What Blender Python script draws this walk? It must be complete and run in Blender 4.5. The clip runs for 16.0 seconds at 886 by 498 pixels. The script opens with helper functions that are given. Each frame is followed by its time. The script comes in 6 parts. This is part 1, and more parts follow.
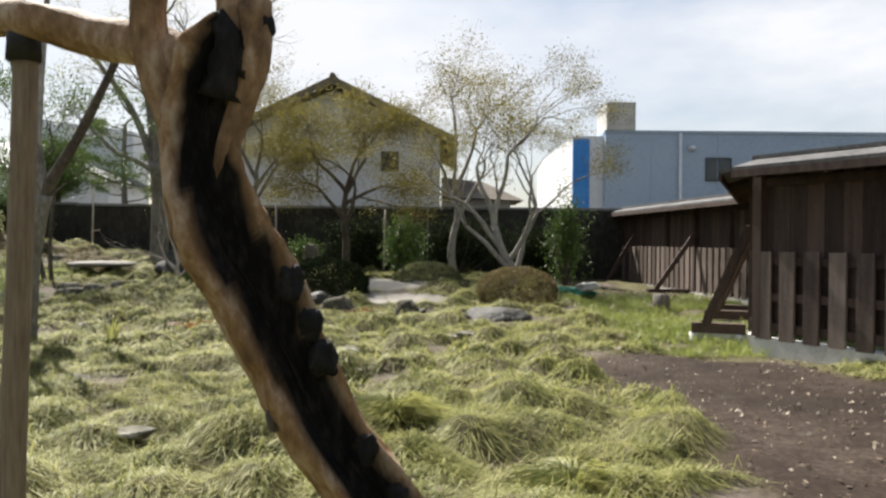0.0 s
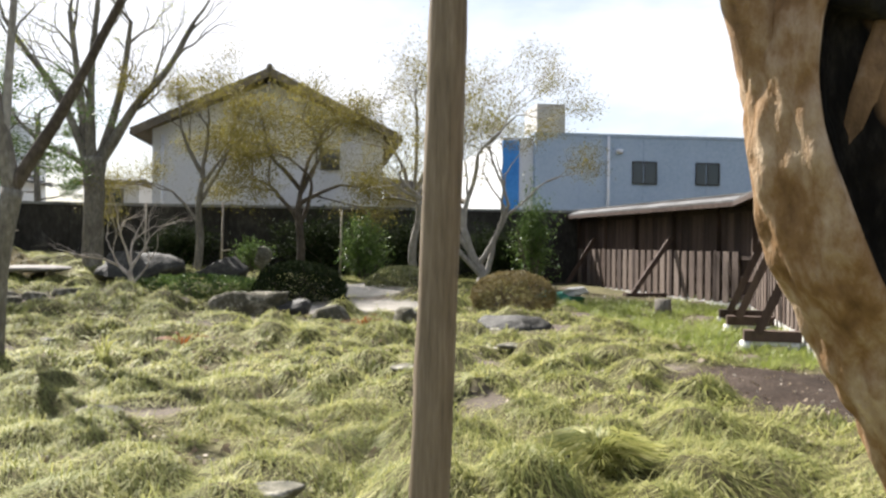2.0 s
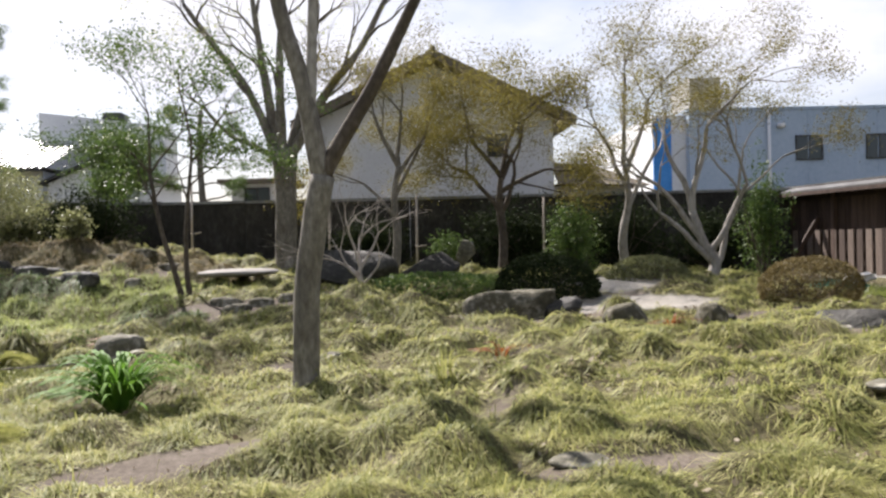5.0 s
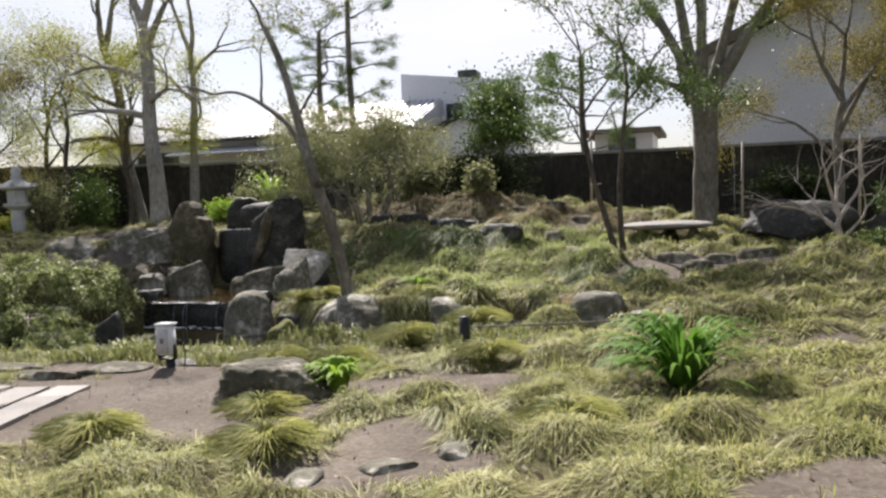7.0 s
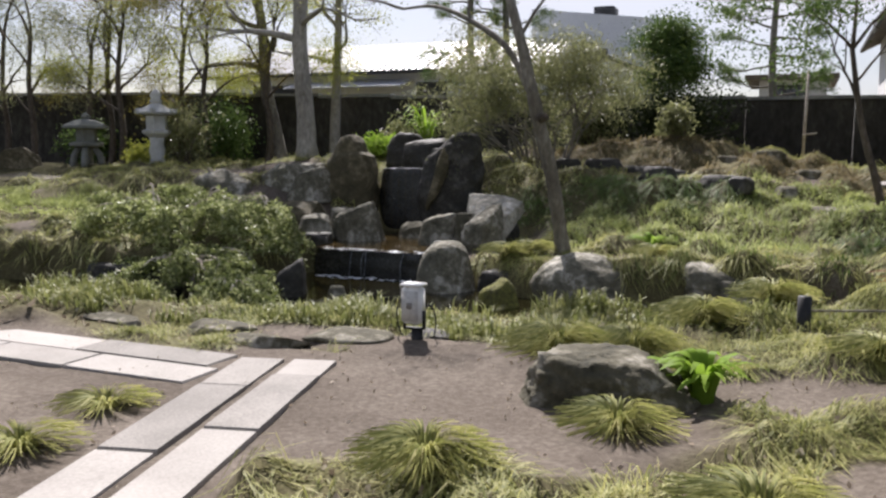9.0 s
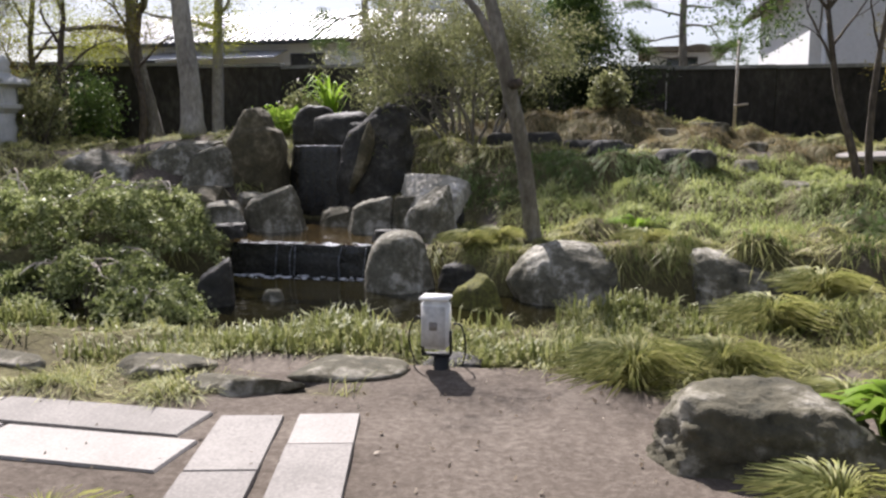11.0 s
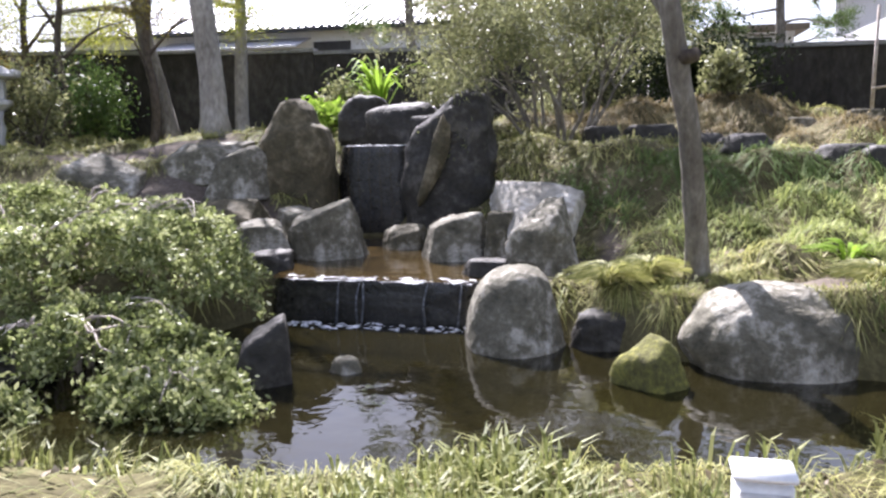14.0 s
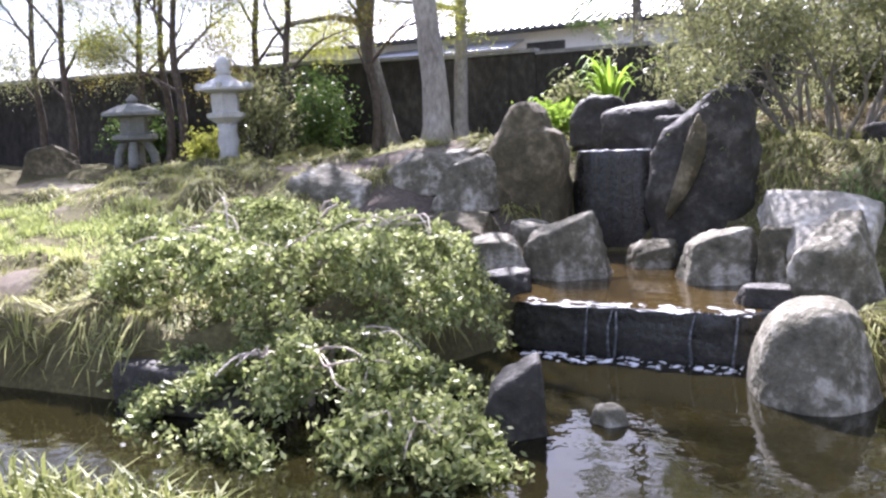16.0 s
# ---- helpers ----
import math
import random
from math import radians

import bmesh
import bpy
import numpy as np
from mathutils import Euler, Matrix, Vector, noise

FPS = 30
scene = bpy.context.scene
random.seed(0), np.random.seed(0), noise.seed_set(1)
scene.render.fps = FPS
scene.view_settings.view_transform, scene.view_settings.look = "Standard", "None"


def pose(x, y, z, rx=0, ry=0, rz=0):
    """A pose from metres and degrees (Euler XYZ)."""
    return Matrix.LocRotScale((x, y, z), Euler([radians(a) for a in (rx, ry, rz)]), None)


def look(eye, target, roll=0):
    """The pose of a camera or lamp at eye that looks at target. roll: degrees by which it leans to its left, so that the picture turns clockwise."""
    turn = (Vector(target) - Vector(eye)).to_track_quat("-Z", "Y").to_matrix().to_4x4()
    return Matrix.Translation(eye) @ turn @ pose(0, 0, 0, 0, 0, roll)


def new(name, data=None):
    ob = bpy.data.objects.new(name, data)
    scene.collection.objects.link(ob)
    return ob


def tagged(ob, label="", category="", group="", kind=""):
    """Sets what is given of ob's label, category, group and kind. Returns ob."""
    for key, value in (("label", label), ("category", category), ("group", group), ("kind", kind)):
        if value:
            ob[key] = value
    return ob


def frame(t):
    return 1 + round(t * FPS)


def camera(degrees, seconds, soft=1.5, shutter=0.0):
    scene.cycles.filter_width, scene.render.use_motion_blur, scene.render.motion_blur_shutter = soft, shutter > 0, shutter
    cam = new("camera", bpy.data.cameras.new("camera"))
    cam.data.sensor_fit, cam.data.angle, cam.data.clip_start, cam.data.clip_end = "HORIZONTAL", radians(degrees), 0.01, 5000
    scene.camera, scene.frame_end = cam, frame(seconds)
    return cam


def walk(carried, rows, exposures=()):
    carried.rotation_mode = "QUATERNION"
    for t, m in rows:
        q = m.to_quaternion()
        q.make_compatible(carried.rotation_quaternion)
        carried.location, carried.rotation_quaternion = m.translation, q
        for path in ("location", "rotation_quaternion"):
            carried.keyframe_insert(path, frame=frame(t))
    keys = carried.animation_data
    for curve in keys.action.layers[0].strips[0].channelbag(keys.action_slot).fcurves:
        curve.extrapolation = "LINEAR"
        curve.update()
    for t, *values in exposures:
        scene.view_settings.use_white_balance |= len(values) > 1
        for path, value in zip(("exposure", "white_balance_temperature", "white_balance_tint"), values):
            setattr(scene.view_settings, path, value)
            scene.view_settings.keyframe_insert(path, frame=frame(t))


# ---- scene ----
cam = camera(55.5, 16.0, soft=2.55)
PATH = [
    (0, (-3.591, 4.505, 1.632), (-3.589, 6.505, 1.614), 0.5),
    (0.5, (-4.065, 4.75, 1.638), (-3.889, 6.742, 1.648), 0.9),
    (1, (-4.52, 5.062, 1.63), (-4.305, 7.05, 1.652), 0.6),
    (1.5, (-4.975, 5.382, 1.625), (-4.74, 7.368, 1.642), 0.7),
    (2, (-5.407, 5.7, 1.62), (-5.135, 7.682, 1.61), 0.6),
    (2.5, (-5.789, 6.035, 1.625), (-5.498, 8.013, 1.553), 0.7),
    (3, (-6.17, 6.38, 1.65), (-5.867, 8.351, 1.484), 0.7),
    (3.2, (-6.29, 6.54, 1.655), (-5.997, 8.514, 1.53), 1.0),
    (5.3, (-8.55, 8.062, 1.579), (-8.539, 10.062, 1.556), -2.2),
    (5.5, (-8.78, 8.2, 1.577), (-8.857, 10.199, 1.556), -2.0),
    (6, (-9.365, 8.529, 1.562), (-9.664, 10.506, 1.518), -1.8),
    (6.5, (-9.929, 8.824, 1.539), (-10.412, 10.764, 1.464), -2.1),
    (7, (-10.534, 9.052, 1.52), (-11.139, 10.955, 1.416), -2.0),
    (7.5, (-11.136, 9.269, 1.494), (-11.804, 11.149, 1.351), -2.0),
    (8, (-11.753, 9.582, 1.509), (-12.455, 11.446, 1.323), -1.2),
    (8.5, (-12.375, 9.943, 1.5), (-13.118, 11.788, 1.286), -0.2),
    (9, (-12.934, 10.21, 1.462), (-13.705, 12.041, 1.235), 0.4),
    (9.5, (-13.399, 10.402, 1.453), (-14.126, 12.251, 1.215), 0.9),
    (10, (-13.794, 10.622, 1.44), (-14.408, 12.509, 1.193), 0.6),
    (10.2, (-13.964, 10.741, 1.438), (-14.53, 12.642, 1.185), 0.6),
    (12.3, (-15.244, 12.541, 1.378), (-15.628, 14.48, 1.072), -1.1),
    (12.5, (-15.372, 12.722, 1.378), (-15.759, 14.66, 1.076), -1.1),
    (13, (-15.586, 13.111, 1.386), (-16.013, 15.042, 1.092), -1.0),
    (13.5, (-15.817, 13.391, 1.42), (-16.264, 15.318, 1.127), -0.8),
    (14, (-15.965, 13.623, 1.442), (-16.437, 15.544, 1.147), -1.0),
    (14.5, (-16.074, 13.813, 1.427), (-16.554, 15.733, 1.139), -0.8),
    (15, (-16.213, 14.016, 1.438), (-16.724, 15.928, 1.153), -0.8),
    (15.5, (-16.365, 14.175, 1.463), (-17.033, 16.039, 1.177), -1.3),
    (16, (-16.606, 14.321, 1.474), (-17.522, 16.077, 1.198), -2.5),
]
EXPOSURES = [(0, 1.14, 6450, 10), (1.5, 1.44, 6400, 11), (3, 1.57, 6250, 12), (5.5, 1.24, 6350, 16), (7.5, 1.15, 6300, 16), (9, 1.02, 6200, 17), (10, 1.1, 6150, 17), (12.5, 1.5, 6100, 22), (13.5, 1.9, 5900, 22), (14.5, 2.2, 5800, 25), (16, 2.42, 5700, 27)]
walk(cam, [(t, look(eye, target, roll)) for t, eye, target, roll in PATH], EXPOSURES)

# ---- light ----
SUN_AZ = math.atan2(-0.49, 0.87)      # towards the sun, from north (+y) to east (+x)
SUN_EL = radians(46)
world = bpy.data.worlds.new("sky")
scene.world = world
world.use_nodes = True
wn, wl = world.node_tree.nodes, world.node_tree.links
wn.clear()
sky = wn.new("ShaderNodeTexSky")
sky.sky_type, sky.sun_disc = "NISHITA", False
sky.sun_elevation, sky.sun_rotation = SUN_EL, SUN_AZ
sky.air_density, sky.dust_density, sky.ozone_density = 1.0, 1.6, 1.2
wc = wn.new("ShaderNodeTexCoord")
wmap = wn.new("ShaderNodeMapping")
wmap.inputs["Scale"].default_value = (1.0, 1.0, 2.6)
cloud = wn.new("ShaderNodeTexNoise")
cloud.inputs["Scale"].default_value, cloud.inputs["Detail"].default_value, cloud.inputs["Roughness"].default_value = 1.7, 7, 0.55
cramp = wn.new("ShaderNodeValToRGB")
cramp.color_ramp.elements[0].position, cramp.color_ramp.elements[1].position = 0.42, 0.68
cmix = wn.new("ShaderNodeMix")
cmix.data_type = "RGBA"
cmix.inputs["B"].default_value = (8.8, 8.9, 9.2, 1)
wbg = wn.new("ShaderNodeBackground")
wbg.inputs["Strength"].default_value = 0.05
wout = wn.new("ShaderNodeOutputWorld")
wl.new(wc.outputs["Generated"], wmap.inputs["Vector"])
wl.new(wmap.outputs["Vector"], cloud.inputs["Vector"])
wl.new(cloud.outputs["Fac"], cramp.inputs["Fac"])
wl.new(cramp.outputs["Color"], cmix.inputs["Factor"])
wl.new(sky.outputs["Color"], cmix.inputs["A"])
wl.new(cmix.outputs["Result"], wbg.inputs["Color"])
wl.new(wbg.outputs["Background"], wout.inputs["Surface"])
sun = new("sun", bpy.data.lights.new("sun", "SUN"))
sun.data.energy, sun.data.angle, sun.data.color = 5.0, radians(0.6), (1.0, 0.95, 0.87)
sun_dir = Vector((math.sin(SUN_AZ) * math.cos(SUN_EL), math.cos(SUN_AZ) * math.cos(SUN_EL), math.sin(SUN_EL)))
sun.matrix_world = look(sun_dir * 60, (0, 0, 0))

# ---- materials ----
rng = np.random.default_rng(7)


def ramp_node(nt, colours, lo=0.25, hi=0.75):
    node = nt.nodes.new("ShaderNodeValToRGB")
    el = node.color_ramp.elements
    while len(el) < len(colours):
        el.new(0.5)
    for k, c in enumerate(colours):
        el[k].position = lo + (hi - lo) * k / (len(colours) - 1)
        el[k].color = (*c, 1)
    return node


def noise_node(nt, scale, detail=4, rough=0.6, vector=None, stretch=None):
    n = nt.nodes.new("ShaderNodeTexNoise")
    n.inputs["Scale"].default_value, n.inputs["Detail"].default_value, n.inputs["Roughness"].default_value = scale, detail, rough
    if vector is not None:
        if stretch:
            m = nt.nodes.new("ShaderNodeMapping")
            m.inputs["Scale"].default_value = stretch
            nt.links.new(vector, m.inputs["Vector"])
            vector = m.outputs["Vector"]
        nt.links.new(vector, n.inputs["Vector"])
    return n


def mat(name, colours, scale=3.0, fine=40.0, rough=0.85, bump=0.4, dist=0.01, stretch=None, mottle=0.5, spec=0.3, metal=0.0, vary=0.0):
    m = bpy.data.materials.new(name)
    m.use_nodes = True
    nt = m.node_tree
    b = nt.nodes["Principled BSDF"]
    tc = nt.nodes.new("ShaderNodeTexCoord")
    big = noise_node(nt, scale, 5, 0.6, tc.outputs["Object"], stretch)
    small = noise_node(nt, fine, 4, 0.65, tc.outputs["Object"], stretch)
    mix = nt.nodes.new("ShaderNodeMix")
    mix.inputs["Factor"].default_value = mottle
    nt.links.new(big.outputs["Fac"], mix.inputs["A"])
    nt.links.new(small.outputs["Fac"], mix.inputs["B"])
    fac = mix.outputs["Result"]
    if vary:
        info = nt.nodes.new("ShaderNodeObjectInfo")
        mad = nt.nodes.new("ShaderNodeMath")
        mad.operation = "MULTIPLY_ADD"
        mad.inputs[1].default_value, mad.inputs[2].default_value = vary, -vary / 2
        nt.links.new(info.outputs["Random"], mad.inputs[0])
        add = nt.nodes.new("ShaderNodeMath")
        nt.links.new(fac, add.inputs[0])
        nt.links.new(mad.outputs[0], add.inputs[1])
        fac = add.outputs[0]
    r = ramp_node(nt, colours, 0.32, 0.68)
    nt.links.new(fac, r.inputs["Fac"])
    nt.links.new(r.outputs["Color"], b.inputs["Base Color"])
    b.inputs["Roughness"].default_value, b.inputs["Specular IOR Level"].default_value, b.inputs["Metallic"].default_value = rough, spec, metal
    bp = nt.nodes.new("ShaderNodeBump")
    bp.inputs["Strength"].default_value, bp.inputs["Distance"].default_value = bump, dist
    nt.links.new(mix.outputs["Result"], bp.inputs["Height"])
    nt.links.new(bp.outputs["Normal"], b.inputs["Normal"])
    return m


def leaf_mat(name, colours, through_light=0.4, rough=0.5, spec=0.35, blend=0.55, patch=0.9):
    m = bpy.data.materials.new(name)
    m.use_nodes = True
    nt = m.node_tree
    b = nt.nodes["Principled BSDF"]
    geo = nt.nodes.new("ShaderNodeNewGeometry")
    tc = nt.nodes.new("ShaderNodeTexCoord")
    n = noise_node(nt, patch, 3, 0.6, tc.outputs["Object"])
    mix = nt.nodes.new("ShaderNodeMix")
    mix.inputs["Factor"].default_value = blend
    nt.links.new(geo.outputs["Random Per Island"], mix.inputs["A"])
    nt.links.new(n.outputs["Fac"], mix.inputs["B"])
    r = ramp_node(nt, colours, 0.12, 0.88)
    nt.links.new(mix.outputs["Result"], r.inputs["Fac"])
    nt.links.new(r.outputs["Color"], b.inputs["Base Color"])
    b.inputs["Roughness"].default_value, b.inputs["Specular IOR Level"].default_value = rough, spec
    tr = nt.nodes.new("ShaderNodeBsdfTranslucent")
    nt.links.new(r.outputs["Color"], tr.inputs["Color"])
    ms = nt.nodes.new("ShaderNodeMixShader")
    ms.inputs[0].default_value = through_light
    nt.links.new(b.outputs[0], ms.inputs[1])
    nt.links.new(tr.outputs[0], ms.inputs[2])
    nt.links.new(ms.outputs[0], nt.nodes["Material Output"].inputs["Surface"])
    return m


M = {}
M["rock"] = mat("weathered_rock", [(0.02, 0.02, 0.011), (0.085, 0.076, 0.048), (0.38, 0.355, 0.29)], 2.6, 13, 0.9, 1.0, 0.05, mottle=0.4)
M["rock_pale"] = mat("pale_rock", [(0.028, 0.027, 0.016), (0.13, 0.12, 0.085), (0.55, 0.52, 0.44)], 2.4, 13, 0.85, 1.0, 0.05, mottle=0.4)
M["rock_slab"] = mat("pale_slab_rock", [(0.1, 0.093, 0.068), (0.31, 0.29, 0.24), (0.7, 0.67, 0.59)], 2.4, 13, 0.85, 1.0, 0.05, mottle=0.4)
M["rock_dark"] = mat("dark_rock", [(0.012, 0.012, 0.009), (0.036, 0.033, 0.026), (0.12, 0.112, 0.095)], 2.6, 14, 0.7, 1.0, 0.05, mottle=0.4)
M["rock_wet"] = mat("wet_stone", [(0.006, 0.006, 0.006), (0.02, 0.019, 0.016), (0.05, 0.048, 0.04)], 3.0, 24, 0.25, 0.8, 0.02, spec=0.5)
M["rock_brown"] = mat("brown_standing_stone", [(0.028, 0.026, 0.012), (0.08, 0.068, 0.038), (0.23, 0.195, 0.125)], 2.4, 13, 0.85, 1.0, 0.05, mottle=0.4)
M["moss_rock"] = mat("mossy_rock", [(0.04, 0.035, 0.02), (0.11, 0.108, 0.03), (0.25, 0.24, 0.055)], 4.0, 30, 0.95, 0.9, 0.02)
M["slab"] = mat("granite_slab", [(0.17, 0.157, 0.14), (0.27, 0.25, 0.225), (0.36, 0.335, 0.305)], 1.6, 60, 0.85, 0.3, 0.004, vary=0.3)
M["kerb"] = mat("pale_concrete", [(0.32, 0.31, 0.29), (0.5, 0.49, 0.46), (0.62, 0.61, 0.58)], 2.0, 35, 0.9, 0.3, 0.006)
M["wall"] = mat("dark_stained_wall", [(0.012, 0.011, 0.009), (0.035, 0.032, 0.027), (0.085, 0.08, 0.066)], 0.8, 9, 0.95, 0.7, 0.02, stretch=(1, 1, 0.5))
M["cap"] = mat("wall_coping", [(0.10, 0.10, 0.095), (0.2, 0.2, 0.19), (0.3, 0.3, 0.285)], 2.0, 18, 0.9, 0.4, 0.01)
M["timber"] = mat("dark_stained_timber", [(0.024, 0.015, 0.011), (0.06, 0.038, 0.029), (0.11, 0.074, 0.057)], 1.5, 30, 0.8, 0.4, 0.006, stretch=(6, 6, 0.6), vary=0.25)
M["timber_worn"] = mat("worn_fence_slat", [(0.06, 0.042, 0.034), (0.125, 0.092, 0.075), (0.22, 0.175, 0.145)], 1.5, 30, 0.8, 0.4, 0.006, stretch=(6, 6, 0.6), vary=0.3)
M["fence_roof"] = mat("grey_roof_boards", [(0.04, 0.038, 0.036), (0.1, 0.097, 0.094), (0.2, 0.195, 0.19)], 1.4, 20, 0.7, 0.4, 0.01, spec=0.25)
M["bark_pale"] = mat("smooth_tan_bark", [(0.06, 0.034, 0.016), (0.24, 0.145, 0.072), (0.5, 0.4, 0.29)], 4.5, 19, 0.75, 1.0, 0.03, stretch=(1, 1, 0.55), mottle=0.45)
M["hollow"] = mat("charred_hollow_wood", [(0.003, 0.003, 0.003), (0.009, 0.008, 0.007), (0.03, 0.026, 0.02)], 6.0, 30, 0.9, 1.0, 0.02, stretch=(1, 1, 0.35))


def charred_bark(name):
    """Tan bark that gives way to charred wood where the mesh says so."""
    m = M["bark_pale"].copy()
    m.name = name
    nt = m.node_tree
    b = nt.nodes["Principled BSDF"]
    old = b.inputs["Base Color"].links[0].from_socket
    at = nt.nodes.new("ShaderNodeAttribute")
    at.attribute_name = "charred"
    tc = nt.nodes.new("ShaderNodeTexCoord")
    n = noise_node(nt, 25, 5, 0.7, tc.outputs["Object"], (1, 1, 0.3))
    r = ramp_node(nt, [(0.003, 0.003, 0.003), (0.01, 0.009, 0.008), (0.035, 0.03, 0.024)])
    nt.links.new(n.outputs["Fac"], r.inputs["Fac"])
    mx = nt.nodes.new("ShaderNodeMix")
    mx.data_type = "RGBA"
    nt.links.new(at.outputs["Fac"], mx.inputs["Factor"])
    nt.links.new(old, mx.inputs["A"])
    nt.links.new(r.outputs["Color"], mx.inputs["B"])
    nt.links.new(mx.outputs["Result"], b.inputs["Base Color"])
    b.inputs["Roughness"].default_value, b.inputs["Specular IOR Level"].default_value = 0.95, 0.08
    return m


M["bark_hollow"] = charred_bark("hollow_tan_bark")
M["bark_grey"] = mat("grey_bark", [(0.06, 0.05, 0.04), (0.15, 0.135, 0.11), (0.3, 0.28, 0.235)], 3.0, 22, 0.85, 0.7, 0.012, stretch=(1, 1, 0.4))
M["bark_light"] = mat("pale_grey_bark", [(0.14, 0.125, 0.105), (0.27, 0.25, 0.22), (0.42, 0.395, 0.35)], 2.5, 20, 0.85, 0.6, 0.01, stretch=(1, 1, 0.4))
M["bark_dark"] = mat("dark_bark", [(0.03, 0.024, 0.018), (0.075, 0.06, 0.046), (0.15, 0.125, 0.10)], 3.0, 24, 0.9, 0.7, 0.012, stretch=(1, 1, 0.4))
M["twig_pale"] = mat("bleached_twigs", [(0.2, 0.16, 0.13), (0.38, 0.33, 0.28), (0.55, 0.5, 0.44)], 5.0, 30, 0.85, 0.4, 0.005)
M["pole"] = mat("weathered_log_pole", [(0.1, 0.075, 0.048), (0.2, 0.155, 0.105), (0.32, 0.26, 0.19)], 1.2, 18, 0.8, 0.5, 0.005, stretch=(5, 5, 0.4))
M["white_paint"] = mat("white_enamel", [(0.62, 0.62, 0.6), (0.72, 0.72, 0.70), (0.8, 0.8, 0.78)], 6.0, 60, 0.4, 0.1, 0.002)
M["black"] = mat("black_plastic", [(0.008, 0.008, 0.008), (0.015, 0.015, 0.015), (0.03, 0.03, 0.03)], 5.0, 60, 0.5, 0.2, 0.003)
M["stucco"] = mat("grey_house_stucco", [(0.5, 0.5, 0.5), (0.6, 0.6, 0.6), (0.68, 0.68, 0.68)], 0.5, 14, 0.9, 0.3, 0.01)
M["white_wall"] = mat("white_building_wall", [(0.62, 0.63, 0.65), (0.7, 0.71, 0.73), (0.78, 0.79, 0.8)], 0.3, 9, 0.85, 0.2, 0.01)
M["blue_wall"] = mat("pale_blue_panel_wall", [(0.28, 0.36, 0.47), (0.36, 0.44, 0.55), (0.43, 0.50, 0.60)], 0.25, 6, 0.8, 0.2, 0.01)
M["blue_bright"] = mat("bright_blue_sheet", [(0.03, 0.17, 0.5), (0.05, 0.24, 0.62), (0.08, 0.3, 0.7)], 0.6, 8, 0.6, 0.2, 0.01)
M["roof_brown"] = mat("brown_tile_roof", [(0.07, 0.056, 0.04), (0.13, 0.108, 0.08), (0.2, 0.17, 0.13)], 0.7, 9, 0.8, 0.5, 0.02)
M["roof_grey"] = mat("pale_grey_roof", [(0.3, 0.3, 0.31), (0.45, 0.45, 0.46), (0.6, 0.6, 0.61)], 0.4, 8, 0.45, 0.3, 0.02, spec=0.5)
M["trim_dark"] = mat("dark_trim", [(0.02, 0.02, 0.02), (0.04, 0.04, 0.04), (0.07, 0.07, 0.07)], 1, 12, 0.6, 0.2, 0.005)
M["stone_lantern"] = mat("carved_granite", [(0.28, 0.28, 0.265), (0.45, 0.45, 0.43), (0.62, 0.62, 0.6)], 3.0, 50, 0.9, 0.6, 0.01)
M["lantern_dark"] = mat("aged_carved_stone", [(0.08, 0.085, 0.075), (0.17, 0.175, 0.155), (0.28, 0.28, 0.255)], 3.0, 40, 0.9, 0.6, 0.01)
M["tarp"] = mat("green_sheet", [(0.02, 0.12, 0.08), (0.04, 0.2, 0.13), (0.07, 0.27, 0.19)], 4.0, 20, 0.6, 0.3, 0.01)
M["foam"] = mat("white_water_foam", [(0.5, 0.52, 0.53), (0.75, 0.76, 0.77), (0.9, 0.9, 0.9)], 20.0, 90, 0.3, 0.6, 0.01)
M["bamboo"] = mat("weathered_bamboo", [(0.14, 0.12, 0.08), (0.27, 0.235, 0.16), (0.4, 0.36, 0.26)], 3.0, 40, 0.6, 0.3, 0.004)

M["grass"] = leaf_mat("mondo_grass", [(0.065, 0.085, 0.024), (0.205, 0.222, 0.062), (0.4, 0.39, 0.14), (0.58, 0.53, 0.31)], 0.4, 0.55, 0.2, 0.6, 2.2)
# Green grass with shade painted in, for the mound and the far bank.
M["grass_dark"] = leaf_mat("shade_painted_green_grass", [(0.05, 0.085, 0.02), (0.12, 0.18, 0.045), (0.25, 0.31, 0.1)], 0.4, 0.55, 0.2, 0.7, 1.5)
M["grass_pale"] = leaf_mat("dry_bank_grass", [(0.08, 0.1, 0.03), (0.2, 0.22, 0.07), (0.44, 0.42, 0.2)], 0.4, 0.5, 0.2, 0.6, 2.5)
M["leaf_lime_grass"] = leaf_mat("lush_grass", [(0.11, 0.15, 0.03), (0.23, 0.27, 0.06), (0.38, 0.4, 0.13)], 0.4, 0.45, 0.35)
M["litter"] = leaf_mat("dry_litter", [(0.1, 0.07, 0.045), (0.3, 0.24, 0.17), (0.6, 0.55, 0.46)], 0.2, 0.8, 0.15)
M["leaf_strap"] = leaf_mat("strap_leaf", [(0.04, 0.095, 0.012), (0.095, 0.2, 0.025), (0.2, 0.32, 0.05)], 0.4, 0.55, 0.08)
M["leaf_lime"] = leaf_mat("lime_leaf", [(0.12, 0.22, 0.02), (0.21, 0.33, 0.035), (0.35, 0.44, 0.09)], 0.5, 0.55, 0.08)
M["leaf_olive"] = leaf_mat("olive_spring_leaf", [(0.09, 0.075, 0.02), (0.165, 0.14, 0.034), (0.28, 0.25, 0.055)], 0.5, 0.6, 0.25)
M["leaf_fresh"] = leaf_mat("fresh_yellow_leaf", [(0.16, 0.19, 0.03), (0.28, 0.3, 0.05), (0.42, 0.42, 0.1)], 0.55, 0.55, 0.25)
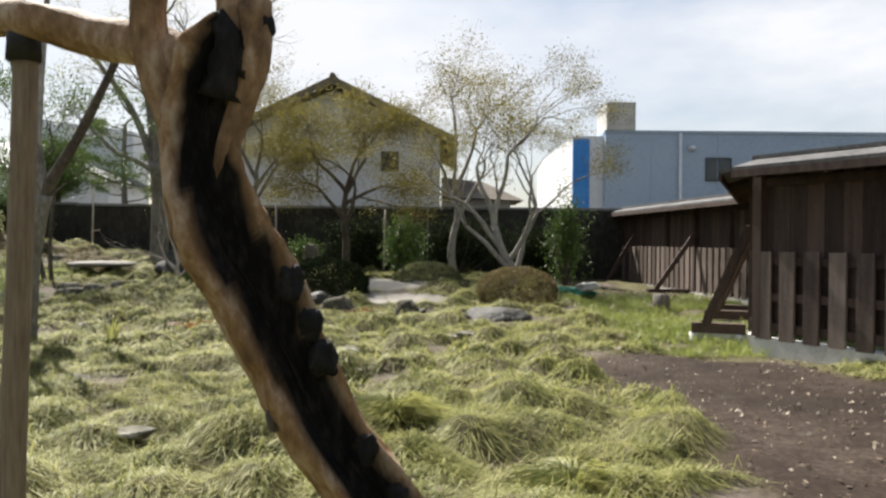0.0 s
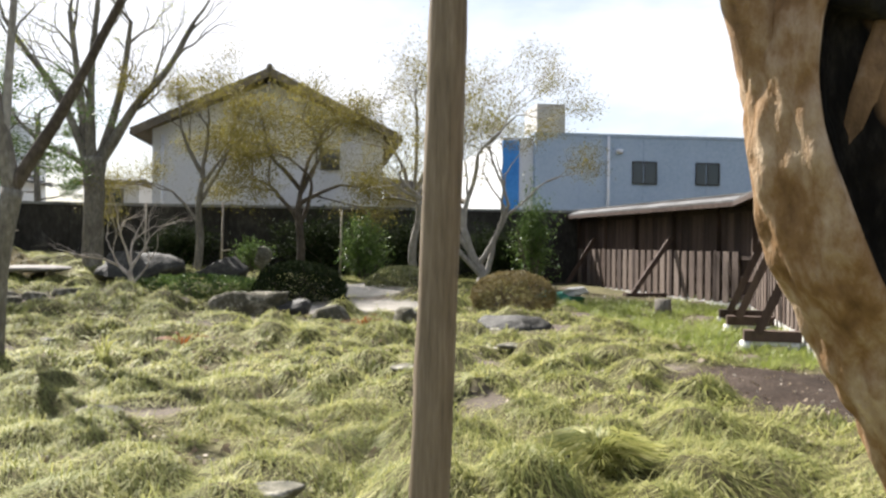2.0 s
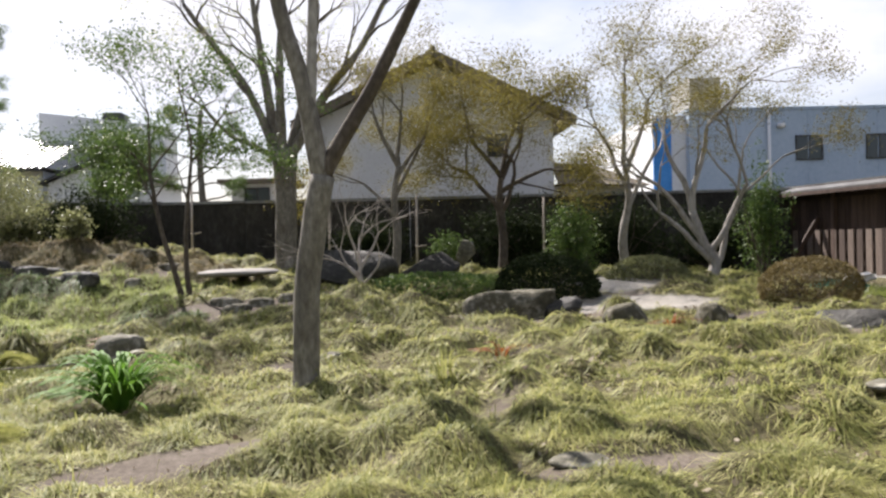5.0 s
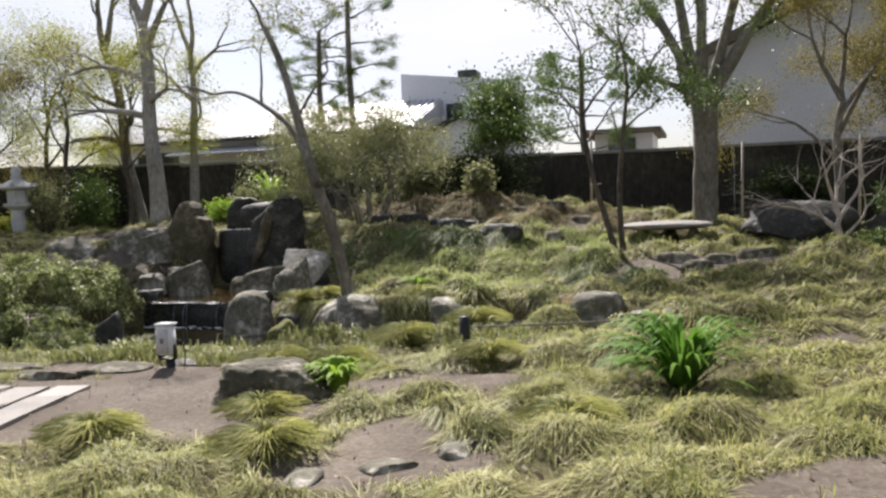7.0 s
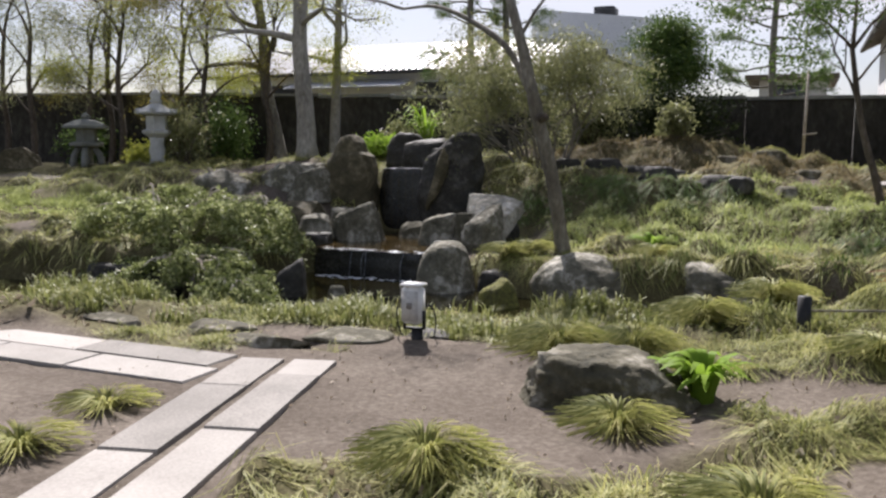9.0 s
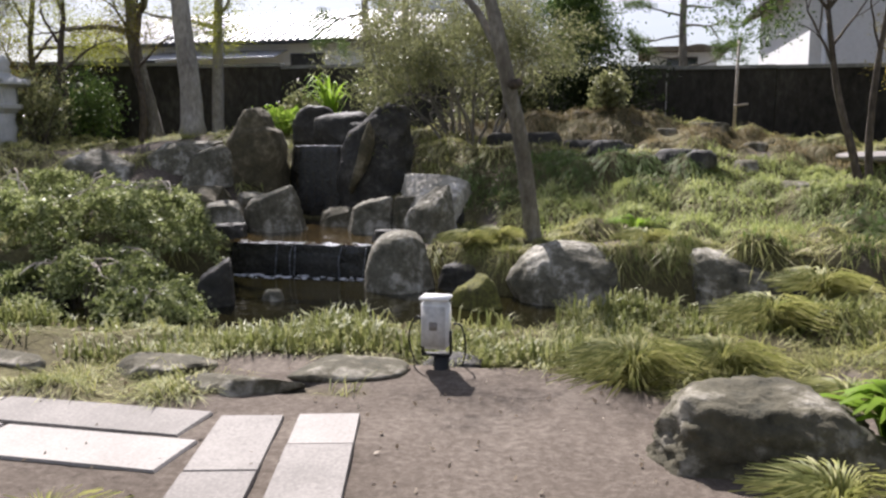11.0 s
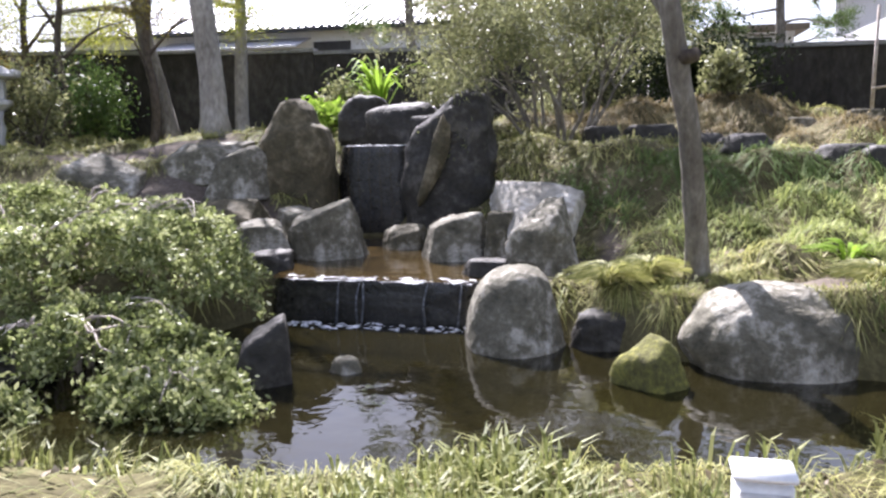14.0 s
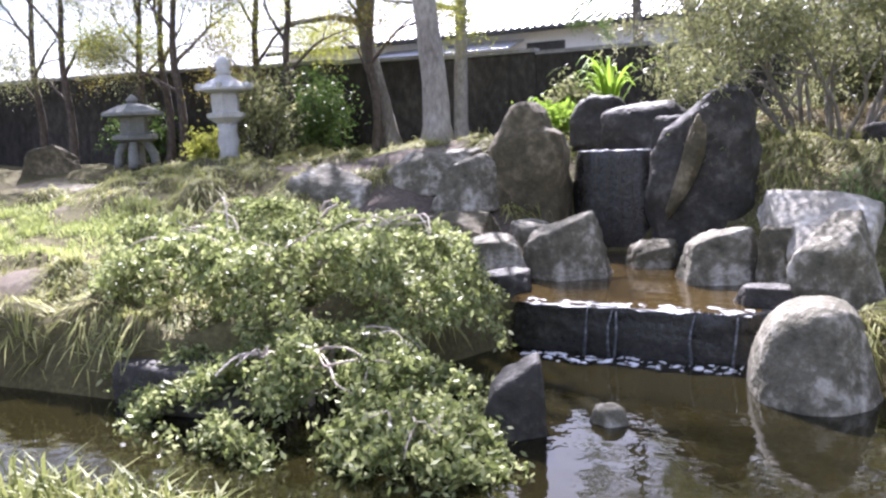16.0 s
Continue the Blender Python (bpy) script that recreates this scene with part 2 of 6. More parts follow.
M["leaf_green"] = leaf_mat("evergreen_leaf", [(0.03, 0.06, 0.015), (0.08, 0.13, 0.03), (0.18, 0.23, 0.065)], 0.35, 0.5, 0.2)
M["leaf_shrub"] = leaf_mat("willow_shrub_leaf", [(0.07, 0.08, 0.03), (0.17, 0.18, 0.075), (0.36, 0.36, 0.19)], 0.5, 0.45, 0.35)
M["leaf_juniper"] = leaf_mat("low_azalea_leaf", [(0.06, 0.08, 0.025), (0.21, 0.245, 0.08), (0.47, 0.49, 0.25)], 0.45, 0.45, 0.3, 0.35, 1.6)
# Own colour of the pale lawn; on the slope it paints in sunlight.
M["grass_lawn"] = leaf_mat("pale_lawn_and_sunlit_slope", [(0.17, 0.21, 0.06), (0.32, 0.36, 0.12), (0.5, 0.52, 0.22)], 0.4, 0.6, 0.2)
M["grass_dry"] = leaf_mat("dry_hill_grass", [(0.1, 0.075, 0.035), (0.2, 0.16, 0.075), (0.34, 0.29, 0.15)], 0.35, 0.6, 0.15, 0.6, 2.0)
# Sky glints on the fall crests, painted as white patches in the colour.
M["glitter"] = mat("water_crest_painted_glints", [(0.04, 0.04, 0.038), (0.3, 0.31, 0.32), (0.9, 0.91, 0.92)], 14.0, 60, 0.12, 0.9, 0.02, spec=0.5)
# The clipped shrub's own dark leaf; on hedge shrubs it paints in the shade.
M["leaf_black"] = leaf_mat("dark_clipped_and_shaded_leaf", [(0.01, 0.015, 0.006), (0.02, 0.03, 0.011), (0.05, 0.06, 0.024)], 0.2, 0.8, 0.05)
M["leaf_tan"] = leaf_mat("dormant_azalea_leaf", [(0.08, 0.06, 0.025), (0.16, 0.125, 0.05), (0.25, 0.2, 0.09)], 0.35, 0.6, 0.2)
M["leaf_red"] = leaf_mat("rusty_leaf", [(0.1, 0.03, 0.012), (0.2, 0.07, 0.02), (0.3, 0.14, 0.04)], 0.4, 0.6, 0.2)
M["blossom"] = leaf_mat("pink_blossom", [(0.45, 0.1, 0.18), (0.6, 0.2, 0.3), (0.75, 0.38, 0.46)], 0.4, 0.6, 0.2)


def glass_mat(name, colour, rough, bump, scale):
    m = bpy.data.materials.new(name)
    m.use_nodes = True
    nt = m.node_tree
    b = nt.nodes["Principled BSDF"]
    b.inputs["Base Color"].default_value = (*colour, 1)
    b.inputs["Roughness"].default_value, b.inputs["IOR"].default_value, b.inputs["Specular IOR Level"].default_value = rough, 1.5, 0.6
    tc = nt.nodes.new("ShaderNodeTexCoord")
    n = noise_node(nt, scale, 3, 0.5, tc.outputs["Object"])
    bp = nt.nodes.new("ShaderNodeBump")
    bp.inputs["Strength"].default_value, bp.inputs["Distance"].default_value = bump, 0.02
    nt.links.new(n.outputs["Fac"], bp.inputs["Height"])
    nt.links.new(bp.outputs["Normal"], b.inputs["Normal"])
    return m


M["water"] = glass_mat("pond_water", (0.0095, 0.0082, 0.0027), 0.012, 0.3, 4.0)
M["strand"] = mat("falling_water", [(0.02, 0.022, 0.024), (0.07, 0.075, 0.08), (0.3, 0.31, 0.33)], 9, 40, 0.2, 0.2, 0.003)
M["water_basin"] = glass_mat("shallow_basin_water", (0.04, 0.027, 0.009), 0.06, 0.3, 9.0)
M["pane"] = glass_mat("dark_window_glass", (0.02, 0.025, 0.03), 0.05, 0.02, 2.0)

# ---- mesh building ----


def make_mesh(name, V, F, material, smooth=True):
    """V: n x 3; F: list of arrays of faces, each with one number of corners."""
    me = bpy.data.meshes.new(name)
    V = np.asarray(V, np.float32)
    F = [np.asarray(f, np.int32) for f in (F if isinstance(F, list) else [F]) if len(f)]
    me.vertices.add(len(V))
    me.vertices.foreach_set("co", V.ravel())
    loops = np.concatenate([f.ravel() for f in F])
    sizes = np.concatenate([np.full(len(f), f.shape[1], np.int32) for f in F])
    starts = np.concatenate([[0], np.cumsum(sizes)[:-1]]).astype(np.int32)
    me.loops.add(len(loops))
    me.loops.foreach_set("vertex_index", loops)
    me.polygons.add(len(sizes))
    me.polygons.foreach_set("loop_start", starts)
    me.polygons.foreach_set("use_smooth", np.full(len(sizes), smooth and len(V) > 8))
    me.update(calc_edges=True)
    me.validate()
    me.materials.append(material)
    return me


def thing(name, loc, label, category, group="", kind=""):
    ob = new(name)
    ob.location = loc
    ob.empty_display_size = 0.2
    return tagged(ob, label, category, group, kind)


def origin(ob):
    p = Vector(ob.location)
    while ob.parent:
        ob = ob.parent
        p += Vector(ob.location)
    return np.array(p)


def part(name, V, F, material, parent, label="", smooth=True):
    """One mesh under a thing or part; V in world metres."""
    ob = new(name, make_mesh(name, np.asarray(V) - origin(parent), F, material, smooth))
    ob.parent = parent
    return tagged(ob, label)


def solo(name, V, F, material, loc, label, category, group="", kind="", smooth=True):
    ob = new(name, make_mesh(name, np.asarray(V) - np.asarray(loc), F, material, smooth))
    ob.location = loc
    return tagged(ob, label, category, group, kind)


def join(items):
    """Joins (V, F) pairs into one."""
    Vs, by, n = [], {}, 0
    for V, F in items:
        V = np.asarray(V, float)
        for f in (F if isinstance(F, list) else [F]):
            f = np.asarray(f)
            if len(f):
                by.setdefault(f.shape[1], []).append(f + n)
        Vs.append(V)
        n += len(V)
    return np.concatenate(Vs), [np.concatenate(v) for v in by.values()]


def box(x0, x1, y0, y1, z0, z1, bevel=0.0):
    bm = bmesh.new()
    bmesh.ops.create_cube(bm, size=1)
    for v in bm.verts:
        v.co = Vector(((x0 + x1) / 2 + v.co.x * (x1 - x0), (y0 + y1) / 2 + v.co.y * (y1 - y0), (z0 + z1) / 2 + v.co.z * (z1 - z0)))
    if bevel:
        bmesh.ops.bevel(bm, geom=bm.edges[:], offset=bevel, segments=2, affect="EDGES")
    return from_bm(bm)


def from_bm(bm):
    bm.verts.ensure_lookup_table()
    V = np.array([v.co[:] for v in bm.verts])
    by = {}
    for f in bm.faces:
        by.setdefault(len(f.verts), []).append([v.index for v in f.verts])
    bm.free()
    return V, [np.array(v) for v in by.values()]


def beam(a, b, w, h, up=(0, 0, 1)):
    """A squared timber from a to b, w across and h high."""
    a, b = np.array(a, float), np.array(b, float)
    d = b - a
    d /= np.linalg.norm(d)
    s = np.cross(d, up)
    s /= np.linalg.norm(s)
    u = np.cross(s, d)
    V = [p + s * i * w / 2 + u * j * h / 2 for p in (a, b) for i, j in ((-1, -1), (1, -1), (1, 1), (-1, 1))]
    F = [(0, 3, 2, 1), (4, 5, 6, 7), (0, 1, 5, 4), (1, 2, 6, 5), (2, 3, 7, 6), (3, 0, 4, 7)]
    return np.array(V), np.array(F)


def prism(poly, z0, z1):
    n = len(poly)
    P = np.array(poly, float)
    V = np.concatenate([np.c_[P, np.full(n, z0)], np.c_[P, np.full(n, z1)]])
    Q = np.array([(i, (i + 1) % n, n + (i + 1) % n, n + i) for i in range(n)])
    return V, [Q, np.arange(n)[None, ::-1], np.arange(n, 2 * n)[None]]


def tube(P, R, seg=8, wob=0.0, seed=0, cap=True):
    """A tapered, slightly uneven tube along points P with radii R."""
    P, R = np.array(P, float), np.array(R, float)
    r = np.random.default_rng(seed)
    T = np.gradient(P, axis=0)
    T /= np.linalg.norm(T, axis=1)[:, None] + 1e-9
    ref = np.array([1.0, 0, 0]) if abs(T[0, 0]) < 0.8 else np.array([0, 1.0, 0])
    U = ref - T * (T @ ref)[:, None]
    U /= np.linalg.norm(U, axis=1)[:, None] + 1e-9
    W = np.cross(T, U)
    a = np.linspace(0, 2 * np.pi, seg, endpoint=False)
    rad = R[:, None] * (1 + wob * r.normal(0, 1, (len(P), seg)))
    V = P[:, None] + rad[..., None] * (np.cos(a)[None, :, None] * U[:, None] + np.sin(a)[None, :, None] * W[:, None])
    V = V.reshape(-1, 3)
    n = len(P)
    i, j = np.meshgrid(np.arange(n - 1), np.arange(seg), indexing="ij")
    k = (j + 1) % seg
    F = [np.stack([i * seg + j, i * seg + k, (i + 1) * seg + k, (i + 1) * seg + j], -1).reshape(-1, 4)]
    if cap:
        F += [np.arange(seg)[None, ::-1], (np.arange(seg) + (n - 1) * seg)[None]]
    return V, F


def spline(P, n):
    """n points along a smooth curve through P."""
    P = np.array(P, float)
    t = np.linspace(0, len(P) - 1, n)
    i = np.clip(t.astype(int), 0, len(P) - 2)
    u = (t - i)[:, None]
    Q = np.concatenate([[2 * P[0] - P[1]], P, [2 * P[-1] - P[-2]]])
    a, b, c, d = Q[i], Q[i + 1], Q[i + 2], Q[i + 3]
    return 0.5 * (2 * b + (c - a) * u + (2 * a - 5 * b + 4 * c - d) * u**2 + (3 * b - a - 3 * c + d) * u**3)


# ---- the lie of the land ----
LAND = np.array([
    (-15.9, 15.3, 0), (-15.4, 13.7, 0), (-12.9, 10.2, 0), (-14.4, 14.6, 0), (-18, 14.5, 0), (-18, 11, 0), (-8.8, 8.2, .18), (-3.6, 4.6, .38),
    (-9.1, 15.7, .2), (-10.8, 15.2, .15), (-12, 22.2, .7), (-11.8, 23.3, .78), (-6.6, 19.9, .42), (-8.7, 20.4, .75), (-5, 18.4, .36), (-5.1, 20.6, .52), (-4.6, 22.6, .8),
    (-2.1, 24.3, .6), (0.1, 14.2, .42), (0.5, 18, .45), (3, 25, .55), (4, 9, .42)] + [
    (4, 3, .42), (0, 8, .38), (-3, 10, .36), (-6, 12, .28), (-5, 15, .32), (-12, 17.5, .1), (-13.3, 20.6, .3), (-15.6, 20.4, .28),
    (-14.5, 24, 1.0), (-16, 24.3, 1.15), (-13.5, 26, 1.45), (-15.1, 25.6, 1.75), (-13.8, 25.1, 1.4), (-16.2, 26, 1.75), (-17.2, 25.7, 1.45), (-12.2, 25, 1.05), (-21.6, 24, 1.3), (-20, 26, 1.35), (-24, 23, 1.1), (-25.5, 24.3, 1.15)] + [
    (-23, 20, .5), (-24.5, 20.5, .58), (-24.1, 19.6, .45), (-25, 21.8, .95), (-25, 17, .15), (-22, 17.5, .1), (-10, 28, .95), (-5, 28, .75), (0, 28, .65), (-18, 29, 1.3), (-26, 29, 1.2),
    (-32, 24, 1.1), (-32, 15, .3), (-14, 6, .05), (-24, 10, 0), (-14, 16.6, .02), (-18, 16.6, .02), (-21, 15.8, .03), (-9, 12, .15),
    (-10.5, 18.5, .35), (-6, 4, .3), (-16.8, 21.0, .08), (-16.2, 20.3, .12), (-19.6, 20.6, .1), (-20, 21.3, .35)])
POND = [(-24, 16.3), (-20.3, 16.5), (-18.2, 16.8), (-16.5, 17.05), (-15.4, 17.2), (-14.5, 17.8), (-13.5, 18.2), (-12.4, 18.6), (-12.3, 19.0),
        (-13.5, 19.2), (-14.8, 19.35), (-16, 19.6), (-17.2, 20.6), (-19.1, 20.6), (-19.6, 19.2), (-20.8, 18.2), (-24, 18.0)]
BASIN = [(-19.2, 20.5), (-17.3, 20.5), (-17.5, 21.6), (-18.2, 23.1), (-19.7, 23.1), (-19.5, 21.8)]
BED = [(-2.3, 13.5), (-1.2, 13.9), (0.0, 12.9), (1.0, 10.8), (2.6, 7), (2.6, 2), (-1.6, 2), (-1.8, 7), (-2.0, 9.1), (-1.75, 10.9), (-2.1, 12)]
POND_Z = -0.22


def inside(poly, x, y):
    """Metres inside (plus) or outside (minus) a polygon."""
    x, y = np.asarray(x, float), np.asarray(y, float)
    d, inn = np.full(x.shape, 1e9), np.zeros(x.shape, bool)
    for (ax, ay), (bx, by) in zip(poly, poly[1:] + poly[:1]):
        ex, ey = bx - ax, by - ay
        t = np.clip(((x - ax) * ex + (y - ay) * ey) / (ex * ex + ey * ey), 0, 1)
        d = np.minimum(d, np.hypot(x - ax - t * ex, y - ay - t * ey))
        inn ^= ((ay > y) != (by > y)) & (x < ex * (y - ay) / (ey if ey else 1e-9) + ax)
    return np.where(inn, d, -d)


def smooth01(v, a, b):
    t = np.clip((v - a) / (b - a), 0, 1)
    return t * t * (3 - 2 * t)


def blob(x, y, cx, cy, rx, ry, turn=0.0):
    c, s = math.cos(radians(turn)), math.sin(radians(turn))
    u, v = (x - cx) * c + (y - cy) * s, -(x - cx) * s + (y - cy) * c
    return 1 - np.hypot(u / rx, v / ry)


def waves(x, y, k, seed):
    r = np.random.default_rng(seed)
    out = 0
    for _ in range(7):
        a, p, f = r.uniform(0, 6.28), r.uniform(0, 6.28), k * r.uniform(0.6, 1.8)
        out = out + np.sin(f * (x * math.cos(a) + y * math.sin(a)) + p)
    return out / 7


def soil(x, y):
    """Bare trodden earth: 1 where no grass grows."""
    w = 0.22 * waves(x, y, 2.5, 3) + 0.1 * waves(x, y, 7, 4)
    m = np.maximum.reduce([blob(x, y, -15.0, 14.7, 1.75, 1.25) + w, blob(x, y, -18.2, 12.6, 3.0, 2.6) + w, blob(x, y, -15.8, 15.9, 1.2, 0.34) + w, blob(x, y, -12.9, 15.3, 1.1, 0.5, 12) + w,
                           blob(x, y, -9.75, 13.4, 0.95, 0.3, 35) + w, blob(x, y, -20.9, 22.1, 1.2, 0.7) + w, blob(x, y, -20.6, 21.9, 1.5, 0.6) + w,
                           blob(x, y, -12.3, 13.2, 0.7, 0.3, 20) + w, blob(x, y, -6.9, 12.6, 0.7, 0.3) + w - 0.1, blob(x, y, -2.4, 19.2, 1.6, 0.35, 10) + w,
                           blob(x, y, -10.6, 21.0, 1.3, 0.5) + w, blob(x, y, -15.45, 12.3, 0.55, 3.2, 14.5) + 0.1, blob(x, y, -19.6, 14.66, 3.4, 0.5) + 0.1, blob(x, y, -22.5, 23.4, 1.6, 0.7) + w, blob(x, y, -6.5, 19.6, 1.2, 0.5) + w, blob(x, y, -2.6, 17.7, 0.9, 0.5) + w, blob(x, y, -16.9, 21.0, 0.8, 0.6), blob(x, y, -5.0, 18.7, 1.2, 0.3) + w])
    gaps = waves(x, y, 2.7, 14) + 0.7 * waves(x, y, 6.3, 15) - 0.52 + 0.35 * np.clip(blob(x, y, -12.6, 13.9, 3.0, 1.8), 0, 1)
    return np.maximum(smooth01(m, -0.03, 0.12), smooth01(gaps, 0, 0.2))


def bed(x, y):
    return smooth01(inside(BED, x, y) + 0.15 * waves(x, y, 4, 8), -0.1, 0.15)


def gravel(x, y):
    m = np.maximum(blob(x, y, -5.1, 20.5, 1.8, 0.85), blob(x, y, -4.6, 22.6, 1.1, 1.2)) + 0.12 * waves(x, y, 4, 9)
    return smooth01(m, -0.02, 0.12)


CELL = 0.47
jit = np.random.default_rng(11).random((256, 256, 4))


def tufts(x, y):
    """Rounded tussocks, one for each cell of a jittered grid."""
    i, j = np.floor(x / CELL).astype(int), np.floor(y / CELL).astype(int)
    h = np.zeros(np.shape(x))
    for a in (-1, 0, 1):
        for b in (-1, 0, 1):
            q = jit[(i + a) % 256, (j + b) % 256]
            dx, dy = x - (i + a + q[..., 0]) * CELL, y - (j + b + q[..., 1]) * CELL
            rad = CELL * (0.42 + 0.6 * q[..., 2])
            dx = dx * (0.75 + 0.5 * q[..., 3])
            h = np.maximum(h, (0.02 + 0.23 * q[..., 3]) * (0.5 + 0.7 * q[..., 2]) * np.clip(1 - (dx * dx + dy * dy) / rad**2, 0, 1) ** 0.75)
    return h


def grassy(x, y):
    g = (1 - soil(x, y)) * (1 - bed(x, y)) * (1 - gravel(x, y)) * (inside(POND, x, y) < -0.05) * (inside(BASIN, x, y) < -0.15)
    return g


def lawn(x, y):
    """The smooth strip of short grass below the terrace."""
    return np.maximum(smooth01(blob(x, y, -24.6, 20.4, 2.6, 1.0, -8), 0, 0.2), 0.9 * smooth01(x, -1.5, -0.7) * smooth01(y, 12.5, 13.5))


def base_height(x, y):
    x, y = np.asarray(x, float), np.asarray(y, float)
    num, den = 0, 0
    for a, b, c in LAND:
        w = 1 / ((x - a) ** 2 + (y - b) ** 2 + 0.35) ** 1.6
        num, den = num + w * c, den + w
    return num / den


def height(x, y):
    x, y = np.asarray(x, float), np.asarray(y, float)
    far = smooth01(np.hypot(x + 12, y - 15), 30, 60)
    h = base_height(x, y) * (1 - far) + 0.3 * far
    h = h - 0.06 * grassy(x, y) + 0.06 * waves(x, y, 1.6, 5) * grassy(x, y) + 0.012 * waves(x, y, 9, 6)
    bank = smooth01(blob(x, y, -17.0, 16.4, 5.0, 1.2), 0, 0.3)
    h = h + tufts(x, y) * grassy(x, y) * (1 - far) * (1 - 0.65 * bank) * (1 - 0.9 * lawn(x, y)) + bed(x, y) * (0.03 * waves(x, y, 13, 12) + 0.02 * waves(x, y, 31, 13))
    p = smooth01(inside(POND, x, y), -0.22, 0.3)
    h = h * (1 - p) + (POND_Z - 0.45) * p
    q = smooth01(inside(BASIN, x, y), -0.15, 0.12)
    return h * (1 - q) + 0.02 * q


def ground_at(x, y):
    return float(height(np.array([x]), np.array([y]))[0])

# ---- ground ----
def lines(lo, hi, step, far):
    mid = np.arange(lo, hi + step / 2, step)
    out = step * 1.35 ** np.arange(1, 40)
    out = np.cumsum(out)
    out = out[out < far]
    return np.concatenate([lo - out[::-1], mid, hi + out])


gx, gy = lines(-27, 4, 0.11, 900), lines(4, 28.4, 0.11, 900)
GX, GY = np.meshgrid(gx, gy, indexing="ij")
GZ = height(GX, GY)
ni, nj = GX.shape
ii, jj = np.meshgrid(np.arange(ni - 1), np.arange(nj - 1), indexing="ij")
quads = np.stack([ii * nj + jj, (ii + 1) * nj + jj, (ii + 1) * nj + jj + 1, ii * nj + jj + 1], -1).reshape(-1, 4)


def ground_mat():
    m = bpy.data.materials.new("garden_ground")
    m.use_nodes = True
    nt = m.node_tree
    b = nt.nodes["Principled BSDF"]
    tc = nt.nodes.new("ShaderNodeTexCoord")
    big, small = noise_node(nt, 1.3, 5, 0.6, tc.outputs["Object"]), noise_node(nt, 26, 5, 0.7, tc.outputs["Object"])
    mix = nt.nodes.new("ShaderNodeMix")
    mix.inputs["Factor"].default_value = 0.55
    nt.links.new(big.outputs["Fac"], mix.inputs["A"])
    nt.links.new(small.outputs["Fac"], mix.inputs["B"])
    sets = {"grass": [(0.04, 0.032, 0.018), (0.085, 0.075, 0.035), (0.16, 0.15, 0.07)], "soil": [(0.055, 0.043, 0.032), (0.11, 0.09, 0.071), (0.195, 0.166, 0.136)],
            "bed": [(0.015, 0.01, 0.0075), (0.036, 0.025, 0.018), (0.1, 0.075, 0.058)], "gravel": [(0.17, 0.155, 0.13), (0.27, 0.25, 0.215), (0.38, 0.36, 0.32)]}
    last = None
    for key, cols in sets.items():
        r = ramp_node(nt, cols, 0.32, 0.68)
        nt.links.new(mix.outputs["Result"], r.inputs["Fac"])
        if last is None:
            last = r.outputs["Color"]
            continue
        at = nt.nodes.new("ShaderNodeAttribute")
        at.attribute_name = key
        mx = nt.nodes.new("ShaderNodeMix")
        mx.data_type = "RGBA"
        nt.links.new(at.outputs["Fac"], mx.inputs["Factor"])
        nt.links.new(last, mx.inputs["A"])
        nt.links.new(r.outputs["Color"], mx.inputs["B"])
        last = mx.outputs["Result"]
    nt.links.new(last, b.inputs["Base Color"])
    b.inputs["Roughness"].default_value, b.inputs["Specular IOR Level"].default_value = 0.95, 0.15
    bp = nt.nodes.new("ShaderNodeBump")
    bp.inputs["Strength"].default_value, bp.inputs["Distance"].default_value = 0.8, 0.03
    nt.links.new(mix.outputs["Result"], bp.inputs["Height"])
    nt.links.new(bp.outputs["Normal"], b.inputs["Normal"])
    return m


ground = solo("ground", np.stack([GX.ravel(), GY.ravel(), GZ.ravel()], -1), quads, ground_mat(), (0, 0, 0),
              "grassy garden ground with bare trodden earth and a dark planting bed", "ground", kind="structure")
for key, fn in (("soil", soil), ("bed", bed), ("gravel", gravel)):
    att = ground.data.attributes.new(key, "FLOAT", "POINT")
    att.data.foreach_set("value", fn(GX, GY).ravel().astype(np.float32))

# ---- grass ----


def blades(X, Y, Z, heading, length, width, arch, bend=0.5):
    """Grass blades: roots, headings, lengths; each a bent strip of three faces."""
    n = len(X)
    hx, hy = np.cos(heading), np.sin(heading)
    sx, sy = -hy * width / 2, hx * width / 2
    root = np.stack([X, Y, Z], -1)
    rise, out = length * np.sin(arch), length * np.cos(arch)
    mid = root + np.stack([hx * out * 0.45, hy * out * 0.45, rise * 0.62], -1)
    tip = root + np.stack([hx * out, hy * out, rise * (0.62 + 0.38 * (1 - 2 * bend))], -1)
    side = np.stack([sx, sy, np.zeros(n)], -1)
    V = np.stack([root - side, root + side, mid - side * 0.85, mid + side * 0.85, tip], 1).reshape(-1, 3)
    k = np.arange(n)[:, None] * 5
    return V, [k + np.array([0, 1, 3, 2]), k + np.array([2, 3, 4])]


def cell_centres(x0, x1, y0, y1):
    i, j = np.meshgrid(np.arange(int(x0 / CELL) - 1, int(x1 / CELL) + 1), np.arange(int(y0 / CELL) - 1, int(y1 / CELL) + 1), indexing="ij")
    i, j = i.ravel(), j.ravel()
    q = jit[i % 256, j % 256]
    return (i + q[:, 0]) * CELL, (j + q[:, 1]) * CELL, q


